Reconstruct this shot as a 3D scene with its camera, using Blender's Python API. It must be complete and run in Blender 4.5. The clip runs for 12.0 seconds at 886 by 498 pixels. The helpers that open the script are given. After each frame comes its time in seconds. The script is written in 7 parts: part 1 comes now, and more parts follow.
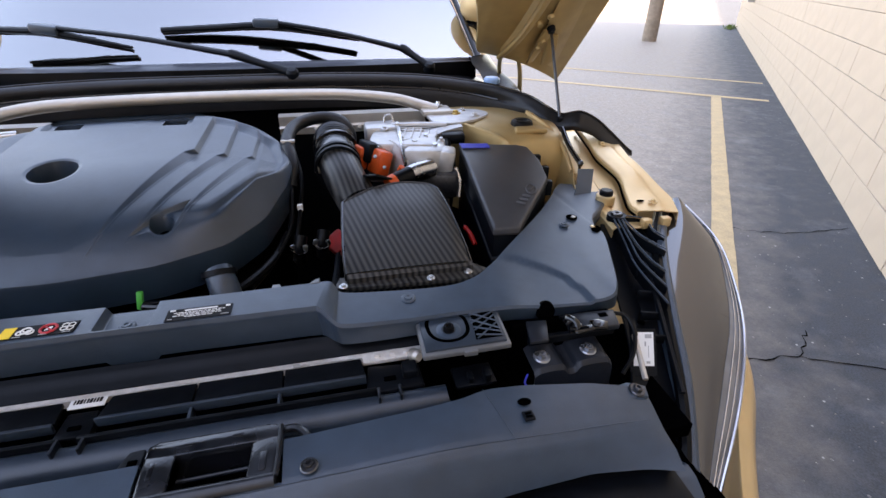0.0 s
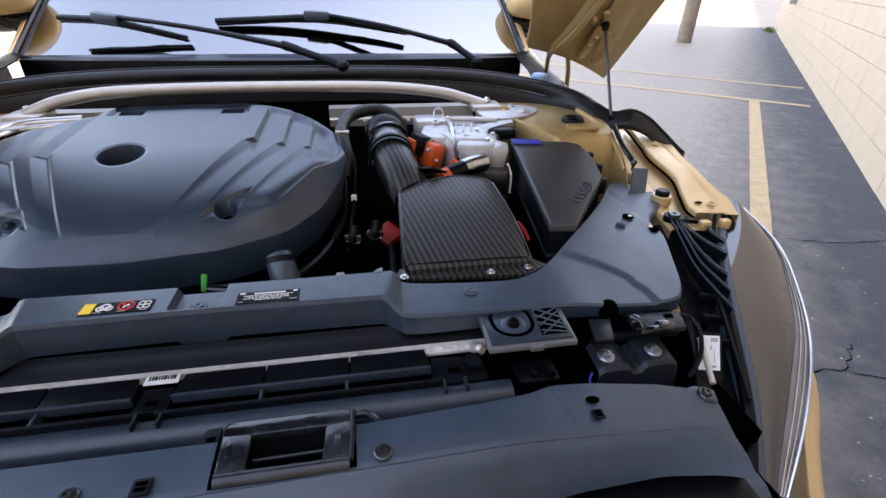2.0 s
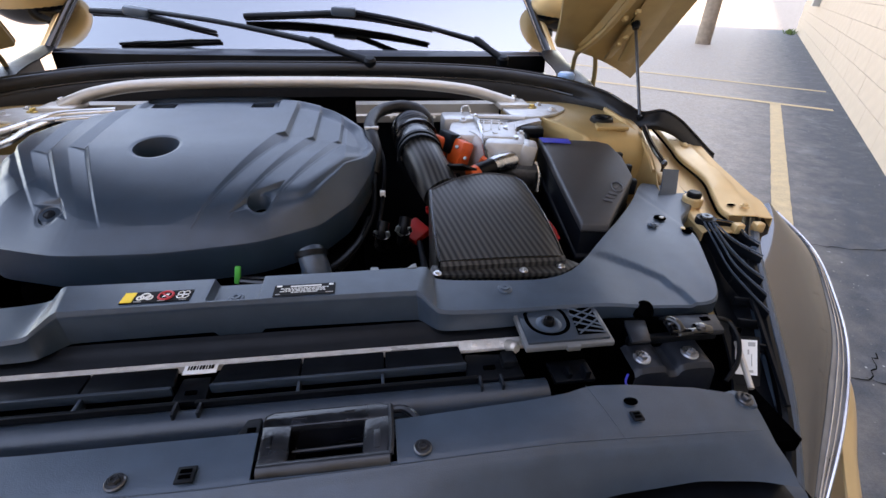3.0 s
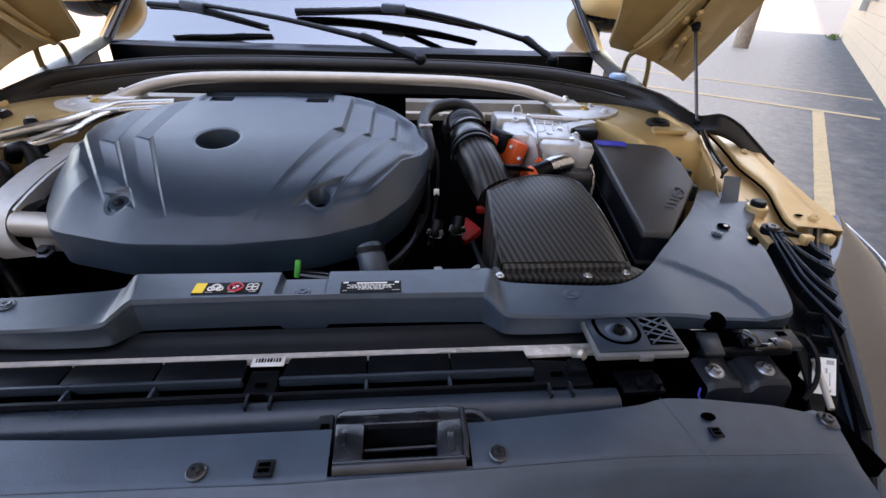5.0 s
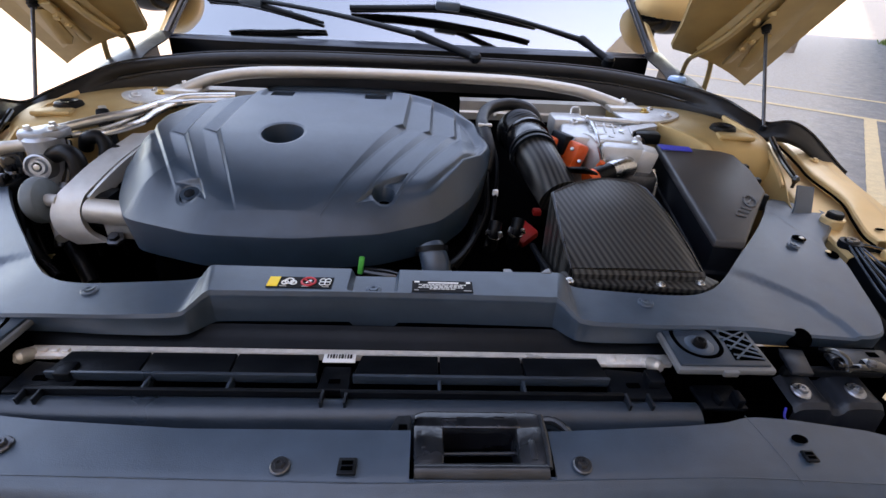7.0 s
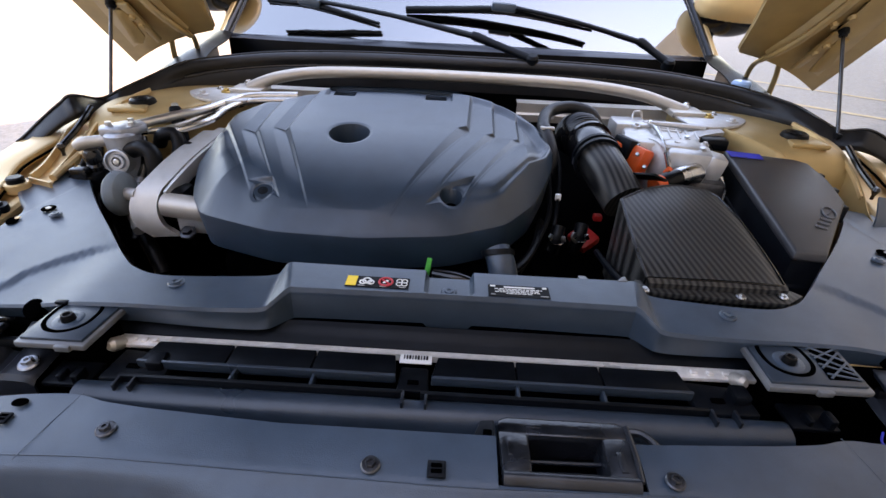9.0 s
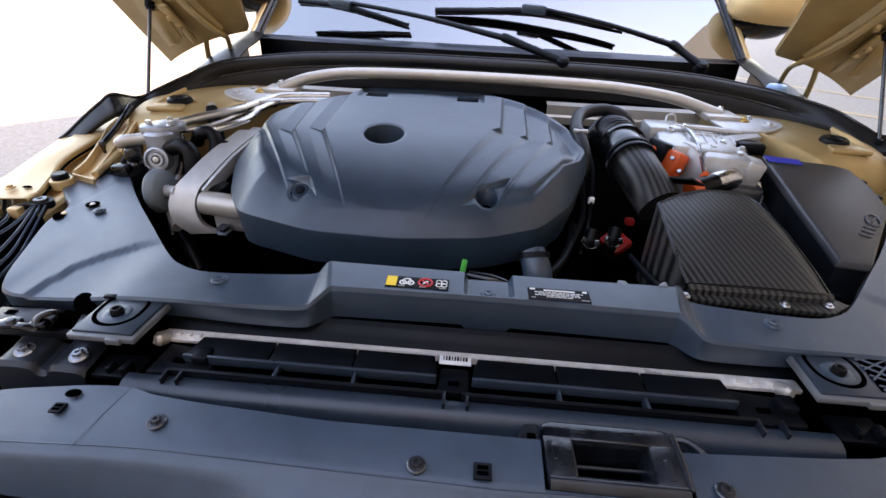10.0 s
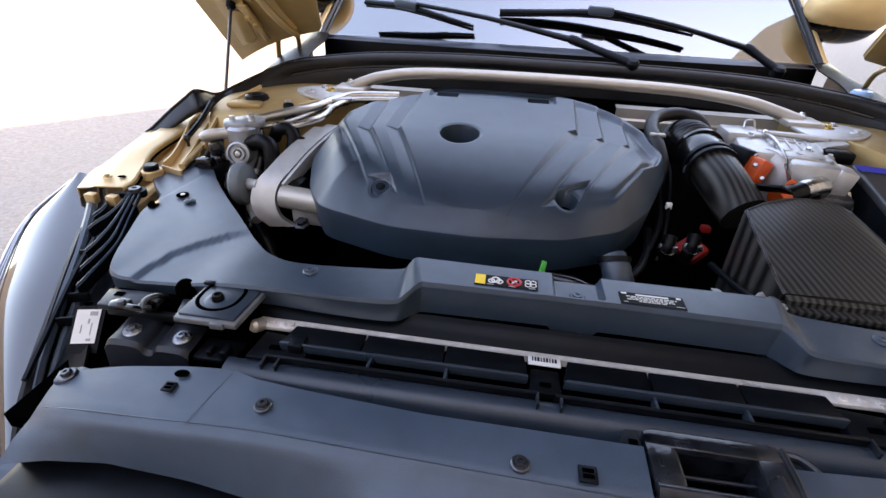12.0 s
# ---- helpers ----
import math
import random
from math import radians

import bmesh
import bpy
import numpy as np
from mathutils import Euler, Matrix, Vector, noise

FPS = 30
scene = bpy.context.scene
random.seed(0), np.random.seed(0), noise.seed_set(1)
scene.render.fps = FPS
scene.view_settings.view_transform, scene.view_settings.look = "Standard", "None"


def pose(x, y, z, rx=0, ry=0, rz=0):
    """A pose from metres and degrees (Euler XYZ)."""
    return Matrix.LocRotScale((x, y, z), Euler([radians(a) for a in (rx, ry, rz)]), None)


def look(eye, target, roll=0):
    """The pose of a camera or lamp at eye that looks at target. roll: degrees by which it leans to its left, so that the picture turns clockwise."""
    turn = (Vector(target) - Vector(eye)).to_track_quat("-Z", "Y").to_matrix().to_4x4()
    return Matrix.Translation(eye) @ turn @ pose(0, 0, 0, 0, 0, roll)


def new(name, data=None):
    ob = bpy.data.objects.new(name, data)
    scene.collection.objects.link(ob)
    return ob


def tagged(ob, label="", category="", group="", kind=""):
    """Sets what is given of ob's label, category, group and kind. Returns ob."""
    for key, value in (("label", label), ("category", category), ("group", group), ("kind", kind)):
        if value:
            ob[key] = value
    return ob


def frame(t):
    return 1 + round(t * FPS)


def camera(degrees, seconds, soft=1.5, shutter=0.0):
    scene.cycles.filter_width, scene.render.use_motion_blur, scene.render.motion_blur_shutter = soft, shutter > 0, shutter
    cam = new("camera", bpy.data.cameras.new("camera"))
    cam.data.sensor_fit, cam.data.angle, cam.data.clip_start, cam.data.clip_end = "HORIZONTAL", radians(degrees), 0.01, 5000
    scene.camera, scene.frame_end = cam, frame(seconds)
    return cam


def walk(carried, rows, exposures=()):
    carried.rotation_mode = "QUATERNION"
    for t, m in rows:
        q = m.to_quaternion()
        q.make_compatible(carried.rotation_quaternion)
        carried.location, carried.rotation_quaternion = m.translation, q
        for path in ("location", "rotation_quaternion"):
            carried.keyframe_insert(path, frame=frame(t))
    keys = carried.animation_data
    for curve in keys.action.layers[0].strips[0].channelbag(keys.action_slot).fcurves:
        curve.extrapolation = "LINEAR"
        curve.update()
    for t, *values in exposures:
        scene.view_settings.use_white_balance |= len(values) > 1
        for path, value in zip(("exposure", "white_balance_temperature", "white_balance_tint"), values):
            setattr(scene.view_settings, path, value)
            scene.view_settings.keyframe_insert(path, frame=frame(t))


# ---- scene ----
cam = camera(87.0, 12.0)
PATH = [
    (0, (0.242, 0.013, 1.144), (0.639, 1.704, 0.153), 0.5),
    (0.5, (0.229, 0.015, 1.14), (0.606, 1.711, 0.149), 0.7),
    (1, (0.214, 0.017, 1.138), (0.57, 1.715, 0.144), 0.8),
    (1.5, (0.2, 0.02, 1.137), (0.536, 1.721, 0.141), 1.0),
    (2, (0.186, 0.023, 1.136), (0.5, 1.727, 0.137), 1.2),
    (2.5, (0.17, 0.025, 1.133), (0.464, 1.733, 0.134), 1.5),
    (3, (0.155, 0.028, 1.132), (0.426, 1.737, 0.128), 1.7),
    (5, (0.099, 0.043, 1.128), (0.285, 1.759, 0.117), 2.4),
    (5.5, (0.085, 0.047, 1.126), (0.249, 1.763, 0.113), 2.7),
    (6, (0.07, 0.049, 1.125), (0.209, 1.766, 0.109), 2.7),
    (6.5, (0.056, 0.052, 1.124), (0.168, 1.771, 0.107), 2.8),
    (7, (0.041, 0.055, 1.123), (0.127, 1.774, 0.106), 2.9),
    (9, (-0.019, 0.058, 1.123), (-0.044, 1.777, 0.101), 2.8),
    (9.5, (-0.034, 0.058, 1.123), (-0.089, 1.776, 0.101), 2.8),
    (10, (-0.05, 0.056, 1.123), (-0.134, 1.774, 0.101), 2.8),
    (10.5, (-0.067, 0.055, 1.122), (-0.182, 1.77, 0.1), 2.7),
    (11, (-0.085, 0.052, 1.12), (-0.233, 1.766, 0.101), 2.7),
    (11.5, (-0.102, 0.049, 1.118), (-0.281, 1.76, 0.099), 2.7),
    (12, (-0.119, 0.045, 1.117), (-0.333, 1.753, 0.098), 2.7),
]
walk(cam, [(t, look(eye, target, roll)) for t, eye, target, roll in PATH], [(0.0, 3.42, 9000, 22), (12.0, 3.42, 9000, 22)])
# ---- light ----
world = bpy.data.worlds.new("sky")
scene.world = world
world.use_nodes = True
wn = world.node_tree.nodes
sky = wn.new("ShaderNodeTexSky")
sky.sky_type, sky.sun_disc = "NISHITA", False
SUN_AZ, SUN_EL = radians(-38.7), radians(46)
sky.sun_elevation, sky.sun_rotation = SUN_EL, radians(90 + 38.7)
world.node_tree.links.new(sky.outputs[0], wn["Background"].inputs[0])
wn["Background"].inputs[1].default_value = 0.13
sun = new("sun", bpy.data.lights.new("sun", "SUN"))
sun.data.energy, sun.data.angle, sun.data.color = 1.45, radians(0.5), (1.0, 0.83, 0.58)
sun_dir = Vector((math.cos(SUN_AZ) * math.cos(SUN_EL), math.sin(SUN_AZ) * math.cos(SUN_EL), math.sin(SUN_EL)))
sun.matrix_world = look(sun_dir * 30, (0, 0, 0))

# ---- materials ----


def mat(name, color, rough=0.5, metal=0.0, vary=0.15, scale=60.0, bump=0.0, bscale=400.0, stain=0.0, coat=0.0, spec=0.5, rvary=0.1):
    """A surface with broad and fine variation of colour and gloss, and a fine relief."""
    m = bpy.data.materials.new(name)
    m.use_nodes = True
    nt = m.node_tree
    b = nt.nodes["Principled BSDF"]
    b.inputs["Metallic"].default_value = metal
    b.inputs["Coat Weight"].default_value = coat
    b.inputs["Coat Roughness"].default_value = 0.05
    b.inputs["Specular IOR Level"].default_value = spec
    tc = nt.nodes.new("ShaderNodeTexCoord")
    n1 = nt.nodes.new("ShaderNodeTexNoise")
    n1.inputs["Scale"].default_value, n1.inputs["Detail"].default_value = scale, 5
    n2 = nt.nodes.new("ShaderNodeTexNoise")
    n2.inputs["Scale"].default_value, n2.inputs["Detail"].default_value = scale / 9, 4
    for n in (n1, n2):
        nt.links.new(tc.outputs["Object"], n.inputs["Vector"])
    add = nt.nodes.new("ShaderNodeMath")
    add.operation = "ADD"
    nt.links.new(n1.outputs[0], add.inputs[0])
    nt.links.new(n2.outputs[0], add.inputs[1])
    ramp = nt.nodes.new("ShaderNodeMapRange")
    ramp.inputs[1].default_value, ramp.inputs[2].default_value = 0.7, 1.3
    ramp.inputs[3].default_value, ramp.inputs[4].default_value = 1 - vary, 1 + vary
    nt.links.new(add.outputs[0], ramp.inputs[0])
    mul = nt.nodes.new("ShaderNodeVectorMath")
    mul.operation = "SCALE"
    mul.inputs[0].default_value = color
    nt.links.new(ramp.outputs[0], mul.inputs["Scale"])
    nt.links.new(mul.outputs[0], b.inputs["Base Color"])
    rr = nt.nodes.new("ShaderNodeMapRange")
    rr.inputs[1].default_value, rr.inputs[2].default_value = 0.3, 0.7
    rr.inputs[3].default_value, rr.inputs[4].default_value = max(0.02, rough - rvary), min(1, rough + rvary)
    nt.links.new(n2.outputs[0], rr.inputs[0])
    nt.links.new(rr.outputs[0], b.inputs["Roughness"])
    if bump:
        n3 = nt.nodes.new("ShaderNodeTexNoise")
        n3.inputs["Scale"].default_value, n3.inputs["Detail"].default_value = bscale, 3
        nt.links.new(tc.outputs["Object"], n3.inputs["Vector"])
        bp = nt.nodes.new("ShaderNodeBump")
        bp.inputs["Strength"].default_value, bp.inputs["Distance"].default_value = bump, 0.001
        nt.links.new(n3.outputs[0], bp.inputs["Height"])
        nt.links.new(bp.outputs[0], b.inputs["Normal"])
    return m


PLASTIC = mat("satin_plastic", (0.031, 0.051, 0.076), 0.34, vary=0.18, scale=40, bump=0.25, bscale=900, spec=0.55, rvary=0.06)
COVER = mat("cover_plastic", (0.017, 0.033, 0.053), 0.33, vary=0.25, scale=26, bump=0.3, bscale=900, spec=0.7, rvary=0.06)
DUCTSHELL = mat("grey_duct_plastic", (0.019, 0.030, 0.044), 0.36, vary=0.2, scale=45, bump=0.2, bscale=700, spec=0.5)
DUCTP = mat("black_duct_plastic", (0.0075, 0.0105, 0.0155), 0.36, vary=0.3, scale=45, bump=0.2, bscale=700, spec=0.4)
DARK = mat("dark_plastic", (0.0030, 0.0042, 0.0062), 0.4, vary=0.4, scale=50, bump=0.2, bscale=600, spec=0.14)
GLOSSY = mat("glossy_black", (0.004, 0.004, 0.0046), 0.14, vary=0.2, rvary=0.05)
LATCHPAINT = mat("latch_paint", (0.012, 0.015, 0.021), 0.40, vary=0.3, scale=90, bump=0.2, bscale=500, spec=0.32)
OXIDE = mat("black_oxide_steel", (0.09, 0.092, 0.1), 0.34, metal=0.9, vary=0.25, scale=200)
RUBBER = mat("rubber", (0.0022, 0.0025, 0.0034), 0.38, vary=0.3, scale=80, bump=0.3, bscale=500, spec=0.17)
HOSE = mat("glossy_rubber", (0.004, 0.0042, 0.005), 0.25, vary=0.3, scale=80, bump=0.15, bscale=300, spec=0.5)
EPDM = mat("seal_rubber", (0.0085, 0.0085, 0.0098), 0.42, vary=0.3, scale=60, bump=0.3, bscale=500, spec=0.35)
# near-black whose colour stands in for shade in recesses, gaps and holes
VOID = mat("shade_black", (0.0007, 0.0007, 0.0008), 0.9, vary=0.5, spec=0.0)
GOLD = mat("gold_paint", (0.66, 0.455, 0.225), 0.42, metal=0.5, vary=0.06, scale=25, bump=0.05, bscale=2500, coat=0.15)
# darker copy of the gold, used on the raised hood and its hinges
GOLDIN = mat("gold_darker", (0.5, 0.36, 0.17), 0.4, metal=0.5, vary=0.12, scale=25, bump=0.1, bscale=900, coat=0.2)
# the body gold darkened and dulled, bay shade put into its colour
GOLDTOWER = mat("gold_shaded", (0.46, 0.31, 0.135), 0.45, metal=0.45, vary=0.1, scale=25, bump=0.08, bscale=1800)
ALU = mat("cast_aluminium", (0.52, 0.51, 0.50), 0.42, metal=0.6, vary=0.15, scale=60, bump=0.35, bscale=500)
SILVER = mat("silver_paint", (0.5, 0.46, 0.41), 0.38, metal=0.5, vary=0.08, scale=40, bump=0.1, bscale=800)
ZINC = mat("dull_zinc", (0.3, 0.31, 0.33), 0.3, metal=0.9, vary=0.25, scale=150)
STEEL = mat("zinc_steel", (0.55, 0.55, 0.55), 0.3, metal=1.0, vary=0.2, scale=90)
BRASS = mat("brass_zinc", (0.6, 0.42, 0.15), 0.35, metal=1.0, vary=0.2)
ORANGE = mat("orange_plastic", (0.75, 0.1, 0.02), 0.4, vary=0.15, bump=0.1)
RED = mat("red_plastic", (0.4, 0.01, 0.008), 0.45, vary=0.2)
GREEN = mat("green_plastic", (0.03, 0.4, 0.06), 0.45, vary=0.1)
BLUE = mat("blue_print", (0.02, 0.03, 0.35), 0.5, vary=0.3, scale=300)
YELLOW = mat("yellow_print", (0.85, 0.55, 0.02), 0.45, vary=0.05)
WHITE = mat("white_print", (0.75, 0.75, 0.73), 0.5, vary=0.06)
STICKER = mat("black_sticker", (0.006, 0.006, 0.007), 0.6, vary=0.1, spec=0.15)
REDPRINT = mat("red_print", (0.5, 0.02, 0.03), 0.45, vary=0.05)
GREYPRINT = mat("grey_print", (0.35, 0.35, 0.34), 0.5, vary=0.05)


def clear(name, tint, ior):
    """A thin clear pane: see-through, with a mirror gloss that grows to the edges."""
    m = bpy.data.materials.new(name)
    m.use_nodes = True
    nt = m.node_tree
    nt.nodes.remove(nt.nodes["Principled BSDF"])
    t, g, f, x = (nt.nodes.new("ShaderNode" + k) for k in ("BsdfTransparent", "BsdfGlossy", "Fresnel", "MixShader"))
    t.inputs[0].default_value = (*tint, 1)
    g.inputs["Roughness"].default_value = 0.02
    f.inputs[0].default_value = ior
    nt.links.new(f.outputs[0], x.inputs[0])
    nt.links.new(t.outputs[0], x.inputs[1])
    nt.links.new(g.outputs[0], x.inputs[2])
    nt.links.new(x.outputs[0], nt.nodes["Material Output"].inputs[0])
    return m


BEZEL = mat("brushed_bezel", (0.6, 0.6, 0.62), 0.32, metal=0.9, vary=0.2, scale=15)
SCREEN_GLASS = clear("screen_glass", (0.85, 0.87, 0.9), 5.0)
LENS_GLASS = mat("lamp_lens", (0.022, 0.020, 0.020), 0.08, vary=0.1, coat=0.2, spec=0.6, rvary=0.02)
LENS_GLASS.node_tree.nodes["Principled BSDF"].inputs["IOR"].default_value = 1.8


def carbon():
    m = mat("carbon_weave", (0.03, 0.03, 0.031), 0.42, vary=0.1, coat=0.0, spec=0.3)
    nt = m.node_tree
    b = nt.nodes["Principled BSDF"]
    tc = nt.nodes.new("ShaderNodeTexCoord")
    mp = nt.nodes.new("ShaderNodeMapping")
    mp.inputs["Rotation"].default_value = (0, 0, radians(-13.2))
    w = nt.nodes.new("ShaderNodeTexWave")
    w.inputs["Scale"].default_value, w.inputs["Distortion"].default_value = 36, 0.05
    w.bands_direction = "X"
    nt.links.new(tc.outputs["Object"], mp.inputs[0])
    nt.links.new(mp.outputs[0], w.inputs[0])
    fine = nt.nodes.new("ShaderNodeTexWave")
    fine.inputs["Scale"].default_value, fine.bands_direction = 240, "Y"
    nt.links.new(mp.outputs[0], fine.inputs[0])
    mix = nt.nodes.new("ShaderNodeMix")
    mix.data_type = "RGBA"
    mix.inputs[6].default_value, mix.inputs[7].default_value = (0.004, 0.004, 0.0043, 1), (0.055, 0.052, 0.048, 1)
    nt.links.new(w.outputs[1], mix.inputs[0])
    nt.links.new(mix.outputs[2], b.inputs["Base Color"])
    bp = nt.nodes.new("ShaderNodeBump")
    bp.inputs["Strength"].default_value, bp.inputs["Distance"].default_value = 0.12, 0.0003
    nt.links.new(fine.outputs[1], bp.inputs["Height"])
    nt.links.new(bp.outputs[0], b.inputs["Normal"])
    return m


CARBON = carbon()


def asphalt():
    m = mat("asphalt", (0.042, 0.047, 0.055), 0.75, vary=0.45, scale=150, bump=1.0, bscale=220, rvary=0.15)
    nt = m.node_tree
    b = nt.nodes["Principled BSDF"]
    tc = nt.nodes.new("ShaderNodeTexCoord")
    # pale pebbles worn free of the binder
    v = nt.nodes.new("ShaderNodeTexVoronoi")
    v.inputs["Scale"].default_value = 42
    nt.links.new(tc.outputs["Object"], v.inputs["Vector"])
    r = nt.nodes.new("ShaderNodeMapRange")
    r.inputs[1].default_value, r.inputs[2].default_value, r.inputs[3].default_value, r.inputs[4].default_value = 0.1, 0.22, 1, 0
    nt.links.new(v.outputs["Distance"], r.inputs[0])
    pick = nt.nodes.new("ShaderNodeMath")
    pick.operation = "GREATER_THAN"
    pick.inputs[1].default_value = 0.86
    nt.links.new(v.outputs["Color"], pick.inputs[0])
    few = nt.nodes.new("ShaderNodeMath")
    few.operation = "MULTIPLY"
    nt.links.new(r.outputs[0], few.inputs[0])
    nt.links.new(pick.outputs[0], few.inputs[1])
    n = nt.nodes.new("ShaderNodeTexNoise")
    n.inputs["Scale"].default_value, n.inputs["Detail"].default_value, n.inputs["Roughness"].default_value = 3.2, 12, 0.72
    nt.links.new(tc.outputs["Object"], n.inputs["Vector"])
    r2 = nt.nodes.new("ShaderNodeMapRange")
    r2.inputs[1].default_value, r2.inputs[2].default_value, r2.inputs[3].default_value, r2.inputs[4].default_value = 0.53, 0.75, 0, 0.5
    nt.links.new(n.outputs[0], r2.inputs[0])
    old = b.inputs["Base Color"].links[0].from_socket
    # the wall's shade is painted in: asphalt brighter away from it, darker along it
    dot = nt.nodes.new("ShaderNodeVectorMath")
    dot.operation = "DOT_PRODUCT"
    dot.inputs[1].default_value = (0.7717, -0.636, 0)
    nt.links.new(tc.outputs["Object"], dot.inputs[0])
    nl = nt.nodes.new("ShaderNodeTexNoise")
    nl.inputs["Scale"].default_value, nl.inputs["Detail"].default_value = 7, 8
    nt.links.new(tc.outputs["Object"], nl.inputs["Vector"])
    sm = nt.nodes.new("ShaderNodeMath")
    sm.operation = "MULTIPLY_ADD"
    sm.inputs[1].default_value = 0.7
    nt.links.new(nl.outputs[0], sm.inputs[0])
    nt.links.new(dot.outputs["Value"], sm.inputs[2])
    lit_mask = nt.nodes.new("ShaderNodeMapRange")
    lit_mask.inputs[1].default_value, lit_mask.inputs[2].default_value, lit_mask.inputs[3].default_value, lit_mask.inputs[4].default_value = 0.35, 1.25, 1, 0
    nt.links.new(sm.outputs[0], lit_mask.inputs[0])
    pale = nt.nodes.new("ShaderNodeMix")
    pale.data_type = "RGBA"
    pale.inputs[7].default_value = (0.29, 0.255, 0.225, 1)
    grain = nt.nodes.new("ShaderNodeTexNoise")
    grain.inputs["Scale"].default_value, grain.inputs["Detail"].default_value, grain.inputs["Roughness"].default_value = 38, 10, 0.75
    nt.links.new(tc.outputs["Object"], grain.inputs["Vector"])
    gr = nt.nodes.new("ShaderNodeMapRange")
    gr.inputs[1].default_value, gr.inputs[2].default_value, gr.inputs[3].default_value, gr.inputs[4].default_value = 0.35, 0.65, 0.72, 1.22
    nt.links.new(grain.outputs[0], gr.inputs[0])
    # brighter tone away from the wall, broken up by fine grain
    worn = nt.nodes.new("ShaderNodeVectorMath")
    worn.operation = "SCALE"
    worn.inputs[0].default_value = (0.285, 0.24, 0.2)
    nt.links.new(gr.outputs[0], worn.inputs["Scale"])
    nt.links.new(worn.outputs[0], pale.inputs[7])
    nt.links.new(lit_mask.outputs[0], pale.inputs[0])
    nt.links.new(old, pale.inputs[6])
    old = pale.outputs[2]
    mix1 = nt.nodes.new("ShaderNodeMix")
    mix1.data_type = "RGBA"
    mix1.inputs[7].default_value = (0.2, 0.2, 0.21, 1)
    nt.links.new(r2.outputs[0], mix1.inputs[0])
    nt.links.new(old, mix1.inputs[6])
    mul = nt.nodes.new("ShaderNodeMath")
    mul.operation = "MULTIPLY"
    mul.inputs[1].default_value = 0.8
    nt.links.new(few.outputs[0], mul.inputs[0])
    mix2 = nt.nodes.new("ShaderNodeMix")
    mix2.data_type = "RGBA"
    mix2.inputs[7].default_value = (0.5, 0.48, 0.45, 1)
    nt.links.new(mul.outputs[0], mix2.inputs[0])
    nt.links.new(mix1.outputs[2], mix2.inputs[6])
    nt.links.new(mix2.outputs[2], b.inputs["Base Color"])
    return m


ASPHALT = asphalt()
BLOCK = mat("painted_block", (0.44, 0.35, 0.27), 0.8, vary=0.07, scale=6, bump=0.6, bscale=120)
MORTAR = mat("painted_joint", (0.43, 0.342, 0.264), 0.85, vary=0.08, scale=8, bump=0.5, bscale=120)
LINE = mat("worn_line_paint", (0.5, 0.36, 0.20), 0.8, vary=0.18, scale=120, bump=0.7, bscale=200)
WOOD = mat("weathered_wood", (0.22, 0.17, 0.13), 0.85, vary=0.3, scale=12, bump=0.8, bscale=90)
METER = mat("grey_enamel", (0.35, 0.35, 0.34), 0.5, vary=0.1, scale=10)

# ---- mesh tools ----


def link(name, bm, material, parent=None, label="", angle=35):
    me = bpy.data.meshes.new(name)
    bm.to_mesh(me)
    bm.free()
    me.materials.append(material)
    me.shade_smooth()
    me.set_sharp_from_angle(angle=radians(angle))
    ob = new(name, me)
    if parent is not None:
        ob.parent = parent
    if label:
        ob["label"] = label
    return ob


def part(name, bm, material, parent, label="", angle=35):
    return link(name, bm, material, parent, label, angle)


def thing(name, label, category, group="", kind=""):
    return tagged(new(name), label, category, group, kind)


def bevel(bm, width, segs=2, angle=30):
    if width <= 0:
        return bm
    es = [e for e in bm.edges if len(e.link_faces) == 2 and e.calc_face_angle(0) > radians(angle)]
    bmesh.ops.bevel(bm, geom=es, offset=width, segments=segs, profile=0.5, affect="EDGES", clamp_overlap=True)
    return bm


def box(c, s, b=0.003, m=None, bm=None, segs=2):
    """A bevelled box at c with size s."""
    t = bmesh.new()
    bmesh.ops.create_cube(t, size=1, matrix=Matrix.Translation(c) @ (m or Matrix()) @ Matrix.Diagonal((*s, 1)))
    bevel(t, b, segs)
    return merge(bm, t)


def merge(bm, t):
    if bm is None:
        return t
    me = bpy.data.meshes.new("tmp")
    t.to_mesh(me)
    t.free()
    bm.from_mesh(me)
    bpy.data.meshes.remove(me)
    return bm


def spline(pts, n):
    """Points of a smooth curve through pts, n to a stretch."""
    p = [Vector(q) for q in pts]
    if n <= 1 or len(p) < 3:
        out = []
        for a, b in zip(p, p[1:]):
            out += [a.lerp(b, i / max(n, 1)) for i in range(max(n, 1))]
        return out + [p[-1]]
    ext = [p[0] * 2 - p[1], *p, p[-1] * 2 - p[-2]]
    out = []
    for i in range(1, len(ext) - 2):
        a, b, c, d = ext[i - 1:i + 3]
        for k in range(n):
            t = k / n
            out.append(0.5 * (2 * b + (c - a) * t + (2 * a - 5 * b + 4 * c - d) * t * t + (3 * b - a - 3 * c + d) * t ** 3))
    return out + [p[-1]]


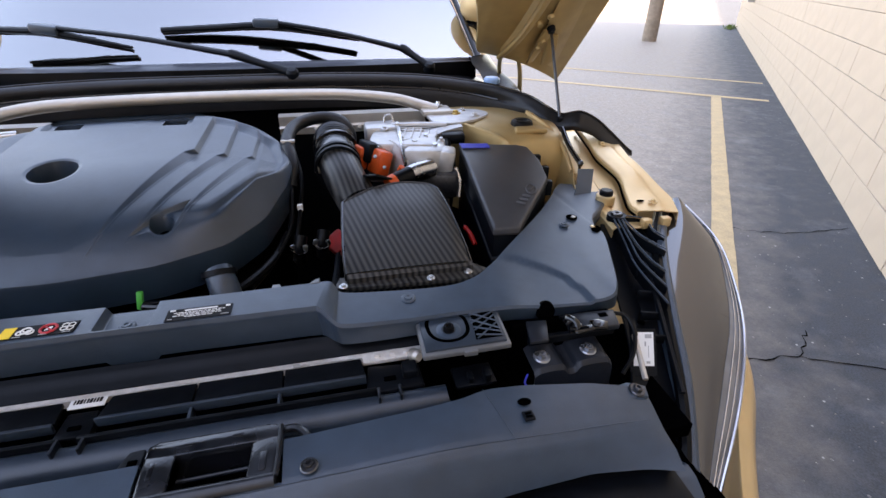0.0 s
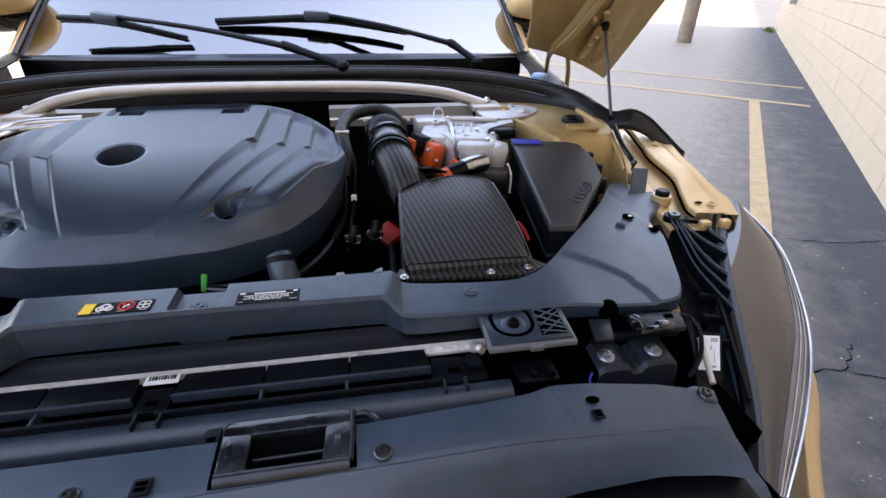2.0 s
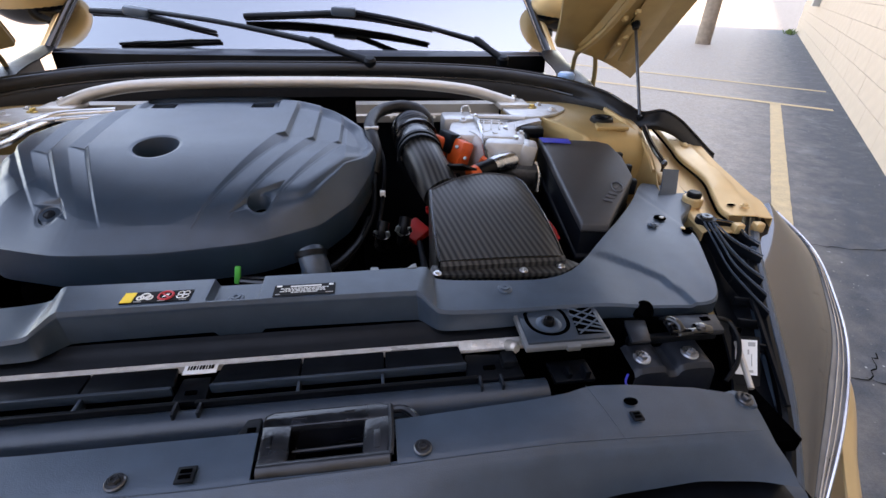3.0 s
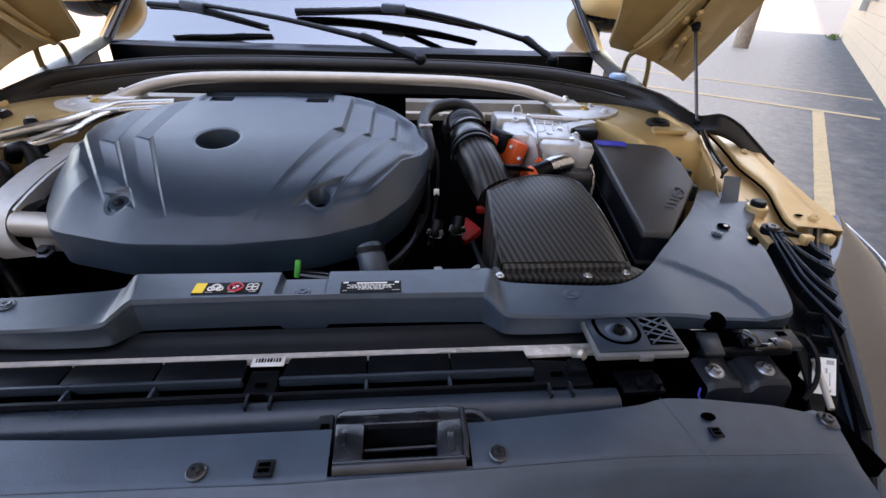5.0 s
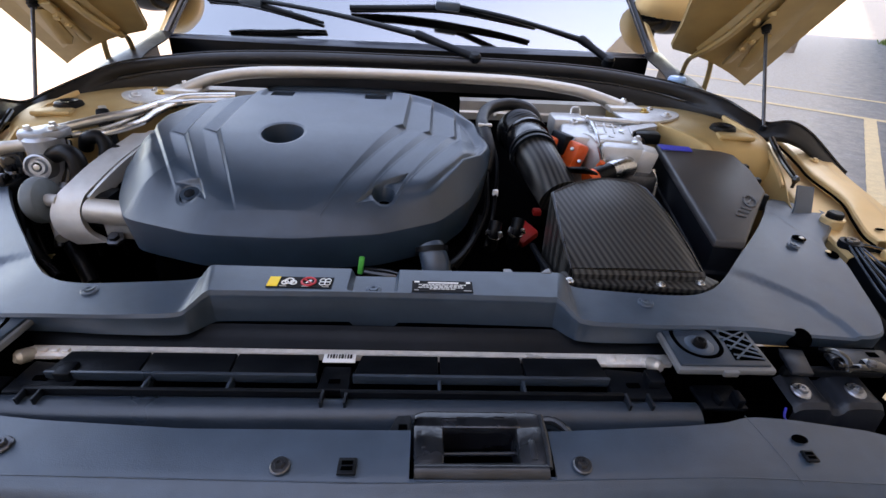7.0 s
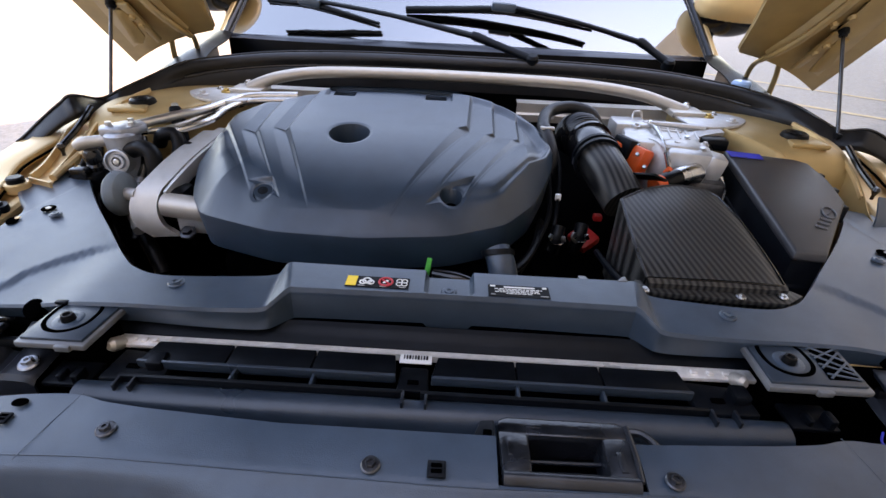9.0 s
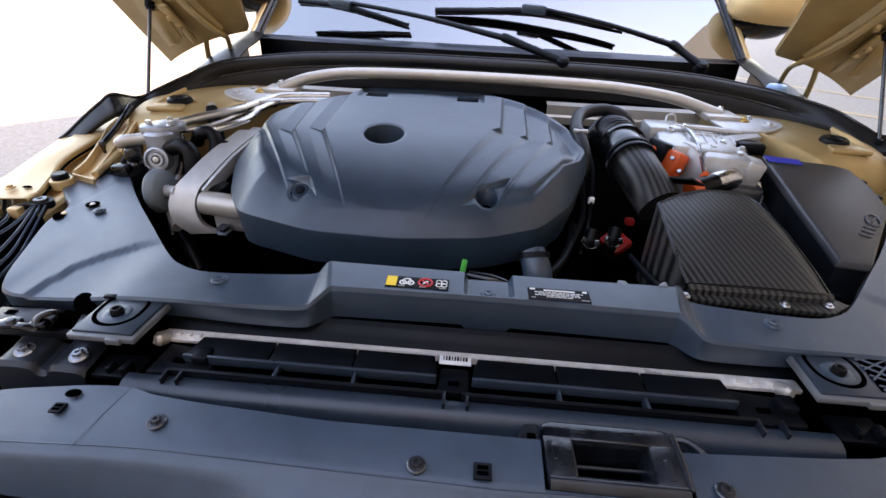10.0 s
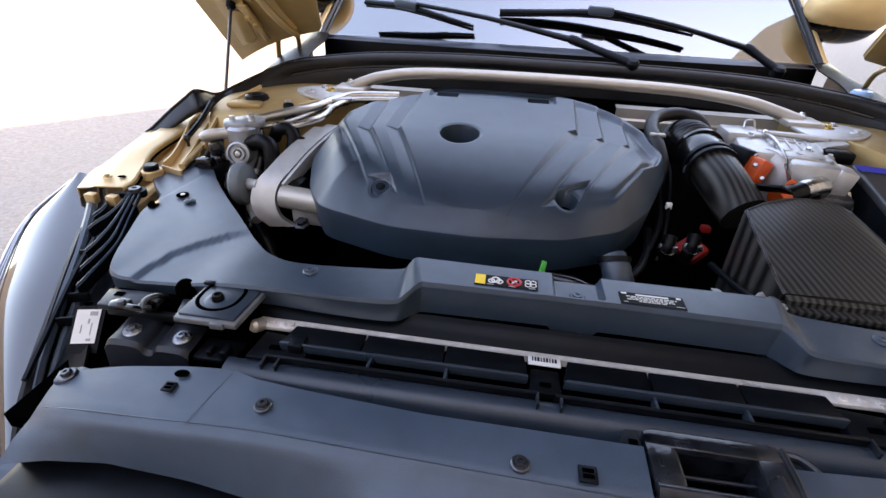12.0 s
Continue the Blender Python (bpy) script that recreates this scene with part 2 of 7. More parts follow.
def tube(pts, r, n=6, segs=12, bm=None, cap=True, flat=1.0, ribs=0, depth=0.0):
    """A round bar or hose through pts; r: one radius or one for each point; ribs: corrugations along it."""
    bm = bm or bmesh.new()
    c = spline(pts, n)
    if isinstance(r, (int, float)):
        rad = [r] * len(c)
    else:
        rad = [q.x for q in spline([(v, 0, 0) for v in r], n)]
    if ribs:
        rad = [v + depth * (0.5 + 0.5 * math.sin(2 * math.pi * ribs * i / (len(c) - 1))) for i, v in enumerate(rad)]
    rings, side = [], None
    for i, q in enumerate(c):
        d = (c[min(i + 1, len(c) - 1)] - c[max(i - 1, 0)]).normalized()
        if side is None:
            side = d.cross(Vector((0, 0, 1)))
            if side.length < 0.1:
                side = d.cross(Vector((1, 0, 0)))
        side = (side - d * side.dot(d)).normalized()
        up = side.cross(d)
        rings.append([bm.verts.new(q + (side * math.cos(a) + up * math.sin(a) * flat) * rad[i]) for a in (2 * math.pi * k / segs for k in range(segs))])
    for a, b in zip(rings, rings[1:]):
        for k in range(segs):
            bm.faces.new((a[k], a[(k + 1) % segs], b[(k + 1) % segs], b[k]))
    if cap:
        bm.faces.new(rings[0][::-1])
        bm.faces.new(rings[-1])
    bmesh.ops.recalc_face_normals(bm, faces=bm.faces)
    return bm


def lathe(profile, m=None, segs=24, bm=None):
    """A turned part: (radius, height) pairs round the z axis, placed by m."""
    t = bmesh.new()
    rings = []
    for r, h in profile:
        if r < 1e-6:
            rings.append([t.verts.new((0, 0, h))])
        else:
            rings.append([t.verts.new((r * math.cos(a), r * math.sin(a), h)) for a in (2 * math.pi * k / segs for k in range(segs))])
    for a, b in zip(rings, rings[1:]):
        for k in range(segs):
            f = [a[k % len(a)], a[(k + 1) % len(a)], b[(k + 1) % len(b)], b[k % len(b)]]
            f = list(dict.fromkeys(f))
            if len(f) > 2:
                t.faces.new(f)
    bmesh.ops.recalc_face_normals(t, faces=t.faces)
    if m is not None:
        t.transform(m)
    return merge(bm, t)


def prism(outline, z0, z1, b=0.002, bm=None, m=None, segs=2, n=0):
    """An upright slab over an outline of (x, y); n > 0 smooths the outline."""
    if n:
        outline = [(q.x, q.y) for q in spline([(*p, 0) for p in [*outline, outline[0]]], n)][:-1]
    t = bmesh.new()
    lo = [t.verts.new((x, y, z0)) for x, y in outline]
    hi = [t.verts.new((x, y, z1)) for x, y in outline]
    t.faces.new(lo[::-1])
    t.faces.new(hi)
    k = len(lo)
    for i in range(k):
        t.faces.new((lo[i], lo[(i + 1) % k], hi[(i + 1) % k], hi[i]))
    bmesh.ops.recalc_face_normals(t, faces=t.faces)
    bevel(t, b, segs)
    if m is not None:
        t.transform(m)
    return merge(bm, t)


def loft(sections, nu=4, nv=4, thick=0.003, smooth_v=False, f=None, bm=None, closed=False):
    """A sheet with thickness through sections, each a list of as many points; f(v) may move each point."""
    fine = [spline(s, nv if smooth_v else 1) if smooth_v else sum(([Vector(a).lerp(Vector(b), i / nv) for i in range(nv)] for a, b in zip(s, s[1:])), []) + [Vector(s[-1])] for s in sections]
    cols = [spline([s[k] for s in fine], nu) for k in range(len(fine[0]))]
    t = bmesh.new()
    grid = [[t.verts.new(f(c[i]) if f else c[i]) for c in cols] for i in range(len(cols[0]))]
    for a, b in zip(grid, grid[1:]):
        for k in range(len(a) - 1):
            t.faces.new((a[k], a[k + 1], b[k + 1], b[k]))
    bmesh.ops.recalc_face_normals(t, faces=t.faces)
    if sum((q.normal.z * q.calc_area() for q in t.faces)) < 0:
        bmesh.ops.reverse_faces(t, faces=t.faces)
    if thick:
        t.normal_update()
        off = {v: t.verts.new(v.co - v.normal * thick) for v in list(t.verts)}
        rim = [e for e in t.edges if e.is_boundary]
        for q in list(t.faces):
            t.faces.new([off[v] for v in reversed(q.verts)])
        for e in rim:
            a, b = e.verts
            t.faces.new((a, b, off[b], off[a]))
        bmesh.ops.recalc_face_normals(t, faces=t.faces)
    return merge(bm, t)


def flip(pts, s):
    return [(p[0] * s, *p[1:]) for p in pts]


def step(a, b, x):
    t = min(1, max(0, (x - a) / (b - a)))
    return t * t * (3 - 2 * t)


def aim(p, d):
    """A pose at p whose z axis points along d."""
    return Matrix.Translation(p) @ Vector(d).to_track_quat("Z", "Y").to_matrix().to_4x4()


def along(table, x):
    """Piecewise-linear lookup in a table of (x, y)."""
    if x <= table[0][0]:
        return table[0][1]
    for (a, p), (b, q) in zip(table, table[1:]):
        if x <= b:
            return p + (q - p) * (x - a) / (b - a)
    return table[-1][1]


def bolt(name, p, d, r, label, material=OXIDE, washer=True, category="bolt", group="bolts"):
    """A hex flange bolt or, with a broad washer, a push clip."""
    t = thing(name, label, category, group)
    t.matrix_world = aim(p, d)
    part("flange", lathe([(0, 0), (r, 0), (r, r * 0.12), (r * 0.85, r * 0.25), (0, r * 0.25)]), material, t)
    if not washer:
        part("head", lathe([(0, r * 0.30), (r * 0.22, r * 0.30), (r * 0.26, r * 0.40), (r * 0.55, r * 0.42), (r * 0.6, r * 0.25)]), material, t)
        return t
    h = lathe([(0, r * 0.2), (r * 0.55, r * 0.2), (r * 0.55, r * 0.55), (r * 0.48, r * 0.65), (r * 0.25, r * 0.65), (r * 0.2, r * 0.45), (0, r * 0.45)], segs=6 if washer else 20)
    part("head", h, material, t)
    return t


# ---- setting ----
WDIR, WNRM = Vector((0.636, 0.7717, 0)), Vector((0.7717, -0.636, 0))
WM = Matrix(((0.636, 0.7717, 0, 0), (0.7717, -0.636, 0, 0), (0, 0, 1, 0), (0, 0, 0, 1)))  # local x along the wall, y away into it
bm = bmesh.new()
for i in range(41):
    for j in range(41):
        sx, sy = (i / 20 - 1), (j / 20 - 1)
        bm.verts.new((math.copysign(abs(sx) ** 3 * 900, sx), math.copysign(abs(sy) ** 3 * 900, sy), 0))
bm.verts.ensure_lookup_table()
for i in range(40):
    for j in range(40):
        bm.faces.new((bm.verts[i * 41 + j], bm.verts[(i + 1) * 41 + j], bm.verts[(i + 1) * 41 + j + 1], bm.verts[i * 41 + j + 1]))
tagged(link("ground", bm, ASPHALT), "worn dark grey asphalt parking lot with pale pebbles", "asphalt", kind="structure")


def wpt(u, off, z=0.0):
    p = WDIR * u + WNRM * off
    return (p.x, p.y, z)


WALL_OFF, WALL_H, WALL_END = 1.18, 6.2, 19.4
t = box(((WALL_END - 12) / 2, WALL_OFF + 0.15, WALL_H / 2), (WALL_END + 12, 0.26, WALL_H), 0.0)
t.transform(WM)
bmesh.ops.recalc_face_normals(t, faces=t.faces)
wall = tagged(link("wall_east", t, MORTAR), "cream painted concrete block building wall beside the lot", "wall", kind="structure")


# unseen wall, added only to cut sky light from behind the camera
t = box((-6.5, -6.5, 1.7), (0.26, 15.3, 3.4), 0.0)
t.transform(WM)
bmesh.ops.recalc_face_normals(t, faces=t.faces)
tagged(link("sky_block_wall", t, BLOCK), "unseen cream wall added to block low sky light from the front", "wall", kind="structure")


def line_mark(name, u0, u1, o0, o1, wob=0.0022):
    bm = bmesh.new()
    n = max(8, int(max(abs(u1 - u0), abs(o1 - o0)) / 0.08))
    rng = random.Random(int(u0 * 91 + o0 * 7))
    long_u = abs(u1 - u0) > abs(o1 - o0)
    rows = []
    for i in range(n + 1):
        k = i / n
        if long_u:
            u = u0 + (u1 - u0) * k
            rows.append((bm.verts.new(wpt(u, o0 + rng.uniform(-wob, wob), 0.004)), bm.verts.new(wpt(u, o1 + rng.uniform(-wob, wob), 0.004))))
        else:
            o = o0 + (o1 - o0) * k
            rows.append((bm.verts.new(wpt(u0 + rng.uniform(-wob, wob), o, 0.004)), bm.verts.new(wpt(u1 + rng.uniform(-wob, wob), o, 0.004))))
    for a, b in zip(rows, rows[1:]):
        bm.faces.new((a[0], a[1], b[1], b[0]))
    bmesh.ops.recalc_face_normals(bm, faces=bm.faces)
    return tagged(link(name, bm, LINE), "worn ochre yellow painted parking line on asphalt", "parking line", kind="structure")


line_mark("parking_line", -2.0, 6.66, 0.48, 0.585)
line_mark("parking_line", 6.65, 6.75, -7.5, 1.07)
line_mark("parking_line", 7.88, 7.97, -7.5, 1.1)

# ---- upper radiator shroud ----
SHROUD_HALF = [
    # rear edge, front edge, foot of the front lip
    ((0.0, 0.538, 0.806), (0.0, 0.490, 0.806), (0.0, 0.495, 0.758)),
    ((0.008, 0.538, 0.806), (0.008, 0.490, 0.806), (0.008, 0.495, 0.758)),
    ((0.016, 0.538, 0.806), (0.016, 0.490, 0.806), (0.016, 0.495, 0.758)),
    ((0.038, 0.538, 0.806), (0.038, 0.490, 0.806), (0.038, 0.495, 0.758)),
    ((0.048, 0.538, 0.806), (0.048, 0.490, 0.806), (0.048, 0.495, 0.758)),
    ((0.10, 0.538, 0.806), (0.10, 0.489, 0.806), (0.10, 0.494, 0.758)),
    ((0.19, 0.539, 0.806), (0.185, 0.488, 0.806), (0.188, 0.492, 0.758)),
    ((0.214, 0.539, 0.8055), (0.200, 0.486, 0.8055), (0.203, 0.490, 0.757)),
    ((0.222, 0.534, 0.799), (0.214, 0.472, 0.797), (0.217, 0.475, 0.757)),
    ((0.230, 0.527, 0.794), (0.226, 0.466, 0.791), (0.229, 0.468, 0.757)),
    ((0.27, 0.521, 0.793), (0.262, 0.463, 0.790), (0.265, 0.466, 0.757)),
    ((0.36, 0.517, 0.791), (0.315, 0.463, 0.788), (0.318, 0.467, 0.757)),
    ((0.405, 0.530, 0.790), (0.375, 0.466, 0.786), (0.377, 0.470, 0.757)),
    ((0.44, 0.558, 0.790), (0.44, 0.466, 0.784), (0.44, 0.469, 0.757)),
    ((0.50, 0.622, 0.790), (0.52, 0.463, 0.780), (0.522, 0.468, 0.757)),
    ((0.55, 0.675, 0.790), (0.575, 0.464, 0.778), (0.583, 0.469, 0.752)),
    ((0.585, 0.714, 0.790), (0.603, 0.487, 0.780), (0.613, 0.492, 0.747)),
    ((0.612, 0.746, 0.791), (0.634, 0.558, 0.783), (0.648, 0.562, 0.748)),
    ((0.630, 0.769, 0.792), (0.656, 0.618, 0.786), (0.670, 0.624, 0.754)),
    ((0.640, 0.783, 0.792), (0.656, 0.650, 0.787), (0.666, 0.652, 0.762)),
    ((0.648, 0.794, 0.793), (0.668, 0.678, 0.788), (0.674, 0.676, 0.768)),
    ((0.655, 0.803, 0.793), (0.692, 0.702, 0.789), (0.696, 0.698, 0.772)),
    ((0.661, 0.810, 0.793), (0.722, 0.735, 0.790), (0.728, 0.731, 0.774)),
    ((0.668, 0.818, 0.793), (0.742, 0.768, 0.791), (0.749, 0.768, 0.776)),
    ((0.676, 0.822, 0.793), (0.733, 0.798, 0.792), (0.740, 0.802, 0.778)),
]


def shroud_relief(v):
    z = v.z
    # recess round the middle clip, open to the rear
    m = step(-0.046, -0.040, v.x) * (1 - step(0.008, 0.014, v.x)) * step(0.492, 0.498, v.y)
    z -= 0.011 * m
    # crease across each wing
    if abs(v.x) > 0.42:
        d = along([(0.42, 0.60), (0.485, 0.574), (0.517, 0.548), (0.541, 0.519), (0.549, 0.487), (0.562, 0.43)], abs(v.x)) - v.y
        z -= 0.0035 * step(-0.001, 0.006, d) * step(0.43, 0.50, abs(v.x))
    return Vector((v.x, v.y, z))


shroud = thing("radiator_shroud", "satin black plastic shroud across the front of the engine bay", "shroud")
secs = [[(-p[0], *p[1:]) for p in s] for s in SHROUD_HALF[:0:-1]] + SHROUD_HALF


def shroud_section(s):
    r, f, k = (Vector(p) for p in s)
    back = (r - f).normalized()
    return [r + Vector((0, 0, -0.012)) + back * 0.002, r, r.lerp(f, 0.2), r.lerp(f, 0.4), r.lerp(f, 0.6), r.lerp(f, 0.8), f - Vector((0, 0, 0.0)), f.lerp(k, 0.12) - back * 0.003, k]


part("panel", loft([shroud_section(s) for s in secs], nu=10, nv=9, thick=0.003, f=shroud_relief), PLASTIC, shroud, angle=40)
part("strap", loft([[(0.676, 0.764, 0.790), (0.712, 0.766, 0.789)], [(0.685, 0.776, 0.803), (0.719, 0.778, 0.798)], [(0.704, 0.811, 0.826), (0.739, 0.814, 0.822)]], nu=4, nv=3, thick=0.003), PLASTIC, shroud)
# lower lip behind the grille opening
lip = [[(x, 0.489 - 0.01 * step(0.2, 0.24, abs(x)), 0.757), (x, 0.482, 0.754), (x, 0.474, 0.749), (x, 0.463, 0.744), (x, 0.460, 0.735)] for x in [i * 0.03 for i in range(-14, 15)]]
part("front_lip", loft(lip, nu=2, nv=3, thick=0.002), DARK, shroud)

# ---- front closing panel above the grille ----
FRONT_HALF = [
    # x, rear edge y, z, crease y, z, front y, z
    (0.0, 0.342, 0.757, 0.293, 0.752, 0.19, 0.70),
    (0.17, 0.342, 0.757, 0.297, 0.751, 0.19, 0.70),
    (0.30, 0.352, 0.754, 0.302, 0.748, 0.195, 0.695),
    (0.345, 0.358, 0.752, 0.304, 0.745, 0.20, 0.69),
    (0.375, 0.368, 0.749, 0.304, 0.743, 0.203, 0.686),
    (0.42, 0.366, 0.7475, 0.304, 0.739, 0.208, 0.68),
    (0.50, 0.361, 0.738, 0.308, 0.729, 0.214, 0.66),
    (0.545, 0.355, 0.730, 0.311, 0.721, 0.218, 0.645),
    (0.568, 0.348, 0.725, 0.314, 0.713, 0.222, 0.62),
]
fp = thing("grille_top_panel", "satin dark grey plastic panel over the grille, held by screws", "panel")


def front_section(s, sgn):
    x, ry, rz, cy, cz, fy, fz = s
    u = step(0.13, 0.24, x)
    ye = along([(0.10, 0.215), (0.2, 0.243), (0.30, 0.270), (0.38, 0.279), (0.47, 0.282), (0.53, 0.274), (0.57, 0.262)], x)
    fold = [((cy - 0.01 + ye) / 2, (cz - 0.006 + 0.69) / 2 + 0.002), (ye, 0.69), (ye + 0.014, 0.683), (ye + 0.02, 0.64)]
    flat = [((cy + fy) / 2, (cz + fz) / 2 + 0.006), (fy, fz), (fy - 0.03, fz - 0.05), (fy - 0.05, fz - 0.13)]
    tail = [(x * sgn * 1.005, f[0] * u + g[0] * (1 - u), f[1] * u + g[1] * (1 - u)) for f, g in zip(fold, flat)]
    x *= sgn
    return [(x, ry + 0.002, rz - 0.01), (x, ry, rz), (x, (ry + cy) / 2, (rz + cz) / 2 + 0.001), (x, cy, cz), (x * 1.002, cy - 0.010, cz - 0.006), *tail]


def front_run(x0, x1, n):
    """Sections of the panel between two x, interpolated from the half plan."""
    out = []
    for i in range(n + 1):
        x = x0 + (x1 - x0) * i / n
        row = [along([(s[0], s[k]) for s in FRONT_HALF], abs(x)) for k in range(1, 7)]
        out.append(front_section((abs(x), *row), 1 if x >= 0 else -1))
    return out


TUB0, TUB1 = 0.034, 0.162


left_run, right_run = front_run(-0.568, TUB0, 30), front_run(TUB1, 0.568, 24)
mid_run = front_run(TUB0, TUB1, 8)
bm = loft(left_run, nu=2, nv=3, thick=0.0025)
loft(right_run, nu=2, nv=3, thick=0.0025, bm=bm)
mid = []
for s in mid_run:
    s = [Vector(p) for p in s]
    a = s[3] + Vector((0, 0.003, 0.0003))
    mid.append([a + Vector((0, 0.002, -0.01)), a, a.lerp(s[3], 0.5), s[3], *s[4:]])
loft(mid, nu=2, nv=3, thick=0.0025, bm=bm)
part("panel", bm, PLASTIC, fp, angle=40)
for s in (-1, 1):
    part("seam", tube(flip([(0.372, 0.369, 0.7495), (0.381, 0.33, 0.7465), (0.388, 0.298, 0.7425)], s), 0.0003, n=4, segs=6), PLASTIC, fp)
    part("corner_tab", prism([(s * 0.535, 0.340), (s * 0.566, 0.336), (s * 0.572, 0.352), (s * 0.553, 0.362), (s * 0.54, 0.36)], 0.721, 0.7275, 0.002), PLASTIC, fp)
for s in (-1, 1):
    low = [[(s * x, 0.312, 0.645), (s * x, 0.286 - 0.05 * step(0.40, 0.30, x), 0.661), (s * x, 0.272 - 0.05 * step(0.40, 0.30, x), 0.660), (s * x, 0.22, 0.632), (s * x, 0.18, 0.58)] for x in [0.18 + 0.03 * i for i in range(15)]]
    part("lower_lip", loft(low, nu=2, nv=4, thick=0.0025), PLASTIC, fp)
part("crease_bead", tube([(x, along([(q[0], q[3]) for q in FRONT_HALF], abs(x)), along([(q[0], q[4]) for q in FRONT_HALF], abs(x)) + 0.0004) for x in [i * 0.0555 for i in range(-10, 11)]], 0.0007, n=3, segs=6), PLASTIC, fp)

# bumper face and grille below, in shade
bump = thing("front_bumper", "gold painted bumper skin below the headlights", "bumper")
for s in (-1, 1):
    sec = []
    for x, y, z in [(0.60, 0.16, 0.60), (0.66, 0.24, 0.60), (0.735, 0.345, 0.625), (0.80, 0.43, 0.655), (0.84, 0.52, 0.67), (0.875, 0.62, 0.69)]:
        sec.append([(s * x, y, z), (s * (x + 0.018), y - 0.016, z - 0.02), (s * (x + 0.03), y - 0.03, z - 0.10), (s * (x + 0.02), y - 0.03, z - 0.3)])
    part("skin", loft(sec, nu=5, nv=4, thick=0.003, smooth_v=True), GOLD, bump)
grille = thing("bumper_grille", "black plastic grille and bumper beam", "grille")
part("beam", box((0, 0.26, 0.55), (1.16, 0.1, 0.25), 0.02), DARK, grille)

# ---- engine cover ----
COVER_EDGE = [
    # x, y, z of the shoulder, from the front round to the right
    (-0.396, 0.674, 0.795), (-0.275, 0.629, 0.797), (-0.144, 0.622, 0.798), (-0.02, 0.643, 0.797), (0.065, 0.688, 0.797),
    (0.115, 0.752, 0.805), (0.150, 0.828, 0.832), (0.160, 0.880, 0.850), (0.140, 0.950, 0.868), (0.088, 1.010, 0.883), (0.030, 1.046, 0.896),
    (-0.020, 1.052, 0.910), (-0.145, 1.060, 0.908), (-0.275, 1.052, 0.908), (-0.336, 1.020, 0.880), (-0.408, 0.965, 0.862),
    (-0.450, 0.890, 0.844), (-0.459, 0.810, 0.820), (-0.436, 0.735, 0.799),
]
cx0, cy0 = -0.135, 0.84
COVER_Y = [(0.58, 0.780), (0.62, 0.803), (0.66, 0.8255), (0.70, 0.8445), (0.76, 0.866), (0.82, 0.881), (0.88, 0.890), (0.96, 0.899), (1.06, 0.910), (1.1, 0.914)]
CHEV = [
    # rear end, kink and front end of each ridge; the side that it drops to
    ((0.013, 1.045), (0.006, 0.879), (-0.108, 0.655), 1), ((0.057, 1.045), (0.053, 0.878), (-0.059, 0.672), 1), ((0.101, 1.0), (0.098, 0.878), (-0.005, 0.685), 1),
    ((-0.300, 1.04), (-0.308, 0.834), (-0.227, 0.659), -1), ((-0.356, 1.0), (-0.356, 0.822), (-0.294, 0.709), -1), ((-0.404, 0.962), (-0.420, 0.850), (-0.321, 0.690), -1),
]
POCKETS = [((-0.020, 0.722), (0.014, 0.738), (-0.003, 0.697), (-0.058, 0.680)), ((-0.327, 0.708), (-0.291, 0.708), (-0.271, 0.673), (-0.319, 0.687))]
WELLS = [(-0.020, 0.702, 0.0165, 0.024), (-0.301, 0.691, 0.0150, 0.004), (-0.198, 0.832, 0.0340, 0.052)]


def cover_spline(table, x):
    """Smooth lookup through a table of (x, y)."""
    tx, ty = np.array([p[0] for p in table]), np.array([p[1] for p in table])
    m = np.gradient(ty, tx)
    k = np.clip(np.searchsorted(tx, x) - 1, 0, len(tx) - 2)
    h = tx[k + 1] - tx[k]
    t = np.clip((x - tx[k]) / h, 0, 1)
    return (2 * t ** 3 - 3 * t ** 2 + 1) * ty[k] + (t ** 3 - 2 * t ** 2 + t) * h * m[k] + (3 * t ** 2 - 2 * t ** 3) * ty[k + 1] + (t ** 3 - t ** 2) * h * m[k + 1]


def ease(a, b, x):
    t = np.clip((x - a) / (b - a), 0, 1)
    return t * t * (3 - 2 * t)


def to_segment(x, y, a, b):
    """Distance to a segment, and how far along it."""
    dx, dy = b[0] - a[0], b[1] - a[1]
    t = np.clip(((x - a[0]) * dx + (y - a[1]) * dy) / (dx * dx + dy * dy), 0, 1)
    return np.hypot(x - a[0] - t * dx, y - a[1] - t * dy), t


cover = thing("engine_cover", "matte blue-grey plastic engine cover with stepped chevron ridges", "engine cover")
raw = []
loop = [Vector(p) for p in COVER_EDGE]
for k, p in enumerate(loop):
    a, c = loop[k - 1], loop[(k + 1) % len(loop)]
    p0, p1 = p.lerp(a, 0.2), p.lerp(c, 0.2)
    raw += [p0.lerp(p, q).lerp(p.lerp(p1, q), q) for q in (0, 0.25, 0.5, 0.75, 1)]


def rim_height(x, y):
    """Height of the rim nearest to each point, and the distance to it."""
    best = np.full(x.shape, 9.0)
    z = np.zeros(x.shape)
    for p, q in zip(raw, raw[1:] + raw[:1]):
        d, t = to_segment(x, y, (p.x, p.y), (q.x, q.y))
        near = d < best
        z = np.where(near, p.z + (q.z - p.z) * t, z)
        best = np.minimum(best, d)
    return z, best


def ridge(x, y, a, b, c, out):
    """Distance outward from a kinked ridge line, and how far along its front leg."""
    up = b[0] + (a[0] - b[0]) * (y - b[1]) / (a[1] - b[1])
    low = c[0] + (b[0] - c[0]) * (y - c[1]) / (b[1] - c[1])
    lean = (b[1] - c[1]) / math.hypot(b[0] - c[0], b[1] - c[1])
    return np.maximum((x - up) * out, (x - low) * out * lean), np.clip((b[1] - y) / (b[1] - c[1]), 0, 1)


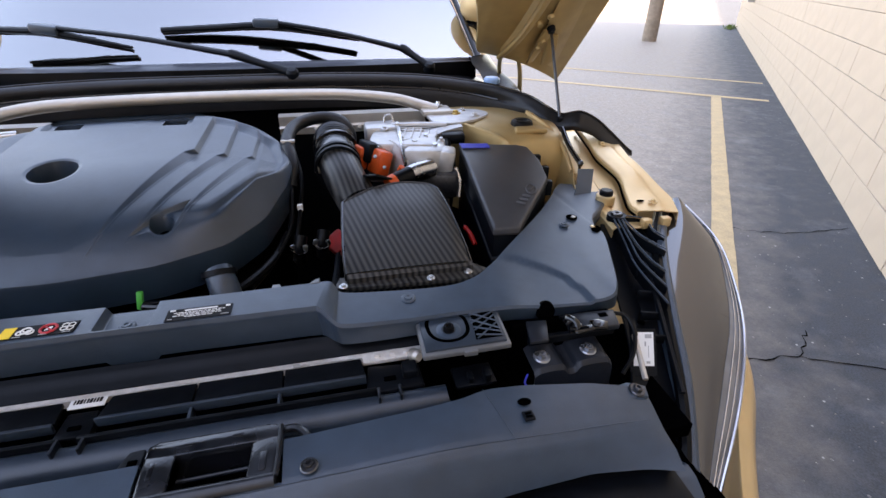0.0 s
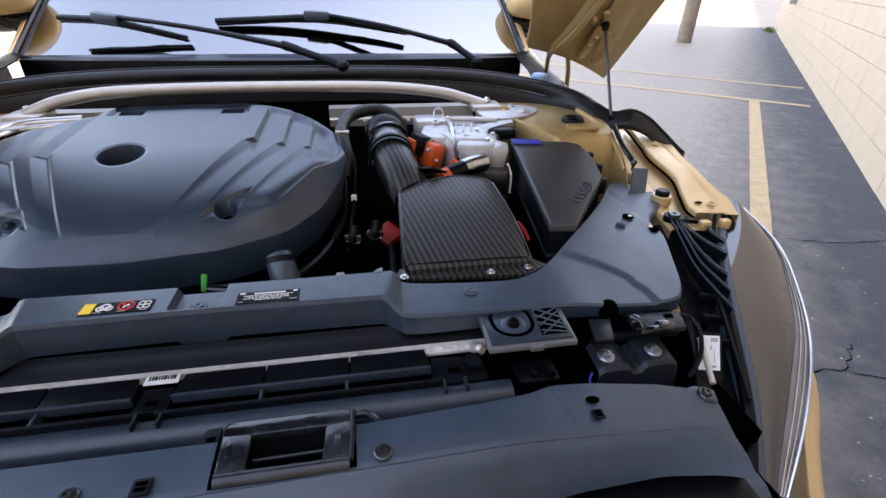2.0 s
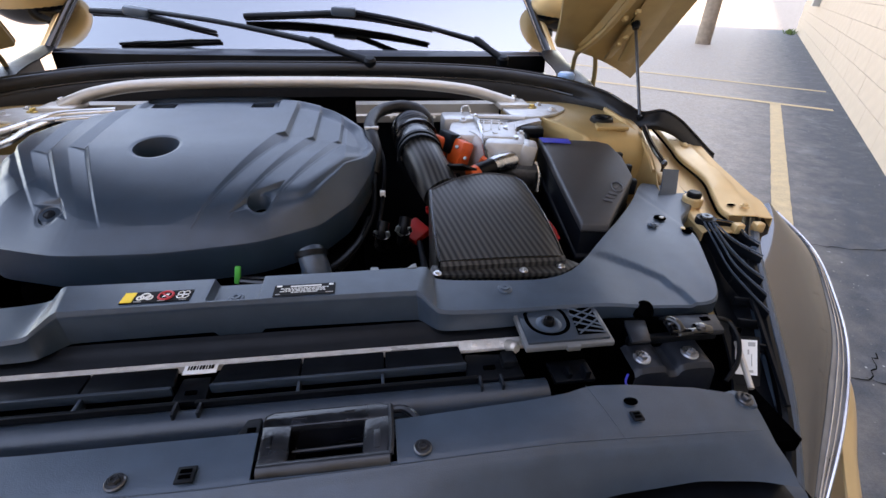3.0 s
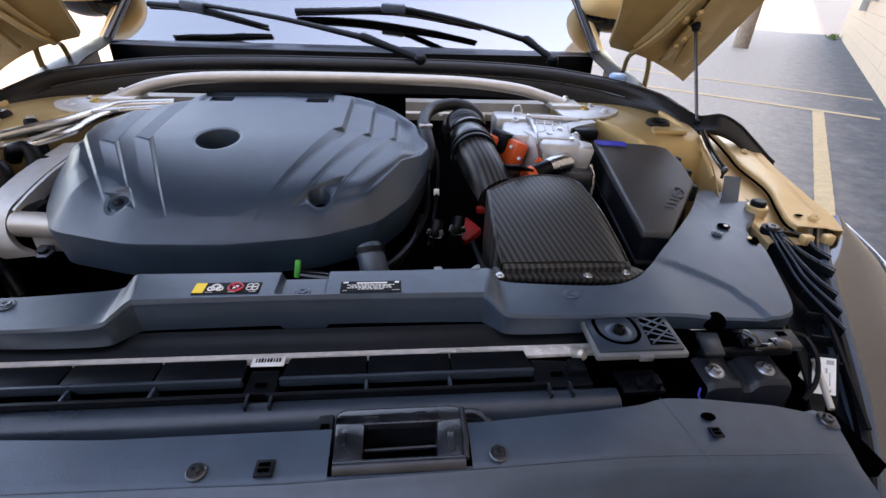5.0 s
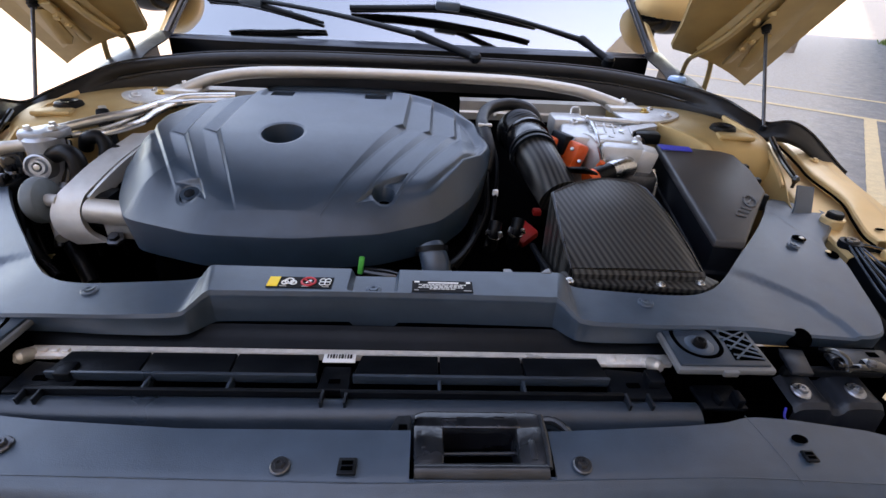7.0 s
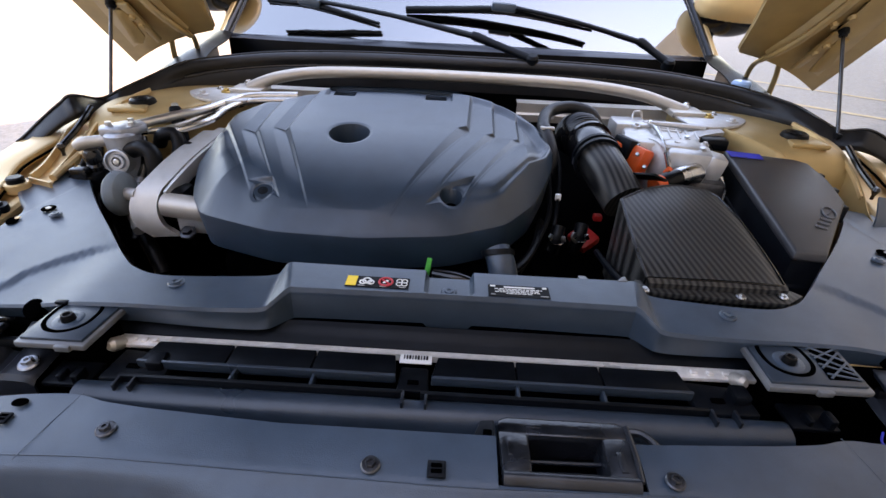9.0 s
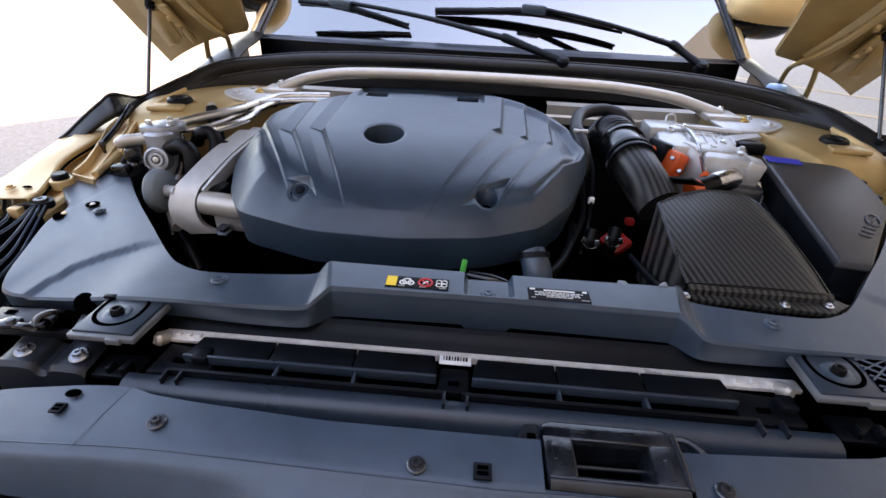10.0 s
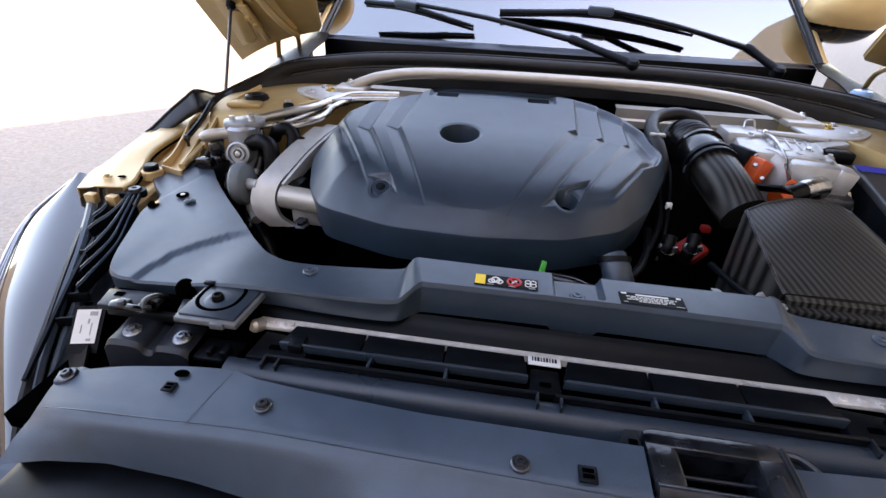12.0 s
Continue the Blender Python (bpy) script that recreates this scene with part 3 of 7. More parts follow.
def chevron_relief(x, y):
    h = np.zeros(x.shape)
    # on one side the bands step down one below the other, and the steps taper out to the front
    for (a, b, c, out), drop in zip(CHEV[:3], (0.010, 0.008, 0.007)):
        sd, run = ridge(x, y, a, b, c, out)
        deep = np.where(y > c[1], drop * (1 - run), 0)
        wide = np.where(y > b[1], 0.006, 0.001 + 1.5 * deep * np.clip(run / 0.06 + 0.4, 0, 1))
        h -= deep * np.clip(1 + sd / wide, 0, 1)
        h += 0.0009 * np.clip(1 - np.abs(sd - 0.0010) / 0.0015, 0, 1) * (deep > 0)
    # on the other a narrow wall falls outward and the next band climbs back
    for a, b, c, out in CHEV[3:]:
        sd, run = ridge(x, y, a, b, c, out)
        wide = np.where(y > b[1], 0.006, 0.0025 + 0.0045 * (1 - run))
        deep = np.where(y > b[1], 0.0045, 0.0065 * (1 - run) ** 0.7) * (y > c[1])
        back = np.where(sd > 0, np.clip(1 - sd / 0.020, 0, 1), 1)
        h -= deep * np.clip(1 + sd / wide, 0, 1) * back
    return h


def sink_pockets(x, y, z):
    """Flat-floored pockets cut into the slope round the two front screw wells."""
    for quad, floor in zip(POCKETS, (0.8275, 0.8305)):
        inside = np.full(x.shape, 1.0)
        for p, q in zip(quad, quad[1:] + quad[:1]):
            side = ((q[0] - p[0]) * (y - p[1]) - (q[1] - p[1]) * (x - p[0])) / math.hypot(q[0] - p[0], q[1] - p[1])
            inside = np.minimum(inside, -side)
        low = np.minimum(z, floor + 0.30 * (y - 0.680))
        z = z + (low - z) * np.clip((inside + 0.001) / 0.002, 0, 1)
    return z


def cover_height(x, y):
    z = np.minimum(cover_spline(COVER_Y, y), 0.825 + 0.80 * (y - 0.659)) - 0.4 * np.maximum(0, x - 0.105) - 0.5 * np.maximum(0, -0.425 - x)
    rim, far = rim_height(x, y)
    e = rim + (0.78 + 0.4 * (1 - ease(-0.41, -0.32, x)) + 0.8 * ease(-0.03, 0.07, x)) * far
    relief = chevron_relief(x, y) * ease(-0.018, -0.006, e - z)
    relief = np.where(x > 0, relief * ease(0.0, 0.030, far), relief)
    soft = np.maximum(0.012 - np.abs(z - e), 0) / 0.012
    z = np.minimum(z, e) - soft * soft * 0.002 + relief
    z = sink_pockets(x, y, z)
    for cx, cy, r, deep in WELLS:
        d = np.hypot(x - cx, y - cy)
        z = z - 0.0014 * (1 - ease(r, r + 0.006, d)) - deep * (1 - ease(r - 0.002, r, d))
    for cx in (-0.247, -0.062):
        z = z - 0.03 * (np.abs(x - cx) < 0.021) * (np.abs(y - 1.024) < 0.016)
    ledge = ease(-0.283, -0.277, x) * (1 - ease(-0.033, -0.027, x))
    return z - 0.006 * ease(0.999, 1.004, y) * ledge


def span(y):
    """Left and right end of the plan at y."""
    xs = []
    for p, q in zip(raw, raw[1:] + raw[:1]):
        if (p.y - y) * (q.y - y) <= 0 and p.y != q.y:
            xs.append(p.x + (q.x - p.x) * (y - p.y) / (q.y - p.y))
    return min(xs), max(xs)


y_lo, y_hi = min(p.y for p in raw) + 0.0004, max(p.y for p in raw) - 0.0004
NROW, NCOL = 400, 520
gx, gy = np.zeros((NROW + 1, NCOL + 1)), np.zeros((NROW + 1, NCOL + 1))
for i in range(NROW + 1):
    y = y_lo + (y_hi - y_lo) * i / NROW
    xl, xr = span(y)
    gx[i] = xl + (xr - xl) * np.arange(NCOL + 1) / NCOL
    gy[i] = y
gz = cover_height(gx, gy)
me = bpy.data.meshes.new("shell")
W = NCOL + 1
me.from_pydata(
    [(float(a), float(b), float(c)) for a, b, c in zip(gx.ravel(), gy.ravel(), gz.ravel())], [],
    [(i * W + k, i * W + k + 1, (i + 1) * W + k + 1, (i + 1) * W + k) for i in range(NROW) for k in range(NCOL)],
)
bm = bmesh.new()
bm.from_mesh(me)
bpy.data.meshes.remove(me)
shell = part("shell", bm, COVER, cover, angle=40)
bm = bmesh.new()
rings = []
for out, drop in ((-0.004, -0.0028), (0.0, 0.0), (0.001, 0.004), (-0.006, 0.056), (-0.012, 0.058)):
    ring = []
    for p in raw:
        d = Vector((p.x - cx0, p.y - cy0, 0)).normalized()
        ring.append(bm.verts.new((p.x + d.x * out, p.y + d.y * out, p.z - drop)))
    rings.append(ring)
n = len(raw)
for a, c in zip(rings, rings[1:]):
    for i in range(n):
        bm.faces.new((a[i], c[i], c[(i + 1) % n], a[(i + 1) % n]))
bmesh.ops.recalc_face_normals(bm, faces=bm.faces)
part("skirt", bm, COVER, cover, angle=30)


def cover_z(x, y):
    return float(cover_height(np.array([x]), np.array([y]))[0])


# near-black floors paint the shade inside the deep wells
part("oil_filler_well", lathe([(0, 0.0), (0.012, 0.0), (0.014, 0.006), (0.018, 0.006), (0.02, 0.001), (0.031, 0.001)], Matrix.Translation((-0.198, 0.832, cover_z(-0.198, 0.832) + 0.002))), VOID, shell)
for hx, hy, hr, deep in WELLS[:2]:
    hm = aim((hx, hy, cover_z(hx, hy) + 0.0015), (0, -0.42, 1))
    part("well_floor", lathe([(0, 0.0005), (0.0135, 0.0005)], hm, 30), VOID if hx > -0.1 else COVER, shell)
    part("well_screw", lathe([(0, 0.0022), (0.0035, 0.0022), (0.0045, 0.0016), (0.0075, 0.0016), (0.0075, 0.0008)], hm, 20), DARK, shell)

# engine block below, the darkness of the bay put into its colour
blk = thing("engine_block", "engine block and bay floor below the cover, painted near-black for shade", "engine")
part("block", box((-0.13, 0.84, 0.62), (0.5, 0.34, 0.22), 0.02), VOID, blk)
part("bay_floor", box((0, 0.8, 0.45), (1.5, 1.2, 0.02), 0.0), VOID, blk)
part("firewall", box((0, 1.33, 0.68), (1.4, 0.02, 0.42), 0.0), DARK, blk)

# ---- airbox ----
air = thing("air_filter_box", "carbon fibre air filter box with a sloped lid", "air box")
AB = [
    # rows from the rear to the front: left foot, left, middle points, right, right foot
    [(0.244, 0.724, 0.700), (0.242, 0.724, 0.835), (0.292, 0.757, 0.841), (0.345, 0.777, 0.840), (0.390, 0.771, 0.836), (0.406, 0.760, 0.831), (0.410, 0.757, 0.700)],
    [(0.240, 0.66, 0.700), (0.238, 0.66, 0.821), (0.290, 0.685, 0.828), (0.345, 0.695, 0.828), (0.396, 0.692, 0.826), (0.412, 0.690, 0.821), (0.416, 0.688, 0.700)],
    [(0.236, 0.60, 0.700), (0.236, 0.60, 0.807), (0.290, 0.61, 0.811), (0.345, 0.615, 0.811), (0.398, 0.615, 0.811), (0.414, 0.615, 0.806), (0.418, 0.614, 0.700)],
    [(0.236, 0.566, 0.700), (0.237, 0.564, 0.797), (0.290, 0.562, 0.799), (0.345, 0.562, 0.799), (0.398, 0.561, 0.798), (0.414, 0.566, 0.794), (0.418, 0.566, 0.700)],
]
part("lid", loft([r[1:6] for r in AB], nu=8, nv=5, thick=0.003), CARBON, air, angle=50)
part("side_wall", loft([[r[1], r[0]] for r in AB], nu=6, nv=3, thick=0.003), CARBON, air)
part("side_wall", loft([[r[5], r[6]] for r in AB], nu=6, nv=3, thick=0.003), DARK, air)
fr = [[(x, 0.562, 0.798), (x, 0.556, 0.794), (x, 0.553, 0.70)] for x in (0.237, 0.29, 0.345, 0.414)]
part("front_wall", loft(fr, nu=3, nv=3, thick=0.003), CARBON, air)
rr = [[(AB[0][k][0], AB[0][k][1] - 0.001, AB[0][k][2] - 0.001), (AB[0][k][0], AB[0][k][1] + 0.004, 0.70)] for k in range(1, 6)]
part("rear_wall", loft(rr, nu=5, nv=2, thick=0.003), CARBON, air)
bm = prism([(0.218, 0.548), (0.405, 0.536), (0.436, 0.556), (0.420, 0.574), (0.226, 0.574)], 0.779, 0.787, 0.002)
part("base_flange", bm, CARBON, air)
# added beads stand in for highlights on the lid's edges, two in paler metal
part("edge_highlight", tube([AB[0][1], *AB[0][2:6]], 0.0016, n=8, segs=8), OXIDE, air)
part("edge_highlight", tube([r[1] for r in AB], 0.0016, n=8, segs=8), OXIDE, air)
part("edge_highlight", tube([r[5] for r in AB], 0.0018, n=8, segs=8), GLOSSY, air)
part("edge_highlight", tube([p for p in AB[3][1:6]], 0.0016, n=8, segs=8), GLOSSY, air)

# ---- fuse box ----
FB = [(0.488, 0.930), (0.608, 0.912), (0.628, 0.900), (0.634, 0.845), (0.624, 0.778), (0.598, 0.745), (0.518, 0.642), (0.474, 0.646)]
FUSELID = mat("satin_lid", (0.030, 0.030, 0.033), 0.40, vary=0.15, scale=40, bump=0.2, bscale=900, spec=0.6)


def fb_z(y):
    return 0.800 + (y - 0.64) * 0.195


fuse = thing("fuse_box", "black plastic fuse box with a smooth slanted lid", "fuse box")
o = [Vector((x, y, 0)) for x, y in FB]
c = sum(o, Vector()) / len(o)


def fuse_rings(profile):
    bm = bmesh.new()
    rows = [[bm.verts.new((*(c.xy + (p.xy - c.xy) * k), fb_z(c.y + (p.y - c.y) * k) + dz)) for p in o] for k, dz in profile]
    bm.faces.new(rows[0])
    for a, b in zip(rows, rows[1:]):
        for i in range(len(o)):
            bm.faces.new((a[i], b[i], b[(i + 1) % len(o)], a[(i + 1) % len(o)]))
    bmesh.ops.recalc_face_normals(bm, faces=bm.faces)
    bevel(bm, 0.002, 2, 25)
    return bm


part("lid", fuse_rings(((0.94, 0.0), (0.985, -0.002), (1.0, -0.012), (0.99, -0.014))), FUSELID, fuse)
part("body", fuse_rings(((0.97, -0.010), (0.985, -0.055), (1.02, -0.057), (1.02, -0.068), (0.98, -0.068), (0.96, -0.15))), DARK, fuse)

# ---- strut towers, inner wings, rails ----
body = thing("car_body", "gold painted car body round the open engine bay", "car body")
for s in (-1, 1):
    # tower and apron take the gold with painted shade, lips the plain gold
    tower = []
    for y, zc, xi, xo in [(0.895, 0.72, 0.60, 0.715), (0.90, 0.80, 0.595, 0.718), (0.912, 0.838, 0.585, 0.722), (0.935, 0.858, 0.565, 0.730), (1.00, 0.868, 0.52, 0.740), (1.08, 0.868, 0.48, 0.745), (1.16, 0.866, 0.48, 0.745), (1.22, 0.860, 0.48, 0.745)]:
        tower.append([(s * xi, y - 0.005, zc - 0.2), (s * (xi + 0.006), y, zc - 0.012), (s * (xi + 0.5 * min(0.06, xo - xi)), y, zc), (s * (xi + xo) / 2, y, zc + 0.003), (s * (xo - 0.012), y, zc - 0.004), (s * (xo - 0.004), y, zc - 0.02), (s * xo, y, zc - 0.075)])
    curve = [(0.692, 1.07, 0.880), (0.700, 1.02, 0.875), (0.707, 0.980, 0.867), (0.714, 0.928, 0.850), (0.713, 0.885, 0.831), (0.706, 0.845, 0.811), (0.690, 0.802, 0.796), (0.678, 0.755, 0.786)]
    curve = [(x - (0.012 if s < 0 else 0.0), y, z) for x, y, z in curve]
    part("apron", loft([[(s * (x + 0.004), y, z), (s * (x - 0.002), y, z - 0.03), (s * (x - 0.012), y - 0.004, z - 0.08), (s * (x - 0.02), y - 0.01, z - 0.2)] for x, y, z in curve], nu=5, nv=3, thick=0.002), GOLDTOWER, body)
    part("apron_lip", loft([[(s * (x - 0.003), y, z - 0.006), (s * (x - 0.002), y, z + 0.001), (s * (x + 0.002), y, z + 0.0015), (s * (x + 0.004), y, z - 0.006), (s * (x + 0.010), y, z - 0.008), (s * (x + 0.011), y, z - 0.02)] for x, y, z in curve[:-2]], nu=5, nv=2, thick=0.0015), GOLD, body)
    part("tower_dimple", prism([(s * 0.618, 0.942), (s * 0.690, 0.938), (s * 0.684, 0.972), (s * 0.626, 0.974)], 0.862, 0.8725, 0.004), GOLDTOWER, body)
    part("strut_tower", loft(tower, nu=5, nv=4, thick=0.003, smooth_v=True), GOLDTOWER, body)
    trim = 0.022 if s < 0 else 0.0
    # lower shelf beside the tower, and the fender flange stepped up over it
    shelf = []
    for y, xi, xo, z in [(0.65, 0.695, 0.775, 0.776), (0.70, 0.698, 0.765, 0.781), (0.75, 0.700, 0.785, 0.788), (0.80, 0.706, 0.800, 0.795), (0.90, 0.722, 0.805, 0.808), (1.0, 0.742, 0.824, 0.821), (1.08, 0.745, 0.83, 0.826)]:
        xo -= trim
        w = xo - xi
        shelf.append([(s * (xi - 0.004), y, z - 0.09), (s * xi, y, z - 0.004), (s * (xi + 0.006), y, z), (s * (xi + w * 0.35), y, z), (s * (xi + w * 0.42), y, z - 0.005), (s * (xi + w * 0.7), y, z - 0.005), (s * xo, y, z - 0.005)])
    part("rail_shelf", loft(shelf, nu=5, nv=3, thick=0.002), GOLD, body)
    inner = [(0.822, 1.06, 0.838), (0.808, 1.0, 0.835), (0.797, 0.94, 0.828), (0.787, 0.885, 0.820), (0.786, 0.80, 0.810), (0.765, 0.738, 0.801), (0.750, 0.695, 0.7955), (0.752, 0.672, 0.792)]
    outer = [(0.90, 1.06, 0.832), (0.886, 1.0, 0.828), (0.877, 0.94, 0.820), (0.868, 0.885, 0.812), (0.858, 0.80, 0.802), (0.852, 0.748, 0.796), (0.853, 0.718, 0.792), (0.832, 0.664, 0.787)]
    flange = []
    for p, q in zip(inner, outer):
        a, b = (Vector((v[0] - trim, v[1], v[2])) for v in (p, q))
        up = 0.003 if 0.76 < a.y < 0.9 else 0.0
        flange.append([(s * v.x, v.y, v.z) for v in (a + Vector((0.001, 0, -0.014)), a + Vector((0, 0, -0.001)), a + Vector((0.003, 0, 0.001)), a.lerp(b, 0.3) + Vector((0, 0, 0.002 + up)), a.lerp(b, 0.62) + Vector((0, 0, 0.003 + up)), a.lerp(b, 0.72) + Vector((0, 0, 0.001)), b, b + Vector((0.003, 0, -0.03)))])
    part("fender_flange", loft(flange, nu=5, nv=3, thick=0.002), GOLD, body)
    part("flange_gap", tube([(s * (x - trim - 0.001), y, z - 0.009) for x, y, z in inner], 0.0022, n=5, segs=8), VOID, body)
    part("flange_hole", lathe([(0, 0.0006), (0.005, 0.0006), (0.006, 0.0)], Matrix.Translation((s * (0.775 - trim), 0.700, 0.7985)) @ Matrix.Diagonal((1.3, 0.8, 1, 1)), 16), VOID, body)
    for cx in (0.762, 0.800):
        part("lamp_tab", box((s * (cx - trim), 0.655, 0.776), (0.018, 0.014, 0.018), 0.003), GOLD, body)
    if s < 0:
        for run, h in (([(-0.776, 0.925, 0.815), (-0.752, 0.87, 0.808), (-0.728, 0.80, 0.798), (-0.722, 0.762, 0.793)], 0.020), ([(-0.722, 0.760, 0.792), (-0.698, 0.752, 0.792), (-0.674, 0.744, 0.792)], 0.014), ([(-0.738, 0.935, 0.822), (-0.722, 0.88, 0.812), (-0.702, 0.81, 0.802), (-0.692, 0.765, 0.796)], 0.012)):
            part("shelf_wall", loft([[(x, y, z - 0.006), (x, y, z + h * 0.6)] for x, y, z in run], nu=4, nv=2, thick=0.003), GOLD, body)
        part("shelf_floor", loft([[(-0.776, 0.925, 0.813), (-0.738, 0.935, 0.818)], [(-0.752, 0.87, 0.806), (-0.722, 0.88, 0.810)], [(-0.728, 0.80, 0.796), (-0.702, 0.81, 0.799)], [(-0.722, 0.755, 0.791), (-0.680, 0.745, 0.792)]], nu=4, nv=2, thick=0.002), GOLD, body)
        part("shelf_rib", tube([(-0.722, 0.99, 0.826), (-0.716, 0.92, 0.816), (-0.700, 0.84, 0.806), (-0.688, 0.765, 0.798)], 0.006, n=5, segs=8), GOLD, body)
    fender = []
    for y, x, z in [(0.72, 0.884, 0.768), (0.80, 0.893, 0.776), (0.95, 0.906, 0.795), (1.15, 0.905, 0.795), (1.40, 0.885, 0.79), (1.65, 0.87, 0.79), (2.2, 0.86, 0.79)]:
        x -= trim
        fender.append([(s * (x - 0.016), y, z - 0.03), (s * (x - 0.012), y, z - 0.002), (s * x, y, z), (s * (x + 0.012), y, z - 0.03), (s * (x + 0.016), y, z - 0.15), (s * (x + 0.01), y, z - 0.45)])
    part("fender", loft(fender, nu=4, nv=4, thick=0.002, smooth_v=True), GOLD, body)
    part("fender_gap_seal", tube([(s * (x - trim), y, z) for x, y, z in ((0.861, 0.735, 0.780), (0.867, 0.80, 0.786), (0.879, 0.90, 0.798), (0.895, 1.0, 0.812))], 0.004, n=5, segs=8), RUBBER, body)

# ---- weather seal, cowl, windscreen ----
SEAL = [(0.0, 1.255, 0.945), (0.25, 1.255, 0.944), (0.45, 1.245, 0.937), (0.58, 1.215, 0.925), (0.655, 1.175, 0.914), (0.712, 1.115, 0.903), (0.738, 1.06, 0.888), (0.763, 1.03, 0.876), (0.793, 1.0, 0.887), (0.828, 0.985, 0.872), (0.858, 0.97, 0.847), (0.893, 0.95, 0.814), (0.906, 0.94, 0.803)]
seal = thing("cowl_seal", "black rubber weather seal across the rear of the engine bay", "weather seal")
secs = []
for k, p in enumerate([(-x, y, z) for x, y, z in SEAL[:0:-1]] + SEAL):
    a = abs(k - len(SEAL) + 1)
    if a > 4 and p[0] < 0:
        p = (p[0] + 0.014 * (a > 8), p[1], p[2] - 0.014)
    if a > 7 and p[0] < 0:
        p = tuple(Vector((-0.1, 0.05, 1.12)).lerp(Vector(p), 0.94))
    x, y, z = p
    if a <= 4:
        prof = [(-0.012, -0.075), (-0.010, -0.035), (-0.002, -0.028), (-0.006, -0.012), (0.0, -0.001), (0.012, 0.001), (0.02, -0.008), (0.03, -0.01), (0.05, -0.01)]
    else:
        h2 = along([(5, 0.038), (6, 0.036), (7, 0.034), (8, 0.036), (9, 0.030), (10, 0.025), (11, 0.019), (12, 0.010)], a)
        prof = [(-0.020, -h2 * 1.0), (-0.024, -h2 * 0.75), (-0.020, -h2 * 0.5), (-0.012, -h2 * 0.28), (-0.003, -0.002), (0.004, 0.001), (0.010, 0.0), (0.014, -0.008), (0.015, -h2)]
    nx = 0 if a <= 3 else math.copysign(min(1, (a - 3) / 3), x)
    dirv = Vector((nx * 0.75, 1 if a <= 6 else 0.7, 0)).normalized()
    secs.append([Vector(p) + dirv * q + Vector((0, 0, h)) for q, h in prof])
part("strip", loft(secs, nu=7, nv=3, thick=0.0, smooth_v=True), EPDM, seal)
part("upper_lip", tube([q[5] + Vector((0, 0, 0.0015)) for q in secs], 0.0025, n=7, segs=8), HOSE, seal)
part("lower_lip", tube([q[2] for q in secs[8:-8]], 0.004, n=7, segs=8), HOSE, seal)


def screen_y(x):
    return 1.41 + 0.135 * (abs(x) / 0.7) ** 2


COWLTOP = mat("glossy_cowl_plastic", (0.010, 0.013, 0.022), 0.3, vary=0.2, scale=30, bump=0.05, bscale=500, spec=0.5, rvary=0.06)
cowl = thing("windscreen_cowl", "black plastic cowl with a glossy top below the windscreen", "cowl")
secs, deck = [], []
for i in range(-14, 15):
    x = i * 0.05
    ys = screen_y(x)
    side = (abs(x) / 0.7) ** 2
    zs = 0.957 - 0.018 * side
    y0 = along([(q[0], q[1]) for q in SEAL[:6]], abs(x)) + 0.03
    z0 = along([(q[0], q[2]) for q in SEAL[:6]], abs(x)) - 0.014
    yl, zl = ys - 0.046 + 0.032 * side, zs - 0.008
    secs.append([(x, y0, z0), (x, y0 + (yl - y0) * 0.45, z0 - 0.012), (x, yl - 0.004, min(z0 - 0.010, zl - 0.02)), (x, yl - 0.002, zl - 0.001)])
    deck.append([(x, yl, zl - 0.002), (x, yl + 0.006, zl + 0.001), (x, (yl + ys) / 2, (zl + zs) / 2 + 0.002), (x, ys + 0.012, zs + 0.002)])
part("gutter", loft(secs, nu=2, nv=3, thick=0.003), RUBBER, cowl)
part("top_panel", loft(deck, nu=2, nv=3, thick=0.003), COWLTOP, cowl, "glossy black plastic strip below the glass")
part("lip", tube([Vector(q[1]) + Vector((0, 0, 0.001)) for q in secs], 0.0022, n=2, segs=6), HOSE, cowl)
for s in (-1, 1):
    # rounded corner covers between the glass, the seal and the hinge
    rows = [[(s * 0.64, 1.22, 0.905), (s * 0.655, 1.33, 0.925), (s * 0.66, 1.43, 0.937), (s * 0.68, 1.52, 0.945)],
            [(s * 0.70, 1.20, 0.902), (s * 0.71, 1.31, 0.922), (s * 0.715, 1.43, 0.934), (s * 0.73, 1.55, 0.945)],
            [(s * 0.735, 1.19, 0.885), (s * 0.745, 1.30, 0.898), (s * 0.75, 1.43, 0.905), (s * 0.76, 1.57, 0.93)],
            [(s * 0.74, 1.19, 0.84), (s * 0.75, 1.30, 0.84), (s * 0.755, 1.43, 0.84), (s * 0.765, 1.58, 0.86)]]
    part("corner_cover", loft(rows, nu=5, nv=5, thick=0.003, smooth_v=True), RUBBER, cowl)

ws = thing("windscreen", "raked windscreen glass reflecting the sky", "windscreen")
secs = []
for i in range(-10, 11):
    x = i * 0.07
    ys = screen_y(x)
    secs.append([(x * (1 - 0.16 * k), ys + 0.75 * k, 0.957 - 0.018 * (x / 0.7) ** 2 + 0.48 * k + 0.03 * math.sin(k * math.pi)) for k in (0, 0.2, 0.4, 0.6, 0.8, 1.0)])
glass_ob = part("glass", loft(secs, nu=2, nv=3, thick=0.005), SCREEN_GLASS, ws)
glass_ob.visible_shadow = False
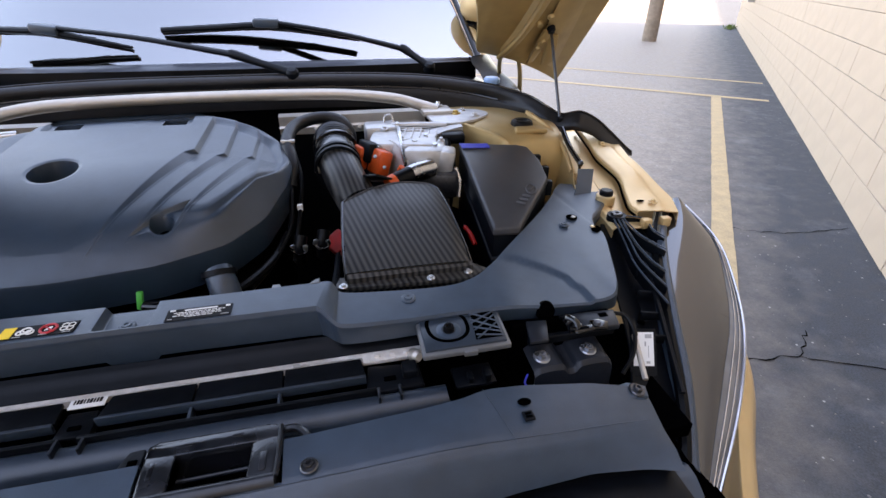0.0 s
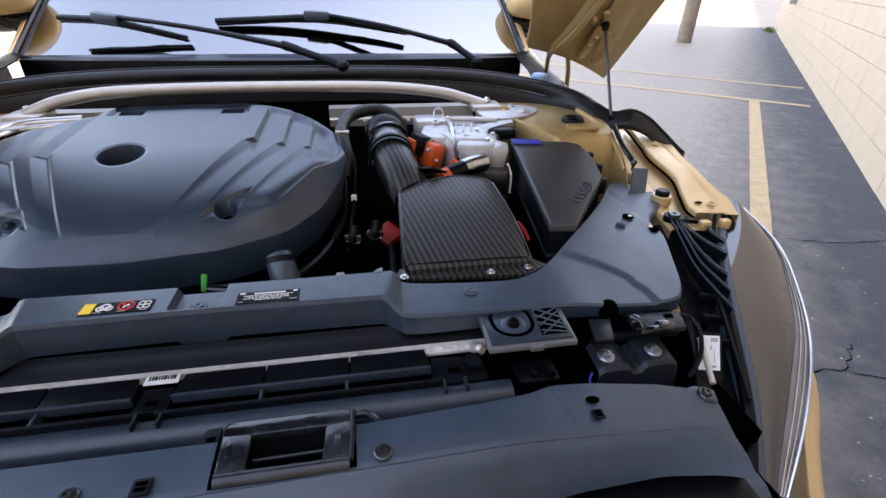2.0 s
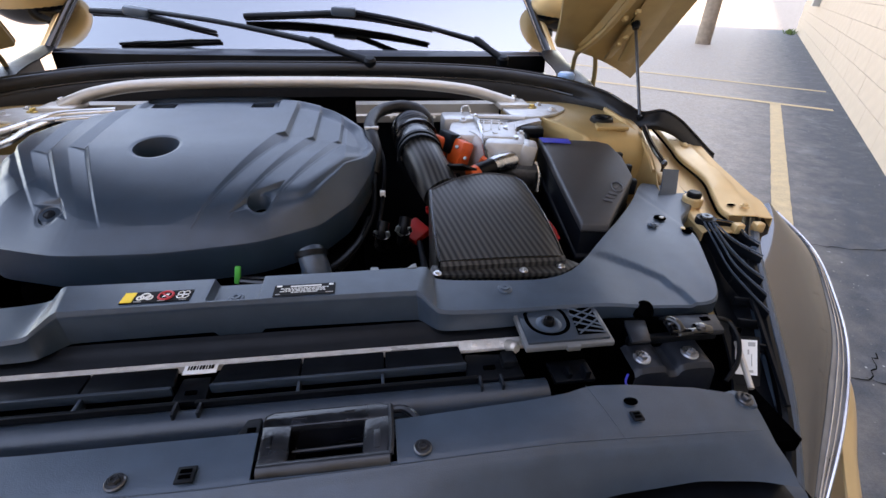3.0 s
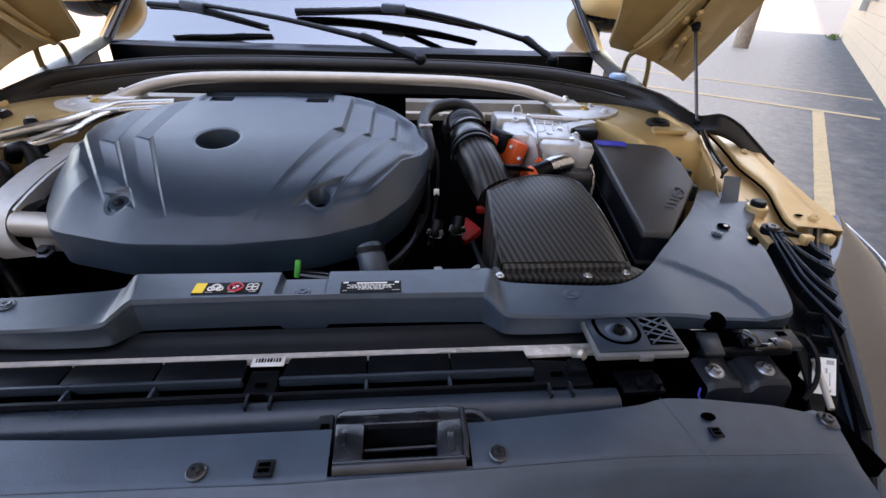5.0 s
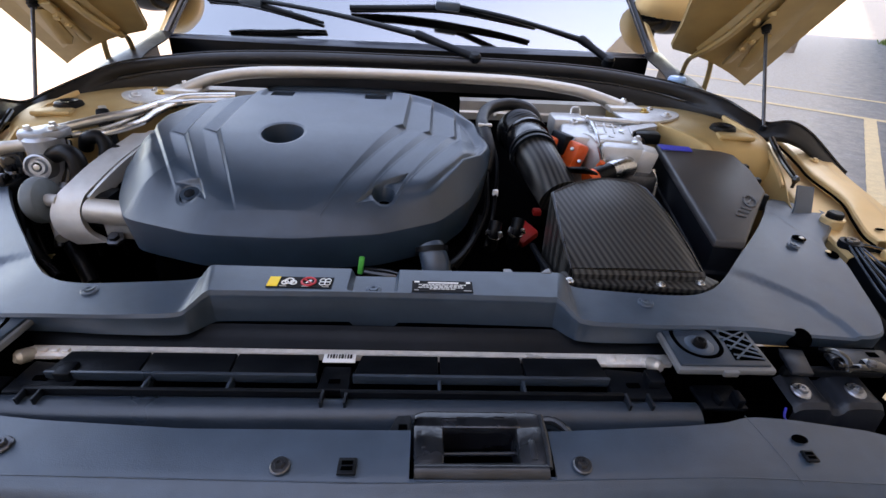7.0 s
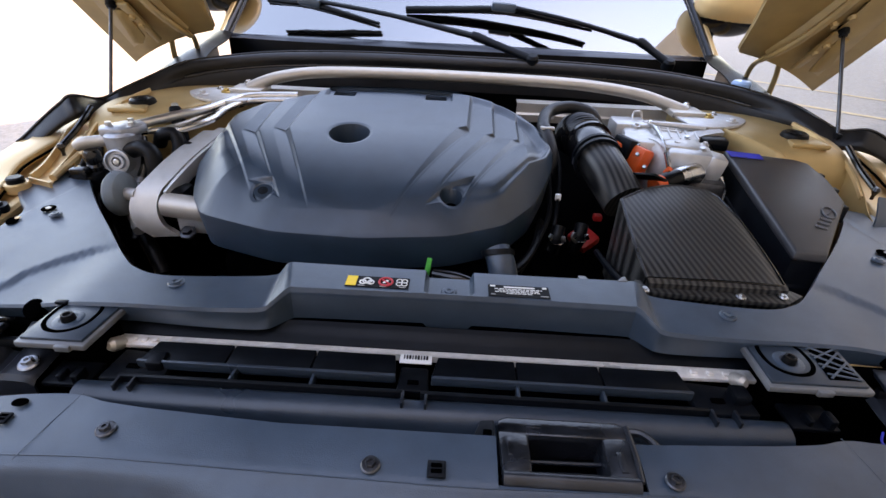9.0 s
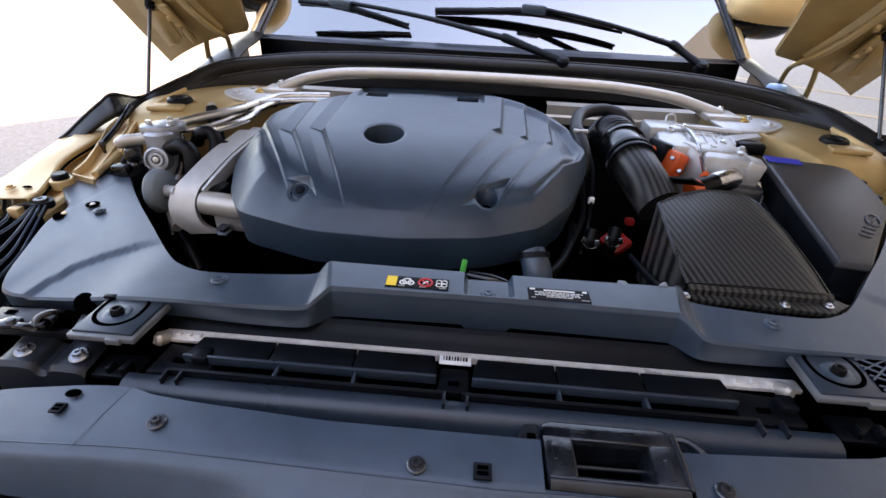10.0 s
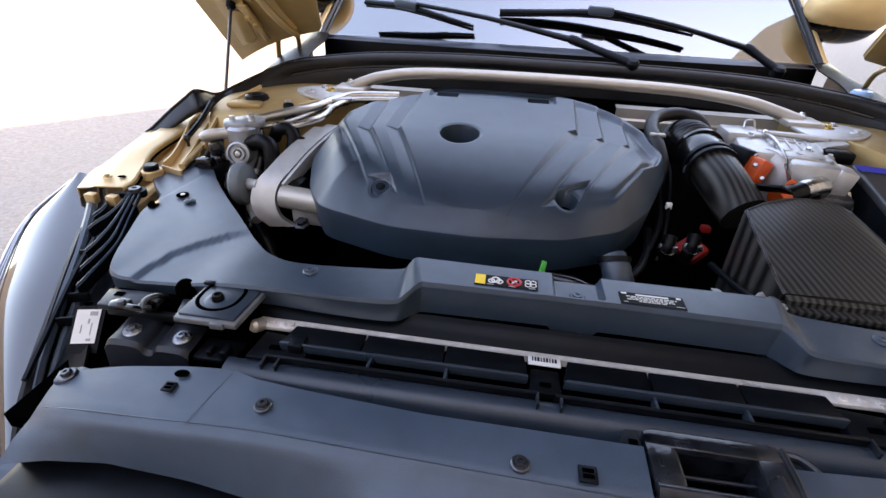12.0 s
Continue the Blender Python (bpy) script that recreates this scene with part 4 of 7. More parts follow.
for s in (-1, 1):
    e = secs[0] if s < 0 else secs[-1]
    pts = [Vector(p) + Vector((s * 0.012, 0.0, 0.0)) for p in e]
    part("pillar_trim", tube(pts, 0.010, n=3, segs=10), GLOSSY, ws)
    part("pillar", tube([p + Vector((s * 0.024, 0.02, -0.01)) for p in pts], 0.014, n=3, segs=10), GOLD, ws)
dash = thing("dashboard", "dashboard behind the windscreen, painted pale like reflected sky", "dashboard")
# pale top colour stands in for sky reflected in the windscreen
part("top", box((0, 1.98, 0.93), (1.30, 0.70, 0.06), 0.02), mat("dash_sky_pale", (0.5, 0.5, 0.52), 0.5, vary=0.1, scale=10), dash)
part("cabin_floor", box((0, 2.35, 0.5), (1.5, 0.4, 0.05), 0.01), DARK, dash)

# ---- hood, raised ----
FELT = mat("black_felt", (0.006, 0.006, 0.007), 0.9, vary=0.3, scale=60, bump=0.5, bscale=300, spec=0.1)
hood = thing("hood", "raised gold car hood seen from its underside", "hood")


def hp(x, u, w=0.0):
    """A point of the raised hood: x across, u up along it from the rear corner, w out of its underside."""
    a = radians(45)
    return Vector((x + 0.011, 1.320 - u * math.cos(a) - w * math.sin(a), 0.902 + 0.008 * x + u * math.sin(a) - w * math.cos(a)))


HOOD_EDGE = [(0.866, 0.0), (0.838, 0.020), (0.806, 0.041), (0.775, 0.060), (0.744, 0.077), (0.706, 0.096), (0.668, 0.111), (0.635, 0.122), (0.612, 0.129), (0.598, 0.136), (0.592, 0.16), (0.582, 0.21), (0.566, 0.27), (0.545, 0.33), (0.45, 0.42), (0.25, 0.48), (0.0, 0.50)]
for s in (-1, 1):
    secs = []
    # from the outer edge inwards: the rear edge sweeps up
    for x, u0 in HOOD_EDGE:
        secs.append([hp(s * x, u0 + (1.22 - u0) * q, 0.010 * math.sin(q * 3.1)) for q in (0, 0.03, 0.1, 0.3, 0.6, 1.0)])
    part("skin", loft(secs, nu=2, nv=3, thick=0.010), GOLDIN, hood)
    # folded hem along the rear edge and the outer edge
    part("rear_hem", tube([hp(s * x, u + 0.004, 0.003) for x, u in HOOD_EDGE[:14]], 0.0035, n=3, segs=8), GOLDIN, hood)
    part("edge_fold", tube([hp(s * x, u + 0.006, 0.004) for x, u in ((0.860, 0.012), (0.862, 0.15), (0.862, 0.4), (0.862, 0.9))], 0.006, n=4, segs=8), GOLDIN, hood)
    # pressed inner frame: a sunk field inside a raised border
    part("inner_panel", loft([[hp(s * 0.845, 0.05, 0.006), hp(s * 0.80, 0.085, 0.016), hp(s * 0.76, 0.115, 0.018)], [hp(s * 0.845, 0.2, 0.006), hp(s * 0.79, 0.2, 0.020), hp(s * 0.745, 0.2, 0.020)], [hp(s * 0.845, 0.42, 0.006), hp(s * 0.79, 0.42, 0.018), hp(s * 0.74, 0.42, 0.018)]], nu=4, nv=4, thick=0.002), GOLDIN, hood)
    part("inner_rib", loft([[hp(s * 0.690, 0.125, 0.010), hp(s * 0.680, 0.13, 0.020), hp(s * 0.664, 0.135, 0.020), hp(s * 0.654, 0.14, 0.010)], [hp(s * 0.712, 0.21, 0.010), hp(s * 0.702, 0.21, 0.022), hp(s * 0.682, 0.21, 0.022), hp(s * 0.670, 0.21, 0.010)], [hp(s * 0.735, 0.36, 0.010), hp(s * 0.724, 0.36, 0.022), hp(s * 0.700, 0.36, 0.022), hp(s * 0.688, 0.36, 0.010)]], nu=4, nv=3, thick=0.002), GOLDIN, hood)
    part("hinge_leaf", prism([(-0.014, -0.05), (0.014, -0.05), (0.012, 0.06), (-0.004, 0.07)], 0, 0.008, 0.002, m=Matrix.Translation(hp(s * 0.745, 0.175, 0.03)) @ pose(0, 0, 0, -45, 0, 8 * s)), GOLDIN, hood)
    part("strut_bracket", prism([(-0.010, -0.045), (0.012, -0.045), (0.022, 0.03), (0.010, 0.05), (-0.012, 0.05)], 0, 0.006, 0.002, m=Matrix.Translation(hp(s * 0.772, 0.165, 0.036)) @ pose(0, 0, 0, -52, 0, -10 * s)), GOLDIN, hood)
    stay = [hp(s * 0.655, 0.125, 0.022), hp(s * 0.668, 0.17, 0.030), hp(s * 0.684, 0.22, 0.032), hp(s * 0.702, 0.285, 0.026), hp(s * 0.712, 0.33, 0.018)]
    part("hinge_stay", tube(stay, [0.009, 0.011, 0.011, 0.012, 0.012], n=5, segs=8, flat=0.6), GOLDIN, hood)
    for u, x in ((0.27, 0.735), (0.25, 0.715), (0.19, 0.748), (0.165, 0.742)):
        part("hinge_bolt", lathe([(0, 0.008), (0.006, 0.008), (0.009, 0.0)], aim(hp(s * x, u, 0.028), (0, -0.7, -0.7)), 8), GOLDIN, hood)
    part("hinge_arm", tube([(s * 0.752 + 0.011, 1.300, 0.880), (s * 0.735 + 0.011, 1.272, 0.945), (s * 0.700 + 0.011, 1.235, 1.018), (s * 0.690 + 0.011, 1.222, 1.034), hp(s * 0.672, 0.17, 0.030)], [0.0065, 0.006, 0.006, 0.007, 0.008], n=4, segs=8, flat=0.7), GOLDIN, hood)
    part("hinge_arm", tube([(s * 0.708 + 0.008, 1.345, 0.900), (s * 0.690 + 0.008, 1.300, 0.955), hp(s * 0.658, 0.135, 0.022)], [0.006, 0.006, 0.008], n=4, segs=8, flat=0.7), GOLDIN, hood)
    st = thing("gas_strut", "slim dark gas strut holding up the hood", "gas strut", "hood struts")
    a, b = (Vector((0.757, 1.022, 0.868)), Vector((0.766, 1.150, 1.062))) if s > 0 else (Vector((-0.757, 1.045, 0.852)), Vector((-0.763, 1.150, 1.045)))
    part("rod", tube([a, a.lerp(b, 0.95)], 0.0036, n=1), OXIDE, st)
    part("cylinder", tube([a.lerp(b, 0.90), a.lerp(b, 0.92), a.lerp(b, 0.925), b + (b - a) * 0.25], [0.0075, 0.0085, 0.0105, 0.0105], n=1), DARK, st)
    part("end_ball", lathe([(0, 0.008), (0.007, 0.005), (0.007, -0.005), (0, -0.008)], Matrix.Translation(a), 12), DARK, st)

# liner out of view, added so the engine cover mirrors a dark surface
secs = []
for i in range(-10, 11):
    x = 0.083 * i
    u0 = along([(0.0, 0.58), (0.25, 0.56), (0.4, 0.53), (0.5, 0.44), (0.6, 0.37), (0.83, 0.34)], abs(x))
    secs.append([hp(x, u0 + (1.18 - u0) * q, 0.026 + 0.010 * math.sin(q * 3.1)) for q in (0, 0.05, 0.5, 0.95, 1.0)])
part("liner", loft(secs, nu=2, nv=3, thick=0.006), FELT, hood, "unseen black felt hood liner, added to darken reflections in the cover")

# ---- headlamps ----
CLEAREDGE = mat("clear_lens_edge", (0.16, 0.165, 0.175), 0.12, vary=0.3, scale=18, coat=0.5, spec=0.9, rvary=0.05)
for s in (-1, 1):
    hl = thing("headlight", "large wraparound headlight with a clear lens and dark housing", "headlight", "headlights")
    shift = 0.016 if s < 0 else 0.0
    INNER = [(0.868, 0.735, 0.775), (0.80, 0.65, 0.762), (0.752, 0.57, 0.745), (0.705, 0.47, 0.715), (0.672, 0.38, 0.672), (0.625, 0.28, 0.61)]
    OUTER = [(0.886, 0.715, 0.772), (0.890, 0.622, 0.744), (0.860, 0.535, 0.715), (0.810, 0.445, 0.685), (0.742, 0.36, 0.64), (0.650, 0.27, 0.58)]
    INNER, OUTER = ([(x - shift, y, z) for x, y, z in line] for line in (INNER, OUTER))
    line_in, line_out = spline(INNER, 8), spline(OUTER, 8)

    def lamp_point(i, f, lift):
        p = line_in[i].lerp(line_out[i], f) + Vector((0, 0, 0.012 * max(0.0, math.sin(math.pi * f)) + lift))
        return (s * p.x, p.y, p.z)

    def lamp_patch(i0, i1, edge0, edge1, lift, thick, n=8):
        """A patch of the lamp's face between two stations along it, edge0 and edge1 giving its limits across."""
        rows = []
        for i in range(i0, i1 + 1):
            a, b = edge0(i / 40), edge1(i / 40)
            rows.append([lamp_point(i, a + (b - a) * q / n, lift) for q in range(n + 1)])
        return loft(rows, nu=1, nv=1, thick=thick)

    clear_in = lambda u: along([(0.05, 0.97), (0.24, 0.92), (0.40, 0.86), (0.52, 0.82), (0.63, 0.76), (0.74, 0.65), (0.88, 0.55), (1.0, 0.5)], u)
    lens = part("lens", lamp_patch(0, 40, lambda u: 0.0, lambda u: 1.0, 0.0, 0.003, 14), LENS_GLASS, hl)
    lens.visible_shadow = False
    part("clear_edge", lamp_patch(3, 40, clear_in, lambda u: 0.995, 0.0010, 0.0008), CLEAREDGE, hl, "clear plastic edge of the lens")
    for q in (0.35, 0.7):
        part("edge_line", tube([lamp_point(i, clear_in(i / 40) + (1 - clear_in(i / 40)) * q, 0.0022) for i in range(8, 41, 2)], 0.0011, n=1, segs=6), BEZEL, hl)
    part("side_skirt", loft([[(s * p.x, p.y, p.z), (s * (p.x + 0.005), p.y - 0.008, p.z - 0.06)] for p in line_out[::4]], nu=3, nv=3, thick=0.002), GLOSSY, hl)
    part("outer_bead", tube([(s * (x + 0.001), y - 0.001, z + 0.0015) for x, y, z in OUTER], 0.0026, n=6, segs=8), BEZEL, hl, "thin bright bead along the lamp edge")
    rim = [(s * (x - 0.006), y, z + 0.002) for x, y, z in INNER]
    part("rim_seal", tube(rim, 0.0085, n=6, segs=10), PLASTIC, hl)
    part("rim_seal", tube([(s * (x - 0.019), y + 0.002, z - 0.008) for x, y, z in INNER], 0.0075, n=6, segs=10), PLASTIC, hl)
    part("rim_groove", tube([(s * (x - 0.0125), y + 0.001, z + 0.001) for x, y, z in INNER], 0.003, n=6, segs=6), VOID, hl)

# ---- strut brace ----
bar = thing("strut_brace", "silver painted strut tower brace bar across the bay", "strut brace")
part("bar", tube([(-0.485, 1.118, 0.880), (-0.455, 1.127, 0.893), (-0.415, 1.137, 0.905), (-0.34, 1.155, 0.9145), (-0.2, 1.166, 0.918), (0.0, 1.17, 0.919), (0.2, 1.166, 0.9175), (0.30, 1.158, 0.9135), (0.385, 1.145, 0.905), (0.44, 1.133, 0.892), (0.485, 1.118, 0.880)], 0.0125, n=8, segs=16), SILVER, bar)
for s in (-1, 1):
    part("tower_plate", prism([(s * 0.455, 1.03), (s * 0.50, 1.01), (s * 0.56, 1.035), (s * 0.60, 1.085), (s * 0.575, 1.125), (s * 0.5, 1.135), (s * 0.455, 1.11)], 0.871, 0.877, 0.0015, n=5), ALU, bar)

# ---- grille channel: radiator edge, air guide, duct, latch tub ----
RADIATOR = mat("bare_aluminium", (0.74, 0.70, 0.66), 0.35, metal=0.35, vary=0.2, scale=120, bump=0.3, bscale=600)
rad = thing("radiator_top_edge", "bare aluminium top edge of the radiator", "radiator")
bm = bmesh.new()
t = loft([[(x, 0.460, 0.7455), (x, 0.452 + 0.002 * math.sin(x * 40) * 0.4, 0.7465), (x, 0.4505, 0.738)] for x in [-0.39 + i * 0.036 for i in range(21)]], nu=2, nv=2, thick=0.003)
part("edge_strip", t, RADIATOR, rad)
for s, x0, x1 in ((1, 0.245, 0.335), (-1, -0.395, -0.335)):
    bm = prism([(x0, 0.441), (x1, 0.442), (x1 + 0.004, 0.458), (x0, 0.456)], 0.742, 0.7475, 0.001)
    for i in range(4):
        box((x0 + (x1 - x0) * (0.2 + 0.2 * i), 0.449, 0.7485), (0.007, 0.006, 0.004), 0.001, bm=bm)
    part("end_flange", bm, RADIATOR, rad)
    part("end_cap", lathe([(0, -0.008), (0.006, -0.008), (0.008, -0.004), (0.008, 0.006), (0.005, 0.01), (0, 0.01)], aim((0.308 if s > 0 else -0.385, 0.441, 0.748), (0.5 * s, -1, 0.4)), 12), SILVER, rad)
bm = box((-0.049, 0.445, 0.7465), (0.036, 0.013, 0.0015), 0.0004)
lab = part("barcode_label", bm, WHITE, rad, "small white barcode label")
for i in range(9):
    part("bar", box((-0.062 + i * 0.0032, 0.447, 0.7477), (0.0012 + 0.0006 * (i % 3), 0.006, 0.0006), 0), STICKER, lab)

guide = thing("air_guide", "black plastic air guide with ribbed openings before the radiator", "air guide")
for x0, x1, ribs in ((-0.345, -0.068, (-0.239, -0.155)), (-0.030, 0.247, (0.062, 0.152))):
    w = (x1 - x0 - 0.004) / 3
    for i in range(3):
        bm = prism([(x0 + i * (w + 0.002), 0.418), (x0 + i * (w + 0.002) + w, 0.418), (x0 + i * (w + 0.002) + w - (0.004 if i == 2 else 0), 0.4465), (x0 + i * (w + 0.002) + (0.006 if i == 0 else 0), 0.4465)], 0.745, 0.7505, 0.0012)
        part("flap", bm, DARK, guide)
    part("crossbar", box(((x0 + x1) / 2, 0.4135, 0.748), (x1 - x0, 0.004, 0.012), 0.0012), DUCTSHELL, guide)
    part("crossbar", box(((x0 + x1) / 2, 0.3955, 0.742), (x1 - x0 + 0.02, 0.005, 0.016), 0.0015), DARK, guide)
    for rx in ribs:
        part("rib", box((rx, 0.404, 0.744), (0.0035, 0.017, 0.012), 0.0008), DUCTSHELL, guide)
    # near-black strip under the opening, its shade put into the colour
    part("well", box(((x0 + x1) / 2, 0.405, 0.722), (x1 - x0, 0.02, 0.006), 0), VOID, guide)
part("centre_bracket", prism([(-0.066, 0.400), (-0.032, 0.400), (-0.034, 0.434), (-0.064, 0.434)], 0.735, 0.7455, 0.002), DARK, guide)
part("centre_slot", box((-0.049, 0.411, 0.7465), (0.012, 0.005, 0.002), 0.0005), VOID, guide)
for s, x in ((1, 0.262), (-1, -0.362)):
    bm = prism([(x - 0.016, 0.394), (x + 0.05, 0.396), (x + 0.048, 0.432), (x - 0.012, 0.438)], 0.733, 0.744, 0.002)
    part("end_bracket", bm, DARK, guide)
    part("end_slot", box((x + 0.012, 0.412, 0.745), (0.014, 0.006, 0.002), 0.0005), VOID, guide)
    part("end_block", box((x + 0.036, 0.418, 0.748), (0.018, 0.02, 0.014), 0.003), DARK, guide)
for x in (-0.352, -0.336, -0.058, -0.034, 0.259, 0.283):
    part("post", prism([(x - 0.0015, 0.380), (x + 0.0015, 0.380), (x + 0.0015, 0.397), (x - 0.0015, 0.397)], 0.728, 0.7495, 0.0006), DUCTP, guide)
duct = thing("crash_duct", "long rounded black plastic duct before the radiator", "duct")
bm = loft([[(x, 0.395, 0.735), (x, 0.393, 0.741), (x, 0.384, 0.7425), (x, 0.374, 0.739), (x, 0.367, 0.730), (x, 0.363, 0.715), (x, 0.362, 0.68)] for x in (-0.395, -0.3, -0.2, -0.1, 0.0, 0.1, 0.2, 0.3, 0.335)], nu=2, nv=3, thick=0.004, smooth_v=True)
part("shell", bm, DUCTSHELL, duct)
for x in (0.335, -0.395):
    part("end_wall", prism([(x - 0.002, 0.362), (x + 0.002, 0.362), (x + 0.002, 0.394), (x - 0.002, 0.394)], 0.68, 0.733, 0.001), DUCTP, duct)
# added near-black sheet fills the channel with painted shade
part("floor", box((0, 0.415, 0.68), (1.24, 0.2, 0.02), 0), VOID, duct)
for s in (-1, 1):
    clipm = thing("guide_clip", "black plastic clip bracket beside the duct", "clip", "guide clips")
    c = 0.375 if s > 0 else -0.42
    part("plate", box((c, 0.412, 0.727), (0.05, 0.034, 0.006), 0.002), DARK, clipm)
    part("lug", box((c + 0.014, 0.403, 0.735), (0.008, 0.016, 0.014), 0.002), DARK, clipm)
    part("lug", box((c - 0.006, 0.405, 0.733), (0.006, 0.014, 0.010), 0.002), DARK, clipm)

tub = thing("latch_tub", "scuffed glossy black plastic tub with a rectangular opening", "latch tub")
TUBM = mat("scuffed_gloss", (0.012, 0.014, 0.018), 0.3, vary=0.75, scale=55, rvary=0.22, bump=0.25, bscale=160, spec=0.5)
# frame round the opening, with a rounded front lip
part("front_lip", loft([[(x, 0.3105, 0.748), (x, 0.3095, 0.7555), (x, 0.305, 0.7585), (x, 0.300, 0.757), (x, 0.2965, 0.752), (x, 0.2955, 0.735)] for x in (0.0385, 0.044, 0.06, 0.09, 0.12, 0.150, 0.1555)], nu=4, nv=3, thick=0.003, smooth_v=True), TUBM, tub)
part("rear_rim", prism([(0.036, 0.345), (0.159, 0.345), (0.1585, 0.362), (0.150, 0.3655), (0.046, 0.3655), (0.0365, 0.362)], 0.744, 0.7575, 0.0035), TUBM, tub)
part("side_rim", prism([(0.038, 0.302), (0.043, 0.298), (0.064, 0.3085), (0.064, 0.347), (0.036, 0.350)], 0.738, 0.7572, 0.003), TUBM, tub)
part("side_rim", prism([(0.1305, 0.3085), (0.150, 0.298), (0.1565, 0.302), (0.1595, 0.350), (0.133, 0.347)], 0.738, 0.7572, 0.003), TUBM, tub)
part("side_edge", tube([(0.1565, 0.304, 0.7565), (0.1585, 0.33, 0.7575), (0.1585, 0.360, 0.7575)], 0.0026, n=3, segs=8), TUBM, tub)
part("well_wall", box((0.0975, 0.3485, 0.730), (0.072, 0.003, 0.05), 0), TUBM, tub)
part("well_wall", box((0.0625, 0.328, 0.730), (0.003, 0.042, 0.05), 0), TUBM, tub)
part("well_wall", box((0.1335, 0.328, 0.730), (0.003, 0.042, 0.05), 0), TUBM, tub)
part("well_floor", box((0.0975, 0.328, 0.722), (0.072, 0.042, 0.003), 0), VOID, tub)
part("inner_bar", tube([(0.064, 0.331, 0.738), (0.1325, 0.332, 0.738)], 0.0022, n=2, segs=8), DUCTP, tub)
part("inner_bar", tube([(0.064, 0.322, 0.735), (0.1325, 0.323, 0.735)], 0.0016, n=2, segs=8), DUCTP, tub)
part("inner_step", box((0.0975, 0.3135, 0.742), (0.066, 0.007, 0.006), 0.002), TUBM, tub)
for x, y, w, d in ((0.046, 0.332, 0.004, 0.018), (0.1445, 0.322, 0.006, 0.020), (0.07, 0.355, 0.014, 0.004), (0.118, 0.357, 0.010, 0.004)):
    part("rim_rib", box((x, y, 0.7575), (w, d, 0.0018), 0.0006), TUBM, tub)
bm = prism([(0.012, 0.340), (0.034, 0.326), (0.034, 0.362), (0.020, 0.361)], 0.748, 0.755, 0.002)
part("side_lug", bm, DARK, tub)
part("lug_hole", box((0.0265, 0.344, 0.7555), (0.008, 0.011, 0.002), 0.0005), VOID, tub)
part("side_lug", tube([(0.158, 0.360, 0.750), (0.172, 0.358, 0.752), (0.182, 0.348, 0.752), (0.187, 0.335, 0.750)], 0.004, n=5, segs=8), TUBM, tub)
part("side_lug", prism([(0.158, 0.326), (0.180, 0.330), (0.176, 0.350), (0.158, 0.354)], 0.742, 0.7485, 0.002), DARK, tub)

# ---- screws and clips ----
for p in ((-0.076, 0.306), (0.186, 0.308), (-0.321, 0.327)):
    z = 0.7555 if abs(p[0]) < 0.3 else 0.7525
    bolt("panel_screw", (*p, z), (0, -0.05, 1), 0.0085, "black domed screw with a broad washer", OXIDE, True, "screw", "grille panel screws")
for s in (-1, 1):
    bolt("panel_screw", (s * 0.557, 0.347, 0.7275), (s * 0.15, -0.1, 1), 0.010, "black domed screw with a broad washer", OXIDE, True, "screw", "grille panel screws")
for p in ((-0.016, 0.508, 0.7955), (0.311, 0.500, 0.7905), (-0.341, 0.503, 0.7903), (0.551, 0.513, 0.7755), (-0.548, 0.516, 0.7755), (0.603, 0.655, 0.7895), (-0.603, 0.655, 0.7895)):
    bolt("push_clip", p, (0, 0, 1), 0.0085 if p[1] > 0.6 else 0.0095, "round black plastic push clip", PLASTIC, False, "clip", "shroud clips")
# the holes are near-black discs, shade inside put into their colour
for p in ((0.628, 0.678, 0.7885), (-0.626, 0.672, 0.7885)):
    h = thing("shroud_hole", "round access hole in the shroud with a pale bolt below", "hole", "shroud holes")
    part("well", lathe([(0, 0.0010), (0.0085, 0.0010), (0.0088, 0.0014), (0.0094, 0.0014), (0.0098, 0.0)], Matrix.Translation((p[0], p[1], p[2] + 0.0015)), 20), VOID, h)
    part("bolt_head", lathe([(0, 0.0034), (0.003, 0.0034), (0.004, 0.0022), (0, 0.0022)], Matrix.Translation((p[0] + 0.002, p[1] - 0.002, p[2] + 0.0015)), 12), SILVER, h)
for s in (-1, 1):
    h = thing("shroud_hole", "oval notch at the shroud edge showing gold paint below", "hole", "shroud holes")
    part("well", lathe([(0, 0.0010), (0.0085, 0.0010), (0.0098, 0.0)], Matrix.Translation((s * 0.651, 0.634, 0.7875)) @ pose(0, 0, 0, 0, 0, -35 * s) @ Matrix.Diagonal((0.8, 1.3, 1, 1)), 20), VOID, h)
    part("bolt_head", lathe([(0, 0.0026), (0.003, 0.0026), (0.004, 0.0014), (0, 0.0014)], Matrix.Translation((s * 0.648, 0.641, 0.7875)), 12), GOLD, h)
for x, y, z in ((-0.019, 0.305, 0.7555), (0.410, 0.325, 0.7450), (-0.427, 0.337, 0.7450)):
    c = thing("square_clip", "small square black plastic clip in the panel", "clip", "square clips")
    w = 0.008 if abs(x) < 0.1 else 0.006
    bm = prism([(x - w, y - w), (x + w, y - w), (x + w, y + w), (x - w, y + w)], z, z + 0.003, 0.001)
    part("frame", bm, DARK, c)
    part("slot", box((x, y + w * 0.35, z + 0.003), (w * 1.2, w * 0.45, 0.001), 0), VOID, c)
    part("slot", box((x, y - w * 0.35, z + 0.003), (w * 1.2, w * 0.45, 0.001), 0), VOID, c)
